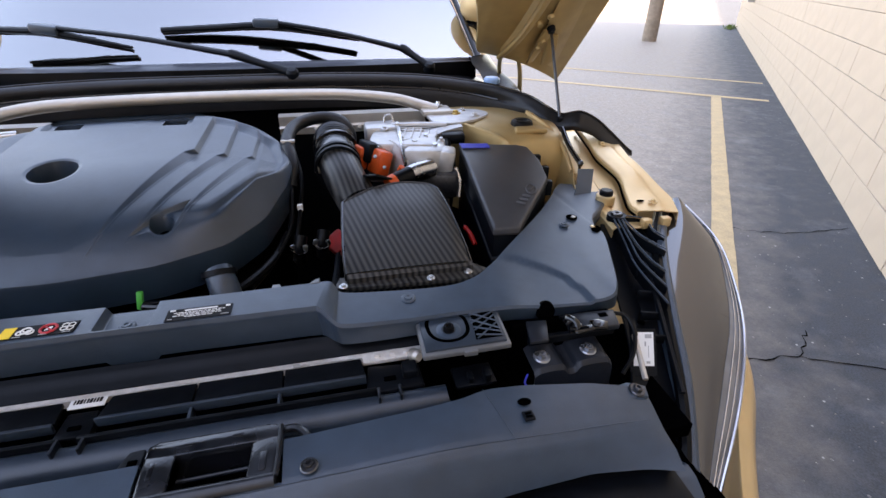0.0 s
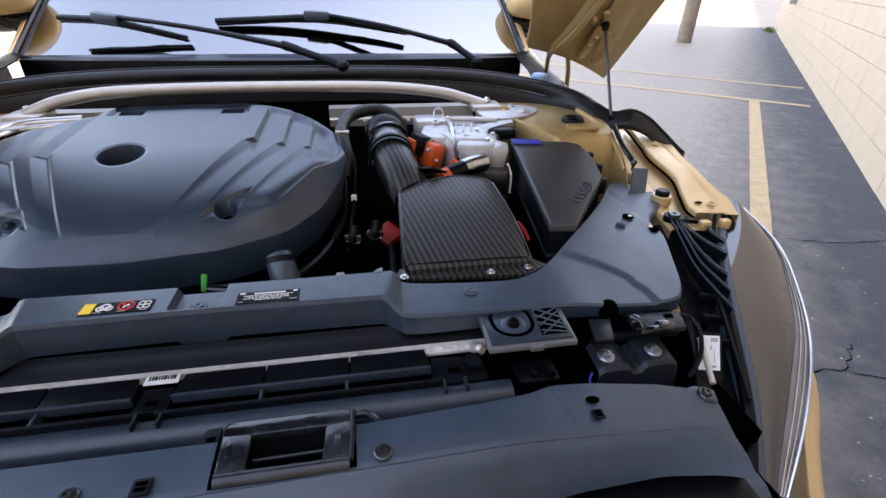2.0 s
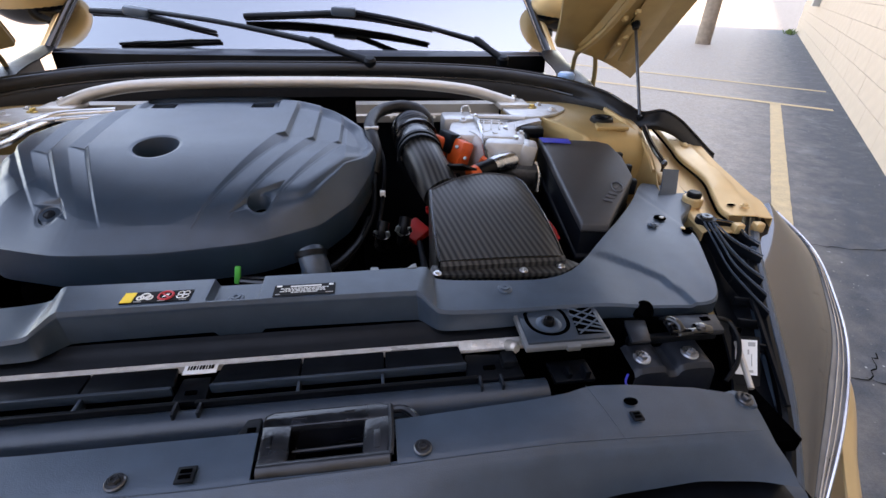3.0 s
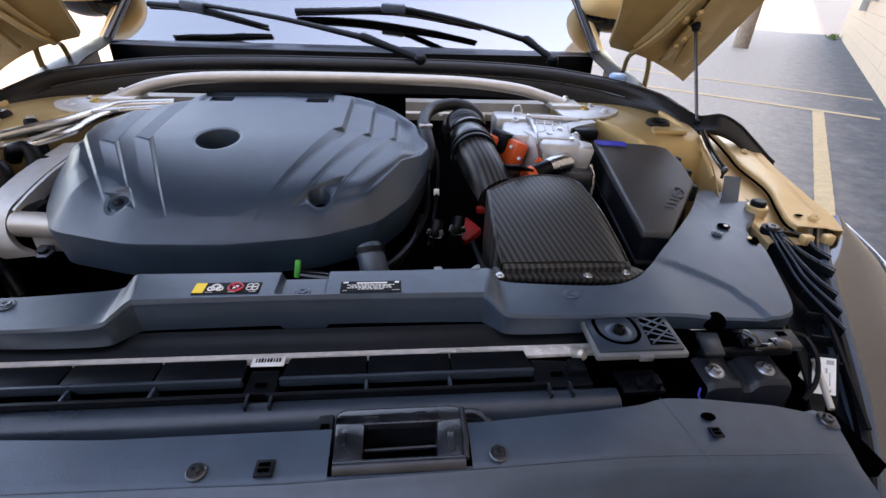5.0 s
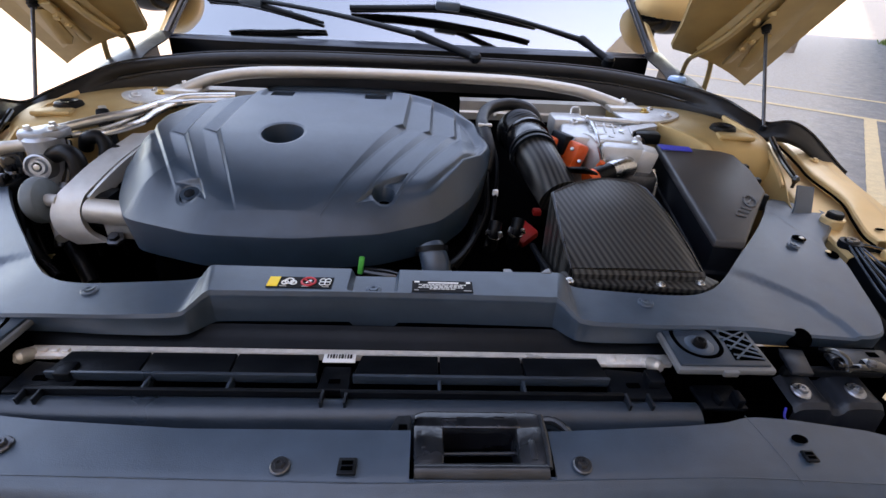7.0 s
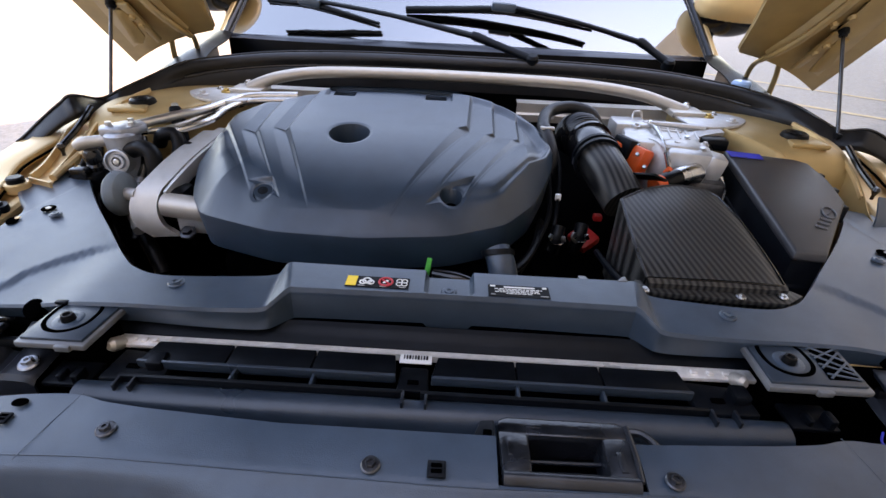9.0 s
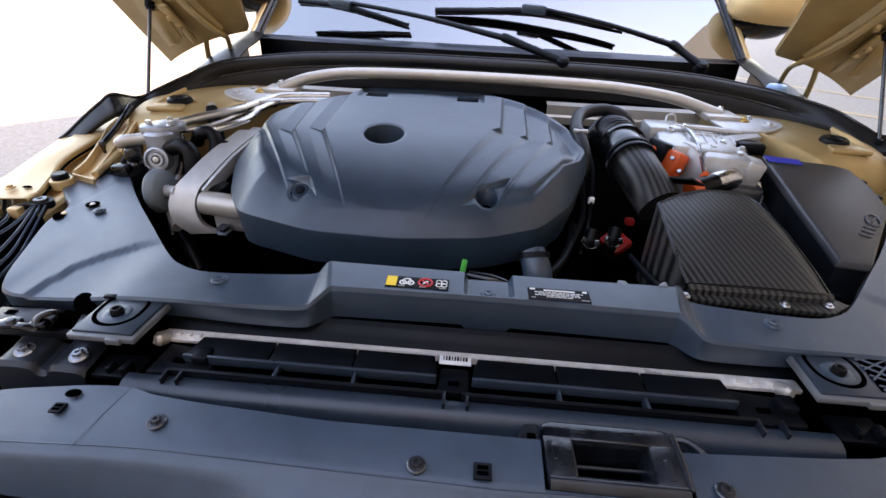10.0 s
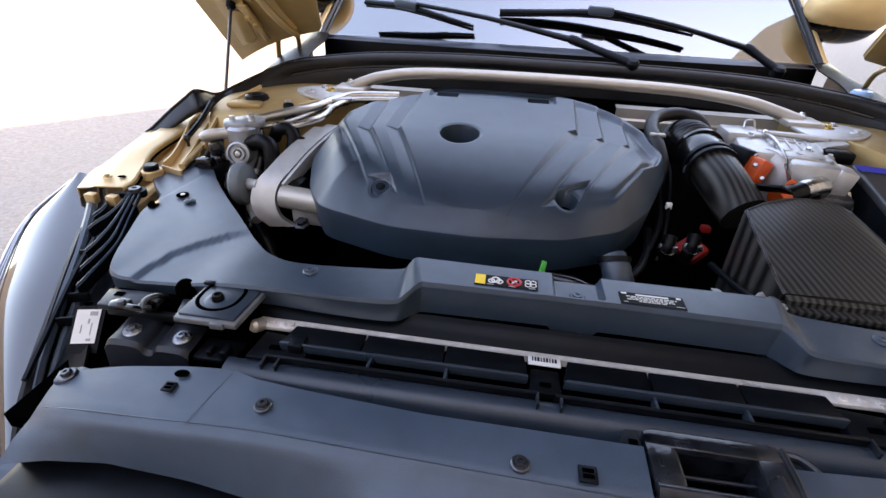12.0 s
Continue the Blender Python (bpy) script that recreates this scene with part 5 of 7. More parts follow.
# near-black disc for the shaded inside of the hole
for s in (-1, 1):
    c = thing("panel_hole", "oval hole in the grille panel", "hole", "panel holes")
    part("well", lathe([(0, 0.0012), (0.0058, 0.0012), (0.0066, 0.0004)], Matrix.Translation((0.412 if s > 0 else -0.424, 0.343 if s > 0 else 0.354, 0.7475 if s > 0 else 0.7482)) @ Matrix.Diagonal((1.2, 0.8, 1, 1)), 20), VOID, c)

# ---- stickers on the shroud ----
wl = thing("warning_sticker", "black warning sticker with a yellow field and pictograms", "sticker")
part("backing", box((-0.100, 0.5055, 0.8068), (0.074, 0.021, 0.0008), 0), STICKER, wl)
part("yellow_field", box((-0.1305, 0.5055, 0.8074), (0.012, 0.019, 0.0008), 0), YELLOW, wl)
ring = lambda x, y, r, m, nm, w=0.0009: part(nm, tube([(x + r * math.cos(a), y + r * math.sin(a), 0.8077) for a in (2 * math.pi * k / 20 for k in range(21))], w, n=1, segs=6, cap=False), m, wl)
ring(-0.1125, 0.5065, 0.0050, WHITE, "gear_icon")
ring(-0.1170, 0.5035, 0.0036, WHITE, "gear_icon")
ring(-0.1078, 0.5035, 0.0036, WHITE, "gear_icon")
ring(-0.0905, 0.5060, 0.0078, REDPRINT, "prohibition_ring", 0.0014)
part("prohibition_bar", tube([(-0.095, 0.510, 0.8077), (-0.086, 0.502, 0.8077)], 0.0011, n=1, segs=6), REDPRINT, wl)
part("flame_icon", tube([(-0.0935, 0.503, 0.8077), (-0.090, 0.507, 0.8077), (-0.0875, 0.509, 0.8077)], [0.0006, 0.0022, 0.0008], n=3, segs=6, flat=0.3), WHITE, wl)
for k in range(4):
    ring(-0.0715 + 0.0042 * math.cos(k * 1.571 + 0.785), 0.506 + 0.0042 * math.sin(k * 1.571 + 0.785), 0.0034, WHITE, "fan_icon", 0.0006)
for x in (-0.118, -0.093, -0.070):
    part("caption_bar", box((x, 0.4968, 0.8074), (0.008, 0.001, 0.0006), 0), GREYPRINT, wl)
il = thing("information_sticker", "black sticker with lines of fine white print", "sticker")
part("backing", box((0.065, 0.5025, 0.8068), (0.071, 0.022, 0.0008), 0), STICKER, il)
part("heading_bar", box((0.066, 0.5095, 0.8074), (0.036, 0.0022, 0.0006), 0), WHITE, il)
for k, (w, dx) in enumerate(((0.056, 0), (0.050, 0.001), (0.054, -0.001), (0.030, 0))):
    rng = random.Random(40 + k)
    bm, x = None, 0.065 + dx - w / 2
    while x < 0.065 + dx + w / 2 - 0.002:
        run = min(rng.uniform(0.0022, 0.0062), 0.065 + dx + w / 2 - x)
        bm = box((x + run / 2, 0.5055 - k * 0.0028, 0.8074), (run, 0.0010, 0.0006), 0, bm=bm)
        x += run + 0.0011
    part("text_bar", bm, WHITE, il)
part("mark", box((0.035, 0.511, 0.8074), (0.006, 0.0025, 0.0006), 0), WHITE, il)
part("mark", box((0.0955, 0.5105, 0.8074), (0.005, 0.003, 0.0006), 0), WHITE, il)
part("mark", box((0.035, 0.4945, 0.8074), (0.005, 0.001, 0.0006), 0), GREYPRINT, il)
part("mark", box((0.094, 0.4945, 0.8074), (0.009, 0.001, 0.0006), 0), GREYPRINT, il)

# ---- hood stop trays ----
TRAY = mat("grey_tray_edge", (0.15, 0.158, 0.165), 0.4, metal=0.3, vary=0.15)
for s in (-1, 1):
    x0, x1 = (0.312, 0.418) if s > 0 else (-0.462, -0.388)
    kx = 0.350 if s > 0 else -0.428
    tr = thing("hood_stop", "black plastic hood stop tray with a round post" + (" and a lattice" if s > 0 else ""), "hood stop", "hood stops")
    part("tray", prism([(x0, 0.404), (x1, 0.404), (x1 + 0.004, 0.472), (x0 + 0.002, 0.476)], 0.770, 0.7775, 0.002), TRAY, tr, "pale grey tray edge")
    part("deck", prism([(x0 + 0.004, 0.409), (x1 - 0.004, 0.409), (x1, 0.470), (x0 + 0.006, 0.473)], 0.7765, 0.7805, 0.001), DUCTSHELL, tr)
    groove = [(kx - 0.019, 0.468, 0.7806), (kx - 0.024, 0.456, 0.7806), (kx - 0.023, 0.436, 0.7806), (kx - 0.014, 0.424, 0.7806), (kx, 0.420, 0.7806), (kx + 0.014, 0.424, 0.7806), (kx + 0.023, 0.436, 0.7806), (kx + 0.024, 0.456, 0.7806), (kx + 0.019, 0.468, 0.7806)]
    part("groove", tube(groove, 0.0024, n=5, segs=8, flat=0.3), VOID, tr)
    part("collar", lathe([(0.009, 0.0008), (0.014, 0.0008), (0.0155, 0.0)], Matrix.Translation((kx, 0.440, 0.7804)), 24), PLASTIC, tr)
    part("post", lathe([(0.0072, 0), (0.0066, 0.005), (0.0058, 0.0075), (0.004, 0.0077), (0.003, 0.005), (0, 0.005)], Matrix.Translation((kx, 0.440, 0.7803)), 20), RUBBER, tr)
    part("keeper", box((kx - 0.026, 0.466, 0.782), (0.014, 0.006, 0.004), 0.001), DARK, tr)
    part("front_tab", box((kx + 0.018, 0.4035, 0.7735), (0.016, 0.005, 0.007), 0.001), TRAY, tr)
    if s > 0:
        part("lattice_well", prism([(0.378, 0.416), (0.410, 0.416), (0.412, 0.466), (0.384, 0.468)], 0.7800, 0.7812, 0), VOID, tr)
        for k in range(4):
            part("lattice_bar", tube([(0.378 + 0.002, 0.417 + k * 0.0145, 0.7816), (0.411, 0.417 + k * 0.0145 + 0.024 - (k > 1) * 0.008 * (k - 1), 0.7816)], 0.0011, n=1, segs=6), PLASTIC, tr)
            part("lattice_bar", tube([(0.380, 0.466 - k * 0.0145 + 0.001, 0.7818), (0.411, 0.466 - k * 0.0145 - 0.022 + (k > 1) * 0.008 * (k - 1), 0.7818)], 0.0011, n=1, segs=6), PLASTIC, tr)
    # block below the tray, coloured as dark as the shade there
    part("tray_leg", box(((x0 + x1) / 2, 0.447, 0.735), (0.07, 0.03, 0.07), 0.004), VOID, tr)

# ---- hood latches ----
for s in (-1, 1):
    la = thing("hood_latch", "black steel hood latch with catch, bracket and bolts", "latch", "hood latches")
    part("plate", prism([(s * 0.446, 0.414), (s * 0.470, 0.412), (s * 0.483, 0.450), (s * 0.455, 0.453)], 0.761, 0.766, 0.002), LATCHPAINT, la)
    part("plate", prism([(s * 0.503, 0.422), (s * 0.570, 0.418), (s * 0.579, 0.450), (s * 0.508, 0.454)], 0.760, 0.768, 0.002), LATCHPAINT, la)
    part("plate_slot", box((s * 0.558, 0.441, 0.7685), (0.011, 0.007, 0.001), 0), VOID, la)
    part("catch", tube([(s * 0.502, 0.448, 0.768), (s * 0.506, 0.437, 0.776), (s * 0.512, 0.426, 0.775), (s * 0.511, 0.416, 0.766)], 0.0045, n=4, segs=8, flat=0.7), GLOSSY, la)
    part("catch", tube([(s * 0.508, 0.420, 0.768), (s * 0.522, 0.416, 0.772), (s * 0.537, 0.419, 0.770)], 0.0045, n=4, segs=8, flat=0.7), GLOSSY, la)
    part("catch_hook", prism([(s * 0.528, 0.414), (s * 0.548, 0.411), (s * 0.553, 0.421), (s * 0.543, 0.430), (s * 0.530, 0.428)], 0.768, 0.774, 0.0015), GLOSSY, la)
    part("catch_pawl", prism([(s * 0.500, 0.420), (s * 0.516, 0.416), (s * 0.520, 0.426), (s * 0.506, 0.434)], 0.763, 0.773, 0.0015), GLOSSY, la)
    part("pivot", lathe([(0, 0.004), (0.004, 0.0035), (0.005, 0.0)], Matrix.Translation((s * 0.5365, 0.4195, 0.774)), 14), OXIDE, la)
    part("frame", box((s * 0.512, 0.432, 0.750), (0.12, 0.008, 0.012), 0.002), DARK, la)
    part("spring", tube([(s * (0.508 + 0.0055 * math.cos(a * 0.9)), 0.428 + 0.0012 * a, 0.769 + 0.0055 * math.sin(a * 0.9)) for a in range(14)], 0.0013, n=2, segs=6), OXIDE, la)
    part("grommet", lathe([(0, 0.004), (0.010, 0.004), (0.0125, 0.0), (0.0125, -0.01)], aim((s * 0.487, 0.462, 0.772), (0, -0.75, 0.65)), 20), VOID, la)
    br = loft([[(s * x, 0.432, z + 0.003), (s * x, 0.410, z), (s * x, 0.394, z - 0.001), (s * x, 0.389, z - 0.006), (s * x, 0.385, z - 0.05)] for x, z in ((0.446, 0.736), (0.455, 0.742), (0.482, 0.742), (0.490, 0.734), (0.500, 0.734), (0.508, 0.743), (0.540, 0.743), (0.549, 0.735))], nu=3, nv=3, thick=0.003)
    brk = part("bracket", br, LATCHPAINT, la)
    # near-black backing paints the shade behind the latch
    part("back", box((s * 0.505, 0.452, 0.725), (0.14, 0.012, 0.08), 0.003), VOID, la)
    for bx, by in ((0.461, 0.408), (0.524, 0.409)):
        bolt("latch_bolt", (s * bx, by, 0.7435), (0, -0.15, 1), 0.0105, "dull zinc hex bolt with flange on the latch bracket", ZINC, True, "bolt", "latch bolts")
    if s > 0:
        part("cable", tube([(s * 0.576, 0.444, 0.766), (s * 0.590, 0.436, 0.764), (s * 0.592, 0.415, 0.752), (s * 0.578, 0.392, 0.738), (s * 0.560, 0.380, 0.722)], 0.0028, n=6, segs=8), RUBBER, la)
wire = thing("wire_end", "thin blue and black wire ends by the latch", "wire")
part("lead", tube([(0.437, 0.392, 0.735), (0.43, 0.382, 0.732), (0.436, 0.372, 0.728), (0.446, 0.368, 0.725)], 0.0012, n=5, segs=6), BLUE, wire)

# ---- headlight inner carriers ----
SHEET = [[(0.560, 0.345, 0.690), (0.62, 0.355, 0.665), (0.665, 0.365, 0.655)], [(0.598, 0.42, 0.715), (0.65, 0.43, 0.690), (0.690, 0.45, 0.695)], [(0.625, 0.50, 0.735), (0.67, 0.51, 0.715), (0.722, 0.51, 0.725)], [(0.655, 0.60, 0.752), (0.70, 0.60, 0.735), (0.765, 0.60, 0.745)], [(0.69, 0.68, 0.770), (0.74, 0.68, 0.755), (0.81, 0.675, 0.758)]]
CARRIER_RIBS = [
    [(0.722, 0.676, 0.786), (0.765, 0.665, 0.780), (0.762, 0.635, 0.775), (0.769, 0.608, 0.772)],
    [(0.722, 0.665, 0.785), (0.726, 0.621, 0.777), (0.738, 0.589, 0.773), (0.748, 0.574, 0.770)],
    [(0.717, 0.662, 0.785), (0.708, 0.604, 0.774), (0.708, 0.557, 0.766), (0.718, 0.530, 0.760)],
    [(0.711, 0.664, 0.785), (0.704, 0.613, 0.772), (0.693, 0.560, 0.764), (0.702, 0.501, 0.752)],
    [(0.705, 0.668, 0.785), (0.697, 0.614, 0.768), (0.683, 0.553, 0.758), (0.688, 0.475, 0.742)],
]
for s in (-1, 1):
    hc = thing("headlight_carrier", "black ribbed plastic carrier behind the headlight", "carrier", "headlight carriers")
    part("base", loft([flip(r, s) for r in SHEET], nu=4, nv=3, thick=0.003), DARK, hc)
    for pts in CARRIER_RIBS:
        pts = [(x - (0.004 + 0.009 * k if s < 0 else 0), y, z) for k, (x, y, z) in enumerate(pts)]
        part("rib", tube(flip(pts, s), 0.0014, n=6, segs=8), PLASTIC, hc)
        part("rib_web", loft([[(s * x, y, z - 0.003), (s * x, y + 0.001, z - 0.02)] for x, y, z in spline(pts, 3)], nu=1, nv=2, thick=0.0018), DARK, hc)
    # added near-black sheets fill the gaps with painted shade
    part("under_shade_sheet", loft([[(s * 0.42, y, 0.64), (s * 0.55, y, 0.655), (s * 0.68, y, 0.64)] for y in (0.34, 0.42, 0.50, 0.58)], nu=2, nv=3, thick=0.003), VOID, hc)
    part("side_shade_sheet", loft([[(s * 0.575, y, 0.60), (s * 0.60, y, 0.66 + 0.2 * (y - 0.30)), (s * 0.66, y, 0.60)] for y in (0.24, 0.30, 0.36, 0.44)], nu=2, nv=3, thick=0.003), VOID, hc)
    part("rear_shade_sheet", box((s * 0.60, 0.475, 0.665), (0.11, 0.004, 0.10), 0), VOID, hc)
    part("screw_boss", lathe([(0.008, 0), (0.016, 0.0), (0.017, -0.012), (0.019, -0.03)], Matrix.Translation((s * 0.716, 0.678, 0.787)), 24), DARK, hc)
    part("screw", lathe([(0, 0.001), (0.003, 0.001), (0.004, 0.004), (0.009, 0.004), (0.0105, 0.001), (0.0105, -0.001)], Matrix.Translation((s * 0.716, 0.678, 0.787)), 20), GLOSSY, hc)
    for k in range(4):
        y = 0.44 + k * 0.035
        x = 0.612 + k * 0.016
        part("web", box((s * (x + 0.035), y, 0.712 + k * 0.011), (0.03, 0.003, 0.014), 0.0008, m=pose(0, 0, 0, 0, 0, -18 * s)), DARK, hc)
    part("long_web", tube(flip([(0.640, 0.36, 0.690), (0.662, 0.43, 0.715), (0.685, 0.50, 0.738), (0.708, 0.57, 0.755)], s), 0.004, n=5, segs=6), DARK, hc)
    part("inner_gutter", tube(flip([(0.60, 0.27, 0.610), (0.645, 0.355, 0.665), (0.682, 0.455, 0.712), (0.715, 0.53, 0.738), (0.745, 0.59, 0.752)], s), 0.008, n=6, segs=8), RUBBER, hc)
    dl = thing("data_label", "white paper label with a small matrix code beside the headlight", "label", "data labels")
    if s > 0:
        org, right, down = Vector((0.597, 0.425, 0.745)), Vector((0.026, -0.006, 0)), Vector((-0.008, -0.027, -0.033))
    else:
        org, right, down = Vector((-0.612, 0.429, 0.745)), Vector((0.027, 0.006, 0)), Vector((-0.001, -0.025, -0.033))
    nrm = right.cross(down).normalized()
    nrm = nrm if nrm.z > 0 else -nrm

    def label_quad(u0, u1, v0, v1, lift):
        bm = bmesh.new()
        vs = [bm.verts.new(org + right * u + down * v + nrm * lift) for u, v in ((u0, v0), (u1, v0), (u1, v1), (u0, v1))]
        vs2 = [bm.verts.new(p.co - nrm * 0.0005) for p in vs]
        bm.faces.new(vs)
        bm.faces.new(vs2[::-1])
        for k in range(4):
            bm.faces.new((vs[k], vs2[k], vs2[(k + 1) % 4], vs[(k + 1) % 4]))
        bmesh.ops.recalc_face_normals(bm, faces=bm.faces)
        return bm

    part("backing", label_quad(-0.15, 1.15, -0.1, 1.3, -0.0005), DARK, dl)
    part("paper", label_quad(0, 1, 0, 1, 0.001), WHITE, dl)
    for u0, u1, v0, v1 in ((0.58, 0.9, 0.06, 0.18), (0.55, 0.62, 0.28, 0.42), (0.3, 0.34, 0.45, 0.7), (0.72, 0.75, 0.4, 0.75), (0.62, 0.8, 0.86, 0.93)):
        part("print", label_quad(u0, u1, v0, v1, 0.0016), GREYPRINT, dl)
rodt = thing("brace_rod", "short grey-painted rod beside the headlight", "rod")
part("rod", tube([(0.598, 0.424, 0.744), (0.582, 0.365, 0.722)], 0.0035, n=1, segs=10), SILVER, rodt)
part("sleeve", tube([(0.603, 0.440, 0.750), (0.5975, 0.421, 0.743)], 0.0045, n=1, segs=10), DARK, rodt)

# ---- fender rails: bump stops, bolts, hinge rods ----
for s in (-1, 1):
    bs = thing("bump_stop", "black rubber hood bumper in a gold cup", "bump stop", "bump stops")
    part("cup", lathe([(0.0, -0.004), (0.018, -0.004), (0.0175, 0.010), (0.016, 0.0115), (0.012, 0.0115), (0.0115, 0.006)], Matrix.Translation((s * 0.727, 0.738, 0.788)), 28), GOLD, bs)
    part("cap", lathe([(0, 0.021), (0.010, 0.021), (0.0125, 0.0185), (0.0125, 0.006)], Matrix.Translation((s * 0.727, 0.738, 0.788)), 28), RUBBER, bs)
    fb_ = thing("ball_joint", "black ball joint of the hood strut on the fender rail", "ball joint", "ball joints")
    part("ball_stud", lathe([(0, 0.012), (0.005, 0.010), (0.007, 0.005), (0.005, 0.0), (0.003, -0.004), (0.003, -0.012)], Matrix.Translation((s * 0.727, 0.848, 0.818)), 14), GLOSSY, fb_)
    part("arm", tube([(s * 0.727, 0.852, 0.824), (s * 0.722, 0.895, 0.845), (s * 0.728, 0.95, 0.868)], 0.0055, n=4, segs=10), GLOSSY, fb_)
    for p in ((0.828, 0.94, 0.829), (0.796, 0.692, 0.7985)):
        bolt("rail_bolt", (s * (p[0] - (0.022 if s < 0 else 0)), p[1], p[2]), (0, -0.1, 1), 0.008, "gold painted bolt on the fender rail", GOLD, True, "bolt", "rail bolts")
    bu = thing("tower_grommet", "black rubber grommet on the strut tower", "grommet", "tower grommets")
    part("ring", lathe([(0.010, 0.004), (0.012, 0.008), (0.018, 0.009), (0.023, 0.006), (0.025, 0.0), (0.025, -0.004)], Matrix.Translation((s * 0.650, 0.992, 0.872)), 28), RUBBER, bu)
    part("plug", lathe([(0, 0.003), (0.010, 0.005)], Matrix.Translation((s * 0.650, 0.992, 0.872)), 20), DARK, bu)

# ---- strut brace ends ----
for s in (-1, 1):
    for p in ((0.470, 1.125, 0.889), (0.490, 1.135, 0.889)):
        bolt("brace_bolt", (s * p[0], p[1], p[2]), (0.2 * s, 0.1, 1), 0.010, "zinc bolt on the brace foot", STEEL, True, "bolt", "brace bolts")
    bolt("tower_nut", (s * 0.522, 1.090, 0.877), (0, 0, 1), 0.012, "brass-coloured nut on the strut tower plate", BRASS, True, "nut", "tower nuts")
    bolt("tower_bolt", (s * 0.545, 1.115, 0.877), (0, 0, 1), 0.009, "zinc bolt on the strut tower plate", STEEL, True, "bolt", "tower bolts")
    bolt("tower_bolt", (s * 0.560, 1.060, 0.877), (0, 0, 1), 0.012, "zinc bolt on the strut tower plate", ALU, True, "bolt", "tower bolts")
    part("foot", prism([(s * 0.445, 1.085), (s * 0.515, 1.085), (s * 0.515, 1.145), (s * 0.445, 1.15)], 0.873, 0.885, 0.002), SILVER, bar)

# ---- scuttle plate ----
sp = thing("scuttle_rail", "pale grey pressed steel rail on the firewall", "rail")
part("rail", loft([[(x, 1.145, 0.832), (x, 1.143, 0.848), (x, 1.148, 0.852), (x, 1.148, 0.873), (x, 1.17, 0.876)] for x in (0.118, 0.2, 0.3, 0.4, 0.46)], nu=2, nv=2, thick=0.003), SILVER, sp)
part("rail", loft([[(x, 1.145, 0.842), (x, 1.143, 0.858), (x, 1.148, 0.862), (x, 1.148, 0.876), (x, 1.17, 0.879)] for x in (-0.46, -0.38, -0.30)], nu=2, nv=2, thick=0.003), SILVER, sp)
for x in (0.20, 0.30, 0.42):
    part("stud", lathe([(0, 0.008), (0.004, 0.007), (0.005, 0.0)], aim((x, 1.142, 0.843), (0, -1, 0.3)), 12), STEEL, sp)

# ---- inverter ----
inv = thing("power_inverter", "cast aluminium inverter with ribs and orange connectors", "inverter")
bm = box((0.385, 0.985, 0.825), (0.14, 0.15, 0.085), 0.008, m=pose(0, 0, 0, 0, 0, -14))
box((0.415, 0.915, 0.825), (0.08, 0.08, 0.075), 0.008, m=pose(0, 0, 0, 0, 0, -14), bm=bm)
box((0.34, 1.04, 0.845), (0.07, 0.06, 0.06), 0.006, bm=bm)
part("housing", bm, ALU, inv)
fm = aim((0.352, 0.925, 0.818), (-0.9, -0.42, 0.08))
flg = part("flange", lathe([(0, 0.010), (0.040, 0.010), (0.046, 0.006), (0.052, 0.006), (0.053, -0.004), (0.048, -0.008), (0.046, -0.05)], fm, 40), ALU, inv)
for k in range(12):
    a = k * math.pi / 6
    bm = box((0.0485 * math.cos(a), 0.0485 * math.sin(a), -0.025), (0.010, 0.007, 0.045), 0.002, m=pose(0, 0, 0, 0, 0, math.degrees(a)))
    bm.transform(fm)
    part("rib", bm, ALU, flg)
for k in range(3):
    bm = box((0.392 + 0.006 * k, 1.035 - 0.020 * k, 0.867), (0.075 - 0.012 * k, 0.005, 0.008), 0.002, m=pose(0, 0, 0, 0, 0, -14))
    part("cooling_rib", bm, ALU, inv)
part("arm", loft([[(0.44, 0.965, 0.862), (0.43, 0.985, 0.868)], [(0.47, 0.98, 0.868), (0.465, 0.998, 0.872)], [(0.515, 0.995, 0.872), (0.512, 1.010, 0.874)]], nu=3, nv=2, thick=0.012), ALU, inv)
part("arm", tube([(0.365, 1.03, 0.872), (0.42, 1.02, 0.874), (0.48, 1.005, 0.874)], 0.006, n=4, segs=8), ALU, inv)
for k, (x, y, z, r) in enumerate(((0.425, 0.955, 0.866, 0.009), (0.452, 0.935, 0.862, 0.008), (0.395, 0.925, 0.864, 0.011), (0.432, 0.90, 0.862, 0.010), (0.372, 0.965, 0.868, 0.007), (0.345, 1.01, 0.872, 0.008), (0.458, 0.90, 0.852, 0.007))):
    part("boss", lathe([(0, 0.006), (r * 0.5, 0.006), (r * 0.55, 0.002), (r, 0.001), (r * 1.1, -0.012)], aim((x, y, z), (0.1 * (k % 3 - 1), -0.15, 1)), 14), STEEL if k % 3 == 0 else ALU, inv)
part("side_block", box((0.452, 0.885, 0.835), (0.03, 0.045, 0.05), 0.005, m=pose(0, 0, 0, 0, 10, -14)), ALU, inv)
part("band", tube([(0.375, 1.045, 0.868), (0.372, 0.99, 0.876), (0.368, 0.94, 0.872), (0.366, 0.90, 0.858), (0.368, 0.87, 0.835)], 0.004, n=5, segs=8), STEEL, inv)
part("hook", tube([(0.350, 1.055, 0.872), (0.352, 1.06, 0.886), (0.366, 1.06, 0.888), (0.370, 1.055, 0.874)], 0.0022, n=4, segs=8), STEEL, inv)
part("outlet", tube([(0.415, 0.868, 0.828), (0.385, 0.846, 0.832), (0.365, 0.835, 0.830)], [0.020, 0.017, 0.015], n=4, segs=18), STEEL, inv, "polished outlet pipe")
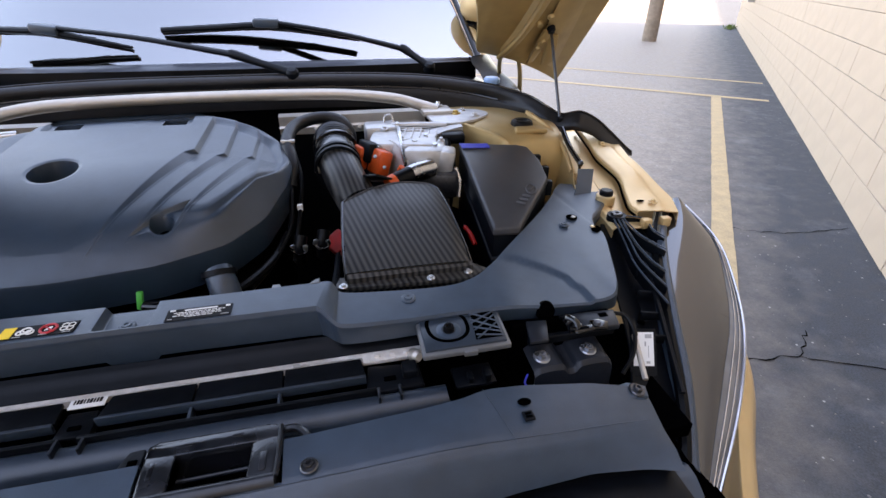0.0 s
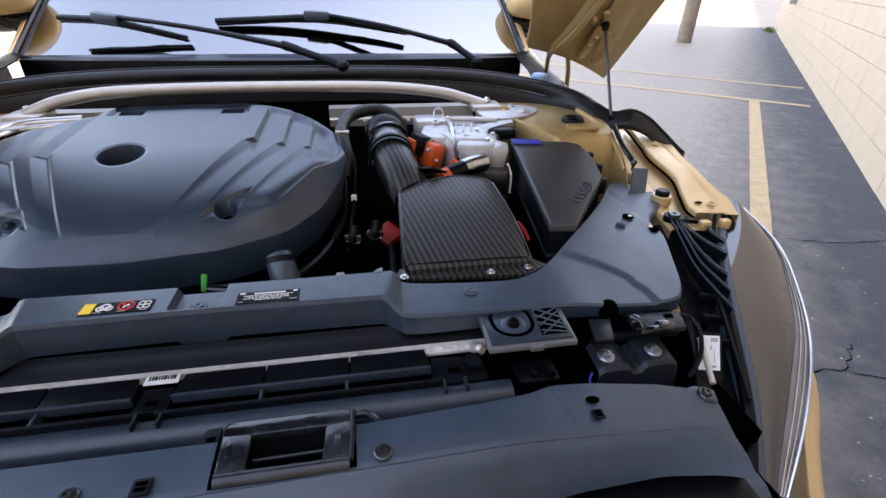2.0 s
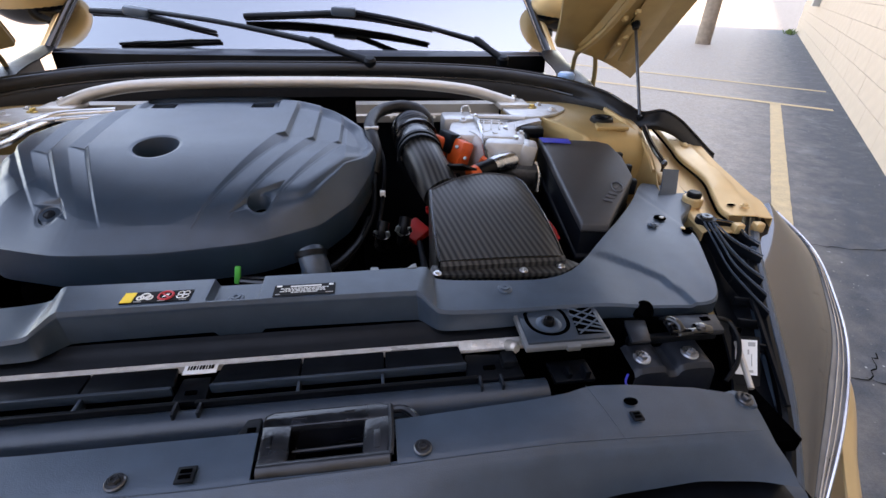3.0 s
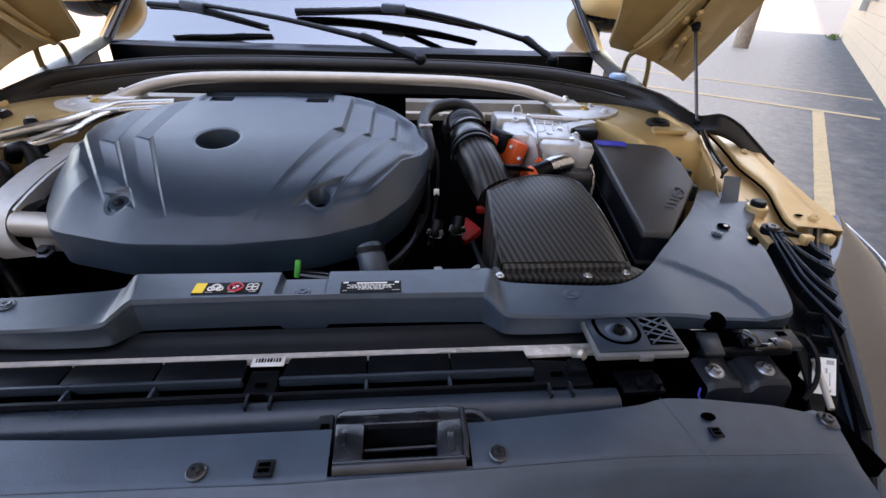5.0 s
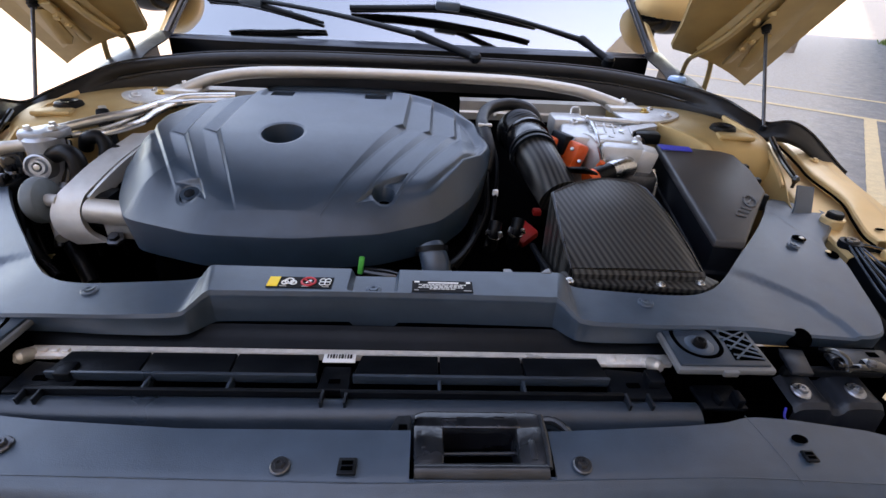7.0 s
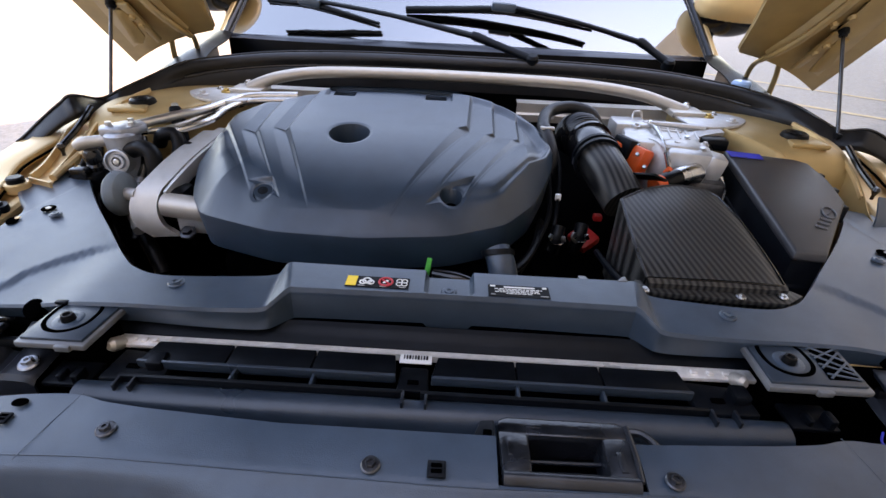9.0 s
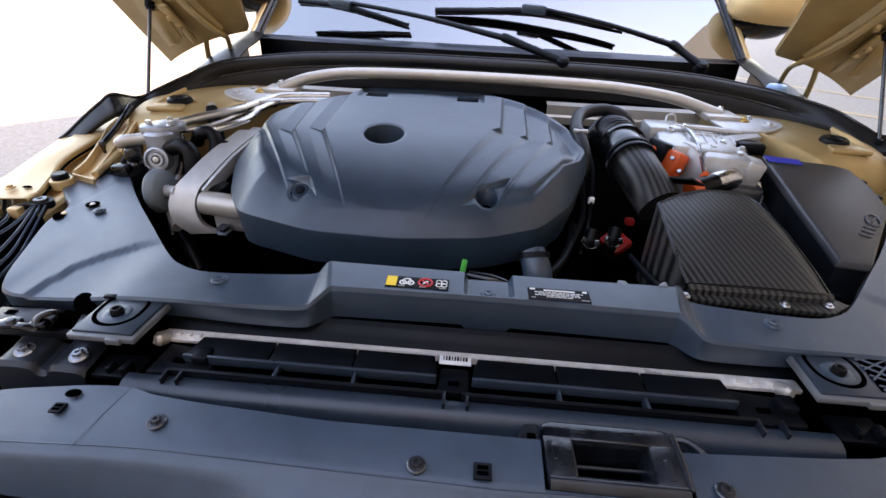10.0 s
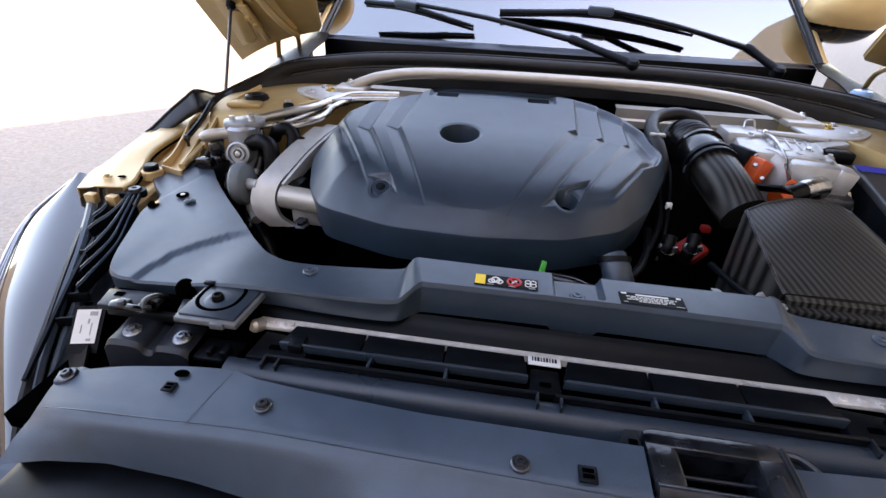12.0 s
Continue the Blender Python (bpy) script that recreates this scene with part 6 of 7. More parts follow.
part("outlet_hose", tube([(0.372, 0.838, 0.830), (0.350, 0.827, 0.826), (0.335, 0.820, 0.820)], 0.0165, n=4, segs=18), RUBBER, inv)
part("hose_ring", tube([(0.342, 0.823, 0.823), (0.328, 0.817, 0.818)], 0.0175, n=2, segs=18), ORANGE, inv, "orange hose ring")
part("connector", box((0.322, 0.905, 0.835), (0.030, 0.040, 0.050), 0.006, m=pose(0, 0, 0, 0, 20, 25)), ORANGE, inv, "orange high voltage connector")
part("connector", box((0.285, 0.935, 0.838), (0.022, 0.035, 0.045), 0.006, m=pose(0, 0, 0, 0, 15, 25)), ORANGE, inv, "orange high voltage connector")
part("connector_cap", box((0.302, 0.930, 0.850), (0.026, 0.045, 0.040), 0.005, m=pose(0, 0, 0, 0, 15, 25)), DARK, inv)
for p in ((0.312, 0.886, 0.853), (0.328, 0.880, 0.832), (0.320, 0.915, 0.862)):
    part("screw", lathe([(0, 0.003), (0.003, 0.003), (0.004, 0.0)], aim(p, (-0.5, -0.7, 0.6)), 10), STEEL, inv)
part("sensor", tube([(0.352, 0.842, 0.836), (0.356, 0.838, 0.846)], 0.006, n=1, segs=10), ORANGE, inv)

for k in range(5):
    bm = box((0.385 + 0.016 * k, 0.985 - 0.004 * k, 0.8665), (0.003, 0.080 - 0.006 * k, 0.008), 0.001, m=pose(0, 0, 0, 0, 0, -14))
    part("top_fin", bm, ALU, inv)
for k in range(5):
    part("band_screw", lathe([(0, 0.004), (0.0035, 0.004), (0.005, 0.0)], aim((0.374 - 0.0012 * k, 1.02 - 0.034 * k, 0.877 - 0.0035 * k * k * 0.6), (0, -0.2, 1)), 10), STEEL, inv)
part("lower_body", box((0.43, 0.875, 0.795), (0.085, 0.05, 0.05), 0.008, m=pose(0, 0, 0, 0, 0, -14)), OXIDE, inv)
part("drain_tube", tube([(0.47, 0.88, 0.82), (0.475, 0.865, 0.80), (0.47, 0.85, 0.77)], 0.005, n=4, segs=8), STEEL, inv)

# ---- intake hose ----
ih = thing("intake_hose", "ribbed black rubber intake hose with clamps", "intake hose")
part("bellows", tube([(0.240, 1.068, 0.828), (0.238, 1.03, 0.844), (0.238, 0.99, 0.848), (0.239, 0.955, 0.846)], 0.0385, n=32, segs=28, ribs=9, depth=0.0055), HOSE, ih)
part("sleeve", tube([(0.239, 0.958, 0.846), (0.240, 0.92, 0.844), (0.243, 0.88, 0.842)], [0.041, 0.042, 0.039], n=6, segs=28), GLOSSY, ih)
part("tube", tube([(0.243, 0.885, 0.842), (0.254, 0.83, 0.826), (0.271, 0.782, 0.803)], [0.038, 0.037, 0.036], n=14, segs=28), CARBON, ih)
for y, z in ((0.893, 0.843), (0.875, 0.841), (0.955, 0.848)):
    part("clamp", lathe([(0.038, -0.004), (0.0435, -0.004), (0.0435, 0.004), (0.038, 0.004)], aim((0.241, y, z), (0.05, -1, -0.1)), 32), GLOSSY if y > 0.9 else DARK, ih)
part("clamp_screw", lathe([(0, 0.007), (0.004, 0.007), (0.006, 0.003), (0.006, -0.006), (0, -0.006)], Matrix.Translation((0.203, 0.882, 0.836)), 12), STEEL, ih)
part("clip_plate", prism([(-0.018, -0.03), (0.018, -0.03), (0.014, 0.03), (-0.014, 0.03)], 0, 0.004, 0.001, m=Matrix.Translation((0.300, 0.80, 0.842)) @ pose(0, 0, 0, -18, 25, 25)), DARK, ih)

# ---- hoses and wires between cover and airbox ----
bh = thing("breather_hose", "thick black rubber breather hose looped behind the cover", "hose")
part("hose", tube([(0.150, 0.86, 0.815), (0.158, 0.885, 0.842), (0.152, 0.925, 0.868), (0.150, 0.965, 0.878), (0.168, 1.02, 0.888), (0.215, 1.05, 0.892), (0.255, 1.045, 0.884), (0.272, 1.03, 0.862), (0.272, 1.03, 0.83)], 0.0125, n=8, segs=14), EPDM, bh)
part("clip", box((0.152, 0.928, 0.880), (0.026, 0.010, 0.005), 0.001), SILVER, bh)
wr = thing("wiring_loom", "thin black wires with a pale clip beside the engine", "wiring")
part("wire", tube([(0.160, 0.92, 0.865), (0.172, 0.87, 0.83), (0.167, 0.815, 0.79), (0.158, 0.77, 0.755), (0.150, 0.75, 0.72)], 0.0035, n=6, segs=8), RUBBER, wr)
part("wire", tube([(0.155, 0.90, 0.84), (0.152, 0.83, 0.80), (0.148, 0.78, 0.77), (0.12, 0.72, 0.74), (0.09, 0.66, 0.73)], 0.0045, n=6, segs=8), RUBBER, wr)
part("wire", tube([(0.14, 0.80, 0.75), (0.12, 0.72, 0.745), (0.085, 0.65, 0.745), (0.04, 0.62, 0.74)], 0.006, n=6, segs=8), RUBBER, wr)
part("clip", box((0.1665, 0.814, 0.792), (0.010, 0.008, 0.012), 0.002), WHITE, wr)
for x, y, z in ((0.161, 0.752, 0.742), (0.200, 0.757, 0.746)):
    cl = thing("spring_clamp", "zinc spring clamp on a small black hose", "clamp", "spring clamps")
    part("band", lathe([(0.012, -0.003), (0.0135, -0.003), (0.0135, 0.003), (0.012, 0.003)], aim((x, y, z), (0.1, -0.5, 0.9)), 20), STEEL, cl)
    part("ear", box((x - 0.010, y - 0.006, z + 0.006), (0.012, 0.003, 0.010), 0.001, m=pose(0, 0, 0, 0, 20, 30)), STEEL, cl)
    part("ear", box((x + 0.009, y - 0.008, z + 0.005), (0.010, 0.003, 0.010), 0.001, m=pose(0, 0, 0, 0, -20, -30)), STEEL, cl)
    part("hose", tube([(x - 0.002, y + 0.01, z - 0.03), (x, y, z), (x + 0.004, y + 0.012, z + 0.018)], 0.011, n=4, segs=14), RUBBER, cl)
nk = thing("coolant_neck", "dark grey plastic hose neck below the cover", "hose neck")
part("neck", tube([(0.052, 0.655, 0.772), (0.060, 0.635, 0.755), (0.068, 0.615, 0.715)], [0.020, 0.021, 0.023], n=5, segs=20), PLASTIC, nk)
part("collar", lathe([(0.020, -0.004), (0.0245, -0.004), (0.0245, 0.004), (0.020, 0.004)], aim((0.054, 0.651, 0.769), (-0.1, 0.6, 0.8)), 24), DARK, nk)
gp = thing("dipstick_plug", "black plug with a green tab", "plug")
part("tab", box((-0.047, 0.622, 0.757), (0.008, 0.008, 0.026), 0.002, m=pose(0, 0, 0, -15, 8, 0)), GREEN, gp, "green plastic tab")
part("plug", tube([(-0.040, 0.612, 0.752), (-0.005, 0.604, 0.750), (0.03, 0.598, 0.745)], [0.008, 0.011, 0.006], n=4, segs=12), GLOSSY, gp)
rd = thing("battery_terminal_cover", "red plastic terminal cover deep in the bay", "terminal cover")
part("cover", box((0.226, 0.815, 0.712), (0.042, 0.045, 0.02), 0.006, m=pose(0, 0, 0, 15, -25, 30)), RED, rd)
part("cap", box((0.258, 0.86, 0.735), (0.016, 0.016, 0.012), 0.003), RED, rd)
rs = thing("airbox_stay", "black plastic stay beside the air box", "stay")
part("stay", tube([(0.225, 0.73, 0.735), (0.222, 0.65, 0.752), (0.218, 0.57, 0.775)], 0.005, n=3, segs=8), DARK, rs)
part("red_wire", tube([(0.447, 0.72, 0.77), (0.452, 0.70, 0.765), (0.455, 0.68, 0.755)], 0.004, n=4, segs=8), RED, rs)
for p in ((0.231, 0.549, 0.788), (0.350, 0.545, 0.788), (0.405, 0.550, 0.788)):
    bolt("airbox_screw", p, (0, 0, 1), 0.006, "small zinc screw on the air box flange", STEEL, True, "screw", "airbox screws")
tabs = thing("shroud_tab", "pale grey tabs behind the shroud", "tab")
part("tab", prism([(0.142, 0.536), (0.155, 0.536), (0.152, 0.546), (0.143, 0.546)], 0.795, 0.806, 0.001), TRAY, tabs)
part("tab", prism([(0.188, 0.537), (0.202, 0.537), (0.202, 0.549), (0.196, 0.546)], 0.795, 0.807, 0.001), TRAY, tabs)

# ---- fuse box details ----
part("blue_print", prism([(0.489, 0.902), (0.546, 0.896), (0.546, 0.914), (0.487, 0.922)], 0, 0.0008, 0, m=Matrix.Translation((0, 0, 0.8565 - 0.0)) @ Matrix(((1, 0, 0, 0), (0, 1, 0, 0), (0, 0.195, 1, -0.195 * 0.92), (0, 0, 0, 1)))), BLUE, fuse, "blue printed strip")
SH = Matrix(((1, 0, 0, 0), (0, 1, 0, 0), (0, 0.195, 1, 0.8008 - 0.195 * 0.64), (0, 0, 0, 1)))
BADGE = mat("grey_badge", (0.05, 0.05, 0.055), 0.35, vary=0.2, scale=80)
bm = tube([(0.577 + 0.010 * math.cos(a) + 0.004 * math.sin(a), 0.744 + 0.015 * math.sin(a), 0.0005) for a in (2 * math.pi * k / 24 for k in range(25))], 0.0014, n=1, segs=6, cap=False)
bm.transform(SH)
part("badge_ring", bm, BADGE, fuse)
bm = tube([(0.571, 0.738, 0.0005), (0.584, 0.751, 0.0005)], 0.0012, n=1, segs=6)
bm.transform(SH)
part("badge_ring_bar", bm, BADGE, fuse)
for k in range(3):
    x, y = 0.560 - 0.009 * k, 0.723 - 0.0095 * k
    bm = None
    for a, b in (((-0.006, 0.004), (0.006, -0.003)), ((-0.004, 0.007), (-0.006, 0.004)), ((0.008, 0.0), (0.006, -0.003)), ((-0.004, 0.007), (0.008, 0.0))):
        bm = tube([(x + a[0], y + a[1], 0.0004), (x + b[0], y + b[1], 0.0004)], 0.0011, n=1, segs=6, bm=bm)
    bm.transform(SH)
    part("badge_mark", bm, BADGE, fuse)
for x, y in ((0.637, 0.880), (0.636, 0.835), (0.622, 0.785)):
    part("side_clip", box((x + 0.006, y, fb_z(y) - 0.025), (0.016, 0.014, 0.03), 0.003), DARK, fuse)
fc = thing("loom_connector", "black connector and thick cable beside the fuse box", "connector")
part("connector", box((0.487, 0.975, 0.855), (0.05, 0.035, 0.022), 0.005, m=pose(0, 0, 0, 0, 0, -10)), DARK, fc)
part("cable", tube([(0.470, 0.965, 0.85), (0.466, 0.935, 0.84), (0.466, 0.90, 0.815), (0.455, 0.87, 0.78), (0.445, 0.85, 0.74)], 0.010, n=6, segs=12), RUBBER, fc)

# ---- left of the engine: mount, pump, pipes ----
SATIN = mat("satin_aluminium", (0.55, 0.54, 0.52), 0.5, metal=0.75, vary=0.12, scale=50, bump=0.3, bscale=700)
em = thing("engine_mount", "cast aluminium engine mount arm", "engine mount")
arm = [(-0.474, 0.915, 0.846), (-0.486, 0.86, 0.836), (-0.494, 0.81, 0.826), (-0.502, 0.765, 0.812), (-0.514, 0.738, 0.795), (-0.518, 0.722, 0.770), (-0.508, 0.714, 0.745), (-0.486, 0.714, 0.727)]
top = [[Vector(p) + Vector((0.020, 0.004, 0)) * q for q in (-1, -0.86, 0, 0.86, 1)] for p in arm]
part("arm", loft(top, nu=6, nv=2, thick=0.015), SATIN, em)
part("rear_pad", box((-0.45, 0.925, 0.832), (0.07, 0.05, 0.02), 0.004), SATIN, em)
part("boss", tube([(-0.49, 0.742, 0.772), (-0.44, 0.738, 0.770), (-0.39, 0.735, 0.768)], 0.020, n=3, segs=18, flat=1.0), SILVER, em)
part("boss_web", prism([(-0.475, 0.735), (-0.40, 0.730), (-0.40, 0.745), (-0.475, 0.75)], 0.725, 0.768, 0.003), ALU, em)
part("rubber", box((-0.480, 0.768, 0.765), (0.044, 0.045, 0.062), 0.012), RUBBER, em)
part("flange", loft([[Vector(p) + Vector((0.023, 0.006, 0)) + Vector((0.0, 0.0, -d)) for d in (0.0, 0.012, 0.024)] for p in arm[:5]], nu=6, nv=2, thick=0.006), SATIN, em)
part("mount_bolt", lathe([(0, 0.012), (0.008, 0.012), (0.009, 0.006), (0.014, 0.005), (0.014, 0)], aim((-0.452, 0.722, 0.730), (0, -0.4, 1)), 6), OXIDE, em)
pd = thing("mount_disc", "grey rubber-edged disc beside the engine mount", "disc")
part("disc", lathe([(0, 0.016), (0.010, 0.016), (0.012, 0.010), (0.030, 0.010), (0.038, 0.006), (0.041, 0.0), (0.041, -0.008), (0.036, -0.014), (0, -0.014)], aim((-0.562, 0.748, 0.785), (0.985, 0.06, 0.08)) @ Matrix.Diagonal((0.9, 0.9, 1, 1)), 36), mat("grey_rubber", (0.12, 0.145, 0.16), 0.5, vary=0.15, scale=60), pd)
part("spindle", tube([(-0.56, 0.745, 0.787), (-0.53, 0.738, 0.789)], 0.010, n=1, segs=12), ALU, pd)
VALVE = mat("grey_cast_alloy", (0.36, 0.38, 0.41), 0.36, metal=0.7, vary=0.18, scale=70, bump=0.4, bscale=420)
pv = thing("coolant_valve", "grey cast alloy coolant valve with bolted cap and hose ports", "valve")
part("body", lathe([(0, 0.045), (0.024, 0.045), (0.028, 0.040), (0.027, 0.0), (0.030, -0.012), (0.030, -0.05), (0, -0.05)], Matrix.Translation((-0.605, 0.845, 0.815)) @ Matrix.Diagonal((1, 1.1, 1, 1)), 28), VALVE, pv)
part("cap", prism([(-0.640, 0.842), (-0.628, 0.822), (-0.590, 0.826), (-0.572, 0.846), (-0.572, 0.872), (-0.590, 0.884), (-0.618, 0.880)], 0.853, 0.868, 0.004), VALVE, pv)
for p in ((-0.622, 0.842, 0.868), (-0.598, 0.868, 0.868), (-0.584, 0.846, 0.868)):
    part("screw", lathe([(0, 0.007), (0.005, 0.007), (0.006, 0.001), (0.008, 0.0)], Matrix.Translation(p), 6), STEEL, pv)
part("port", tube([(-0.618, 0.836, 0.846), (-0.640, 0.828, 0.844), (-0.660, 0.820, 0.842), (-0.672, 0.818, 0.836)], [0.011, 0.010, 0.0105, 0.009], n=4, segs=16), SILVER, pv)
part("round_port", lathe([(0, 0.004), (0.007, 0.004), (0.008, 0.010), (0.012, 0.010), (0.013, 0.004), (0.017, 0.004), (0.018, 0.010), (0.021, 0.009), (0.022, -0.012)], aim((-0.600, 0.812, 0.815), (0.12, -1, 0.28)), 28), VALVE, pv)
part("port_plug", lathe([(0, 0.012), (0.005, 0.011), (0.007, 0.004)], aim((-0.600, 0.812, 0.815), (0.12, -1, 0.28)), 16), STEEL, pv)
part("flange_ear", prism([(-0.638, 0.812), (-0.622, 0.806), (-0.618, 0.83), (-0.634, 0.836)], 0.80, 0.812, 0.003), VALVE, pv)
part("neck", tube([(-0.612, 0.83, 0.79), (-0.615, 0.81, 0.765), (-0.618, 0.79, 0.735)], [0.020, 0.019, 0.021], n=4, segs=18), VALVE, pv)
part("sensor", lathe([(0, 0.020), (0.010, 0.020), (0.013, 0.016), (0.014, 0.004), (0.012, -0.004), (0.015, -0.008), (0.015, -0.018)], Matrix.Translation((-0.642, 0.808, 0.815)), 18), GLOSSY, pv, "black sensor cap")
part("sensor_body", lathe([(0.012, 0.0), (0.014, -0.005), (0.014, -0.035), (0, -0.035)], Matrix.Translation((-0.642, 0.808, 0.797)), 18), STEEL, pv)
part("sensor_lead", tube([(-0.655, 0.812, 0.822), (-0.664, 0.800, 0.80), (-0.656, 0.775, 0.76), (-0.648, 0.745, 0.70)], 0.0045, n=5, segs=8), RUBBER, pv)
part("bracket", box((-0.63, 0.80, 0.755), (0.03, 0.008, 0.05), 0.003), STEEL, pv)
ph = thing("coolant_hose", "fat black rubber coolant hose beside the valve", "hose", "coolant hoses")
part("hose", tube([(-0.590, 0.83, 0.828), (-0.560, 0.822, 0.838), (-0.540, 0.815, 0.830), (-0.536, 0.805, 0.800), (-0.540, 0.80, 0.76)], 0.014, n=7, segs=16), RUBBER, ph)
ph = thing("coolant_hose", "fat black rubber coolant hose beside the valve", "hose", "coolant hoses")
part("hose", tube([(-0.560, 0.875, 0.83), (-0.545, 0.865, 0.848), (-0.525, 0.868, 0.850), (-0.515, 0.860, 0.832), (-0.520, 0.845, 0.80), (-0.52, 0.84, 0.76)], 0.012, n=7, segs=16), RUBBER, ph)
PIPE = mat("polished_pipe", (0.62, 0.60, 0.57), 0.26, metal=0.9, vary=0.12, scale=60)
ac = thing("coolant_pipe", "bent bright aluminium pipes over the engine side", "pipe", "pipes")
part("pipe", tube([(-0.645, 0.880, 0.850), (-0.600, 0.888, 0.858), (-0.551, 0.931, 0.866), (-0.517, 0.969, 0.868), (-0.490, 1.030, 0.872), (-0.455, 1.062, 0.877), (-0.36, 1.075, 0.880)], 0.0085, n=7, segs=14), PIPE, ac)
part("pipe", tube([(-0.550, 0.862, 0.848), (-0.510, 0.878, 0.858), (-0.480, 0.925, 0.864), (-0.480, 0.995, 0.867), (-0.452, 1.042, 0.871), (-0.36, 1.058, 0.874)], 0.0065, n=7, segs=12), PIPE, ac)
part("pipe", tube([(-0.600, 0.872, 0.846), (-0.560, 0.895, 0.850), (-0.535, 0.93, 0.853), (-0.505, 0.99, 0.862), (-0.465, 1.032, 0.866)], 0.005, n=7, segs=12), PIPE, ac)
part("clamp", box((-0.556, 0.940, 0.862), (0.022, 0.026, 0.036), 0.006, m=pose(0, 0, 0, -30, 0, 25)), DARK, ac)
part("clamp_leg", tube([(-0.552, 0.940, 0.855), (-0.545, 0.925, 0.83), (-0.54, 0.92, 0.80)], 0.011, n=4, segs=10), DARK, ac)
part("clamp_bolt", lathe([(0, 0.008), (0.006, 0.007), (0.007, 0)], Matrix.Translation((-0.562, 0.952, 0.876)), 10), STEEL, ac)
for k, (a, b) in enumerate((((-0.60, 0.80, 0.74), (-0.53, 0.715, 0.735)), ((-0.62, 0.74, 0.70), (-0.56, 0.70, 0.66)), ((-0.55, 0.75, 0.70), (-0.50, 0.70, 0.66)))):
    lo_ = thing("lower_pipe", "dark pipe low beside the engine", "pipe", "pipes")
    part("pipe", tube([a, Vector(a).lerp(Vector(b), 0.5) + Vector((0, 0, 0.008)), b], 0.009 + 0.003 * (k > 0), n=4, segs=12), ALU if k == 0 else RUBBER, lo_)

# dark units and lines low beside the engine; near-black fillers hide the gold wall
au = thing("auxiliary_pump", "black auxiliary pump and bracket below the coolant valve", "pump")
part("motor", lathe([(0, 0.05), (0.024, 0.05), (0.028, 0.044), (0.028, -0.04), (0.022, -0.05), (0, -0.05)], aim((-0.655, 0.815, 0.755), (0.1, -0.3, 1)), 24), DARK, au)
part("bracket", box((-0.625, 0.80, 0.735), (0.05, 0.006, 0.09), 0.002), OXIDE, au)
part("plug", box((-0.655, 0.79, 0.80), (0.03, 0.024, 0.02), 0.004), GLOSSY, au)
part("plug_lead", tube([(-0.668, 0.79, 0.80), (-0.685, 0.78, 0.77), (-0.672, 0.75, 0.72), (-0.65, 0.72, 0.68)], 0.005, n=5, segs=8), RUBBER, au)
# sheet and block coloured near-black for the shade down there
bf = thing("shade_sheet", "near-black sheet added low beside the engine as painted shade", "splash shield")
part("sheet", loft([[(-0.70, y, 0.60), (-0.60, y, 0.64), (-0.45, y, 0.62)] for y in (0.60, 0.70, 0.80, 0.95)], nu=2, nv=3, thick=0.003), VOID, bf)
gb = thing("shade_filler", "near-black filler block with ribs low in the bay, shade in its colour", "gearbox")
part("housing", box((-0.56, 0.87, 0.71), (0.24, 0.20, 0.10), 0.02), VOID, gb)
for k in range(5):
    part("rib", box((-0.65 + 0.045 * k, 0.768, 0.715), (0.006, 0.02, 0.08), 0.002), DARK, gb)
for pts, r in (
    ([(-0.67, 0.86, 0.82), (-0.66, 0.83, 0.79), (-0.64, 0.78, 0.75), (-0.60, 0.73, 0.71), (-0.55, 0.70, 0.67)], 0.011),
    ([(-0.59, 0.87, 0.84), (-0.575, 0.84, 0.80), (-0.58, 0.80, 0.75), (-0.56, 0.74, 0.70)], 0.010),
    ([(-0.50, 0.87, 0.83), (-0.505, 0.84, 0.81), (-0.50, 0.81, 0.77), (-0.49, 0.78, 0.74)], 0.012),
    ([(-0.66, 0.93, 0.83), (-0.63, 0.90, 0.82), (-0.62, 0.885, 0.79), (-0.63, 0.86, 0.76)], 0.010),
):
    hz = thing("coolant_hose", "black rubber hose running down low beside the engine", "hose", "coolant hoses")
    hb = part("hose", tube(pts, r, n=7, segs=12), HOSE, hz)
    part("clip_band", tube([Vector(pts[1]).lerp(Vector(pts[2]), 0.4), Vector(pts[1]).lerp(Vector(pts[2]), 0.55)], r + 0.0015, n=1, segs=14), OXIDE, hb)

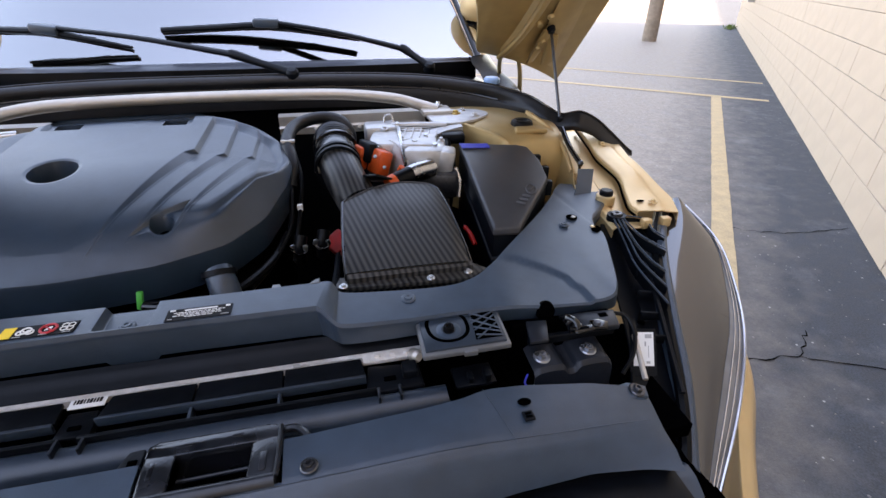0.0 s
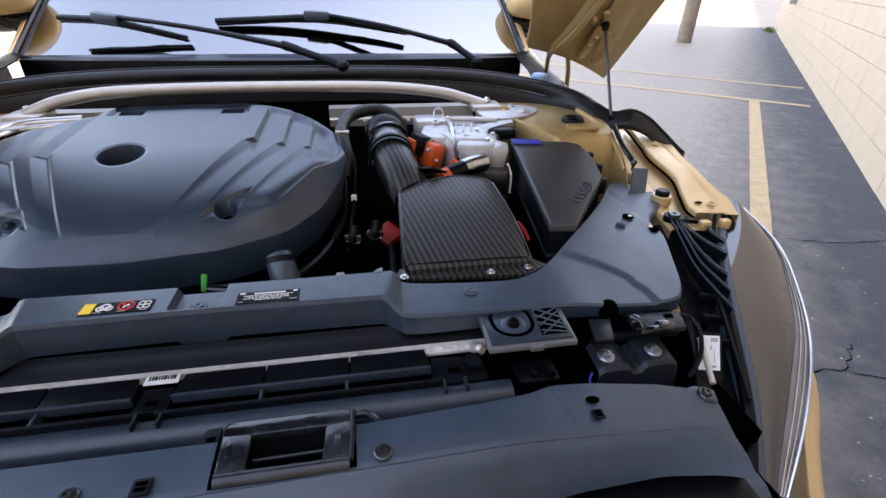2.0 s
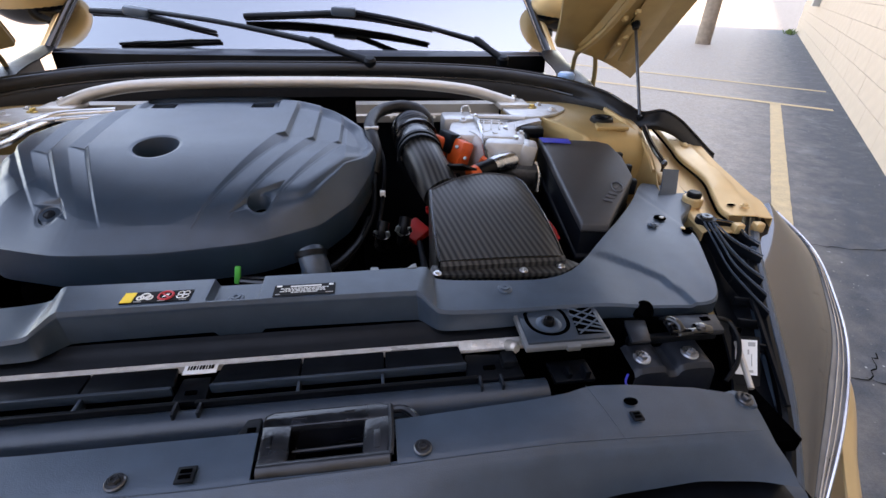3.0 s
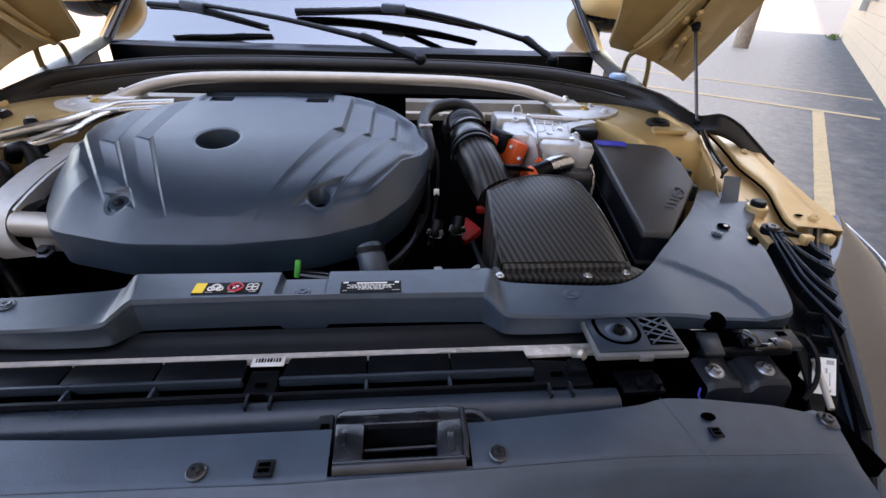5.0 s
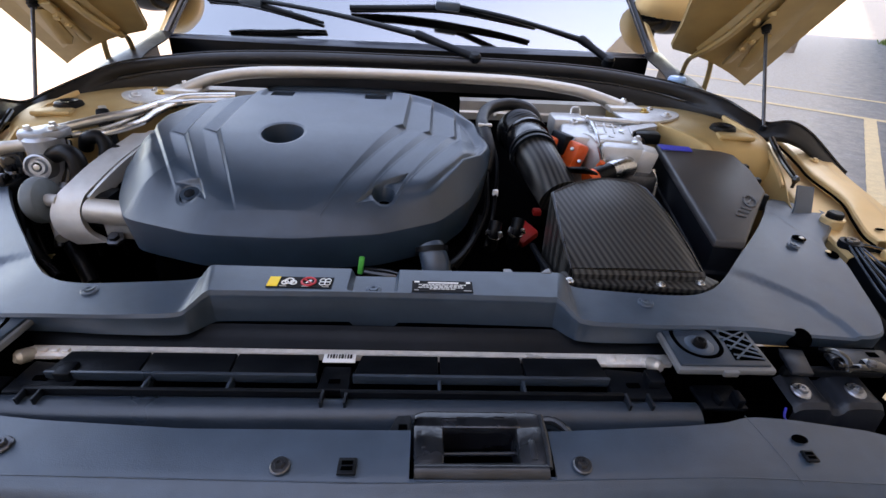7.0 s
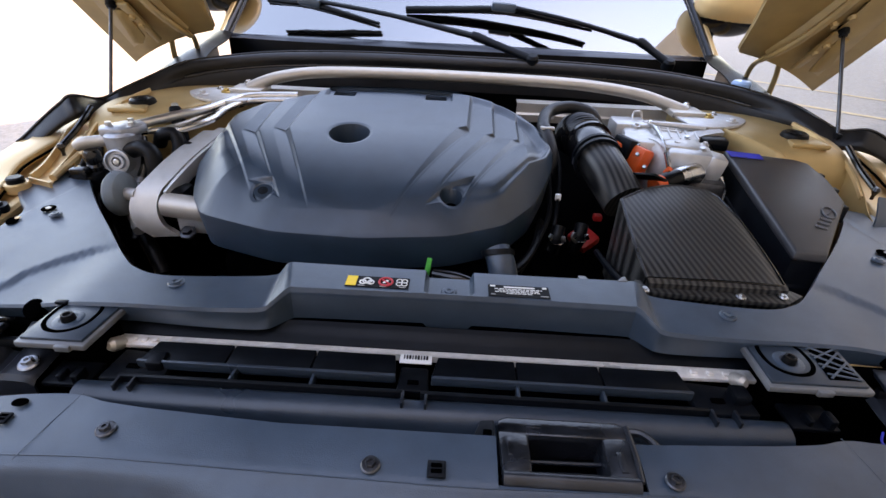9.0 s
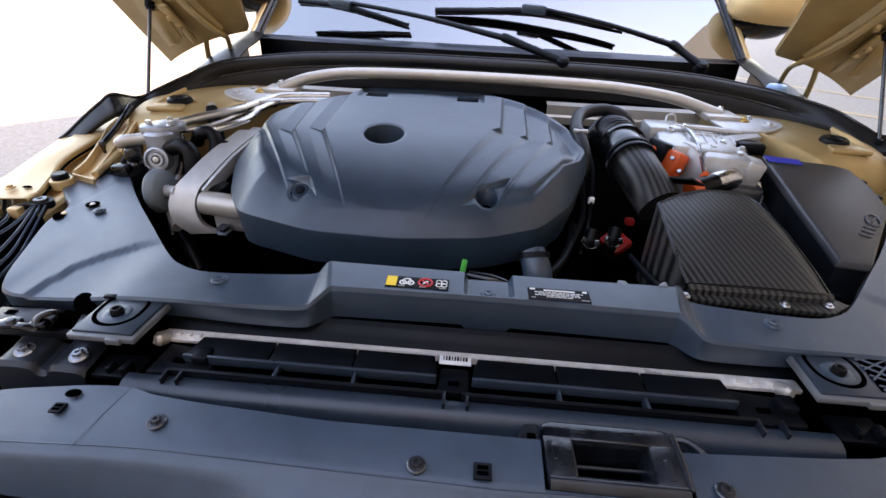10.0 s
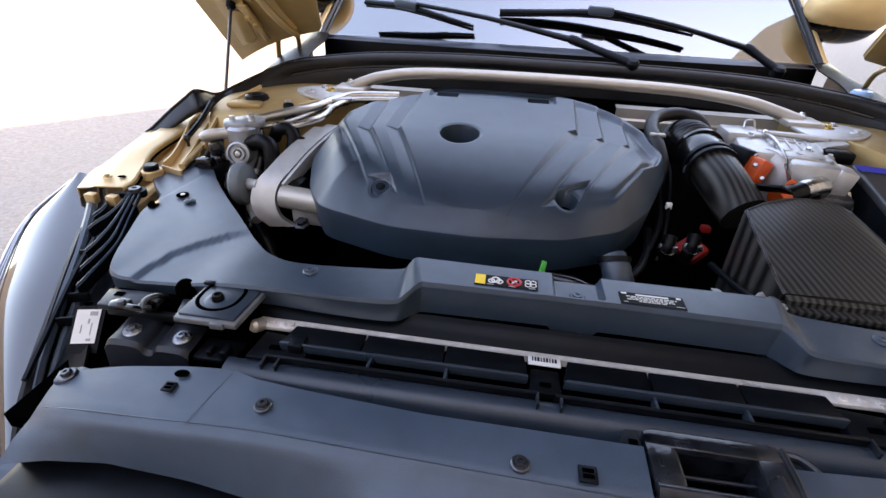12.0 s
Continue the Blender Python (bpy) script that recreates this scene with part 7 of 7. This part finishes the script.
# ---- wipers ----


def wiper(p_tip0, p_cap, p_tip1, p_elbow, p_pivot):
    w = thing("windscreen_wiper", "black windscreen wiper with arm and blade resting on glass", "wiper", "wipers")
    dn = Vector((0, 0.45, -0.75)) * 0.012
    a, c, b, e, q = (Vector(p) for p in (p_tip0, p_cap, p_tip1, p_elbow, p_pivot))
    spine = part("blade_spine", tube([a, a.lerp(c, 0.5), c, c.lerp(b, 0.5), b], [0.010, 0.012, 0.012, 0.009, 0.005], n=5, segs=10, flat=0.75), DARK, w)
    part("blade_rubber", tube([a + dn, c + dn, b + dn], 0.004, n=4, segs=6), RUBBER, spine)
    bm = box((0, 0, 0), (0.066, 0.032, 0.022), 0.006)
    bm.transform(Matrix.Translation(c + Vector((0, -0.004, 0.006))) @ (b - a).to_track_quat("X", "Z").to_matrix().to_4x4())
    part("hinge_cap", bm, PLASTIC, w)
    part("arm", tube([c + Vector((0.01, -0.004, 0.01)), c.lerp(e, 0.5) + Vector((0, -0.005, 0.012)), e], [0.008, 0.0085, 0.011], n=5, segs=10, flat=0.7), DARK, w)
    part("knuckle", tube([e + (c - e).normalized() * 0.012, e, e + (q - e) * 0.45, q], [0.010, 0.0125, 0.010, 0.012], n=5, segs=12, flat=0.9), DARK, w)
    part("pivot_cap", lathe([(0, 0.012), (0.010, 0.011), (0.015, 0.005), (0.016, -0.012)], aim(q, (0, -0.4, 1)), 18), DARK, w)
    part("nozzle", tube([c + Vector((0.03, 0, -0.006)), c.lerp(b, 0.55) + Vector((0.0, 0.01, 0.004))], 0.003, n=2, segs=8), DARK, w)


wiper((-0.173, 1.490, 1.030), (0.092, 1.475, 1.040), (0.335, 1.462, 1.010), (0.450, 1.386, 0.985), (0.510, 1.335, 0.946))
wiper((-0.560, 1.515, 1.034), (-0.432, 1.482, 1.030), (-0.240, 1.446, 0.994), (0.020, 1.330, 0.986), (0.155, 1.262, 0.950))
rsv = thing("washer_filler", "blue washer filler cap under the cowl edge", "filler cap")
part("cap", lathe([(0, 0.006), (0.018, 0.005), (0.022, 0.0), (0.022, -0.01)], Matrix.Translation((0.665, 1.26, 0.921)), 20), mat("pale_blue_plastic", (0.25, 0.4, 0.6), 0.4, vary=0.1), rsv)

# ---- door mirrors ----
for s in (-1, 1):
    mi = thing("door_mirror", "gold door mirror with a black lower shell", "mirror", "door mirrors")
    bm = bmesh.new()
    bmesh.ops.create_uvsphere(bm, u_segments=28, v_segments=18, radius=1, matrix=Matrix.Translation((s * 0.80, 1.68, 1.075)) @ Matrix.Diagonal((0.115, 0.075, 0.075, 1)))
    part("shell", bm, GOLD, mi)
    bm = bmesh.new()
    bmesh.ops.create_uvsphere(bm, u_segments=28, v_segments=18, radius=1, matrix=Matrix.Translation((s * 0.797, 1.685, 1.045)) @ Matrix.Diagonal((0.100, 0.066, 0.062, 1)))
    part("lower_shell", bm, GLOSSY, mi)
    part("foot", tube([(s * 0.74, 1.69, 1.02), (s * 0.75, 1.70, 0.97)], 0.025, n=1, segs=12), GLOSSY, mi)

# ---- distance: pole, meters, weeds ----
pole = thing("utility_pole", "weathered wooden utility pole standing in the lot", "pole")
part("shaft", tube([(7.58, 10.48, -0.1), (7.6, 10.5, 2.5), (7.62, 10.53, 7.0)], [0.16, 0.145, 0.12], n=6, segs=20), WOOD, pole)
for k, (u, z, w, h) in enumerate(((13.2, 1.25, 0.35, 0.5), (13.9, 1.3, 0.3, 0.45), (14.6, 1.15, 0.4, 0.7))):
    mb = thing("meter_box", "grey utility meter box on the wall", "meter box", "meter boxes")
    bm = box((u, WALL_OFF - 0.07, z), (w, 0.14, h), 0.01)
    bm.transform(WM)
    bmesh.ops.recalc_face_normals(bm, faces=bm.faces)
    part("box", bm, METER, mb)
    bm = box((u, WALL_OFF - 0.145, z + h * 0.1), (w * 0.6, 0.02, h * 0.35), 0.004)
    bm.transform(WM)
    bmesh.ops.recalc_face_normals(bm, faces=bm.faces)
    part("window", bm, DARK, mb)
LEAF = mat("weed_leaf", (0.08, 0.13, 0.03), 0.6, vary=0.3, scale=20)
rng = random.Random(4)
for u0, o0, n in ((17.8, 0.98, 120),):
    wd = thing("weed_clump", "small green weeds at the foot of the wall", "weeds", "weeds", "stuff")
    bm = bmesh.new()
    for k in range(n):
        b0 = Vector(wpt(u0 + rng.gauss(0, 0.22), o0 + rng.gauss(0, 0.05), 0.0))
        d = Vector((rng.uniform(-1, 1), rng.uniform(-1, 1), rng.uniform(0.6, 1.6))).normalized() * rng.uniform(0.05, 0.18)
        sd = d.cross(Vector((rng.uniform(-1, 1), rng.uniform(-1, 1), 0.1))).normalized() * 0.012
        v = [bm.verts.new(p) for p in (b0 - sd * 0.4, b0 + sd * 0.4, b0 + d * 0.6 + sd, b0 + d, b0 + d * 0.6 - sd)]
        bm.faces.new(v)
    part("leaves", bm, LEAF, wd)

# loose grit on the lot
rng = random.Random(21)
grit = tagged(new("loose_grit"), "scattered pale grit and pebbles on the asphalt", "grit", kind="stuff")
verts, faces = [], []
for k in range(1700):
    if k < 1200:
        u = rng.random() ** 1.5
        x, y = 1.0 + 3.6 * u, rng.uniform(-0.1, 1.2 + 4.5 * u)
    else:
        x, y = rng.uniform(-4.5, -1.1), rng.uniform(0.2, 5.5)
    r = rng.uniform(0.0012, 0.0042) * (1.6 if rng.random() < 0.06 else 1)
    a0, n0 = rng.uniform(0, 6.28), len(verts)
    for q in range(5):
        a = a0 + q * 1.2566
        rr = r * rng.uniform(0.6, 1.2)
        verts.append((x + rr * math.cos(a), y + rr * math.sin(a), 0.0))
    verts.append((x + rng.uniform(-0.3, 0.3) * r, y + rng.uniform(-0.3, 0.3) * r, r * rng.uniform(0.4, 0.8)))
    faces += [(n0 + q, n0 + (q + 1) % 5, n0 + 5) for q in range(5)]
me = bpy.data.meshes.new("grit")
me.from_pydata(verts, [], faces)
me.materials.append(mat("pale_grit", (0.24, 0.225, 0.205), 0.85, vary=0.6, scale=25))
gob = new("grit", me)
gob.parent = grit

# cracks in the asphalt
for k, (pts) in enumerate(([(1.75, 0.95), (2.1, 0.78), (2.35, 0.72), (2.7, 0.55)], [(2.2, 1.9), (2.5, 1.75), (2.9, 1.72)], [(1.45, 1.0), (1.75, 0.95), (1.9, 1.05)])):
    cr = tagged(new("asphalt_crack"), "thin dark jagged crack in the asphalt", "crack", kind="structure")
    rng = random.Random(k)
    pl = [q + Vector((rng.uniform(-0.012, 0.012), rng.uniform(-0.012, 0.012), 0)) for q in spline([(x, y, 0.0) for x, y in pts], 9)]
    bm = bmesh.new()
    prev = None
    for q in pl:
        w = rng.uniform(0.0008, 0.0036)
        pair = (bm.verts.new(q + Vector((0, -w, 0.003))), bm.verts.new(q + Vector((0, w, 0.003))))
        if prev:
            bm.faces.new((prev[0], pair[0], pair[1], prev[1]))
        prev = pair
    part("gap", bm, VOID, cr)

# ---- wall blocks ----
bm = box((0, 0, 0), (0.397, 0.03, 0.197), 0.002, segs=1)
bm.transform(WM)
bmesh.ops.recalc_face_normals(bm, faces=bm.faces)
me = bpy.data.meshes.new("block")
bm.to_mesh(me)
bm.free()
me.materials.append(BLOCK)
rng = random.Random(9)
for c in range(6):
    for k in range(49):
        u = 0.1 + k * 0.4 + (0.2 if c % 2 else 0.0)
        if u > WALL_END - 0.2:
            continue
        b = new("block", me)
        b.parent = wall
        b.location = wpt(u, WALL_OFF + 0.015 + rng.uniform(-0.0015, 0.0015), 0.1 + c * 0.2)
bm = bmesh.new()
for c in range(6, 31):
    for k in range(49):
        u = 0.1 + k * 0.4 + (0.2 if c % 2 else 0.0)
        if u < WALL_END - 0.2:
            vs = [bm.verts.new(wpt(u + dx, WALL_OFF + 0.002, 0.1 + c * 0.2 + dz)) for dx, dz in ((-0.196, -0.096), (0.196, -0.096), (0.196, 0.096), (-0.196, 0.096))]
            bm.faces.new(vs)
bmesh.ops.recalc_face_normals(bm, faces=bm.faces)
ub = part("upper_block", bm, BLOCK, wall)
ub["kind"] = "stuff"
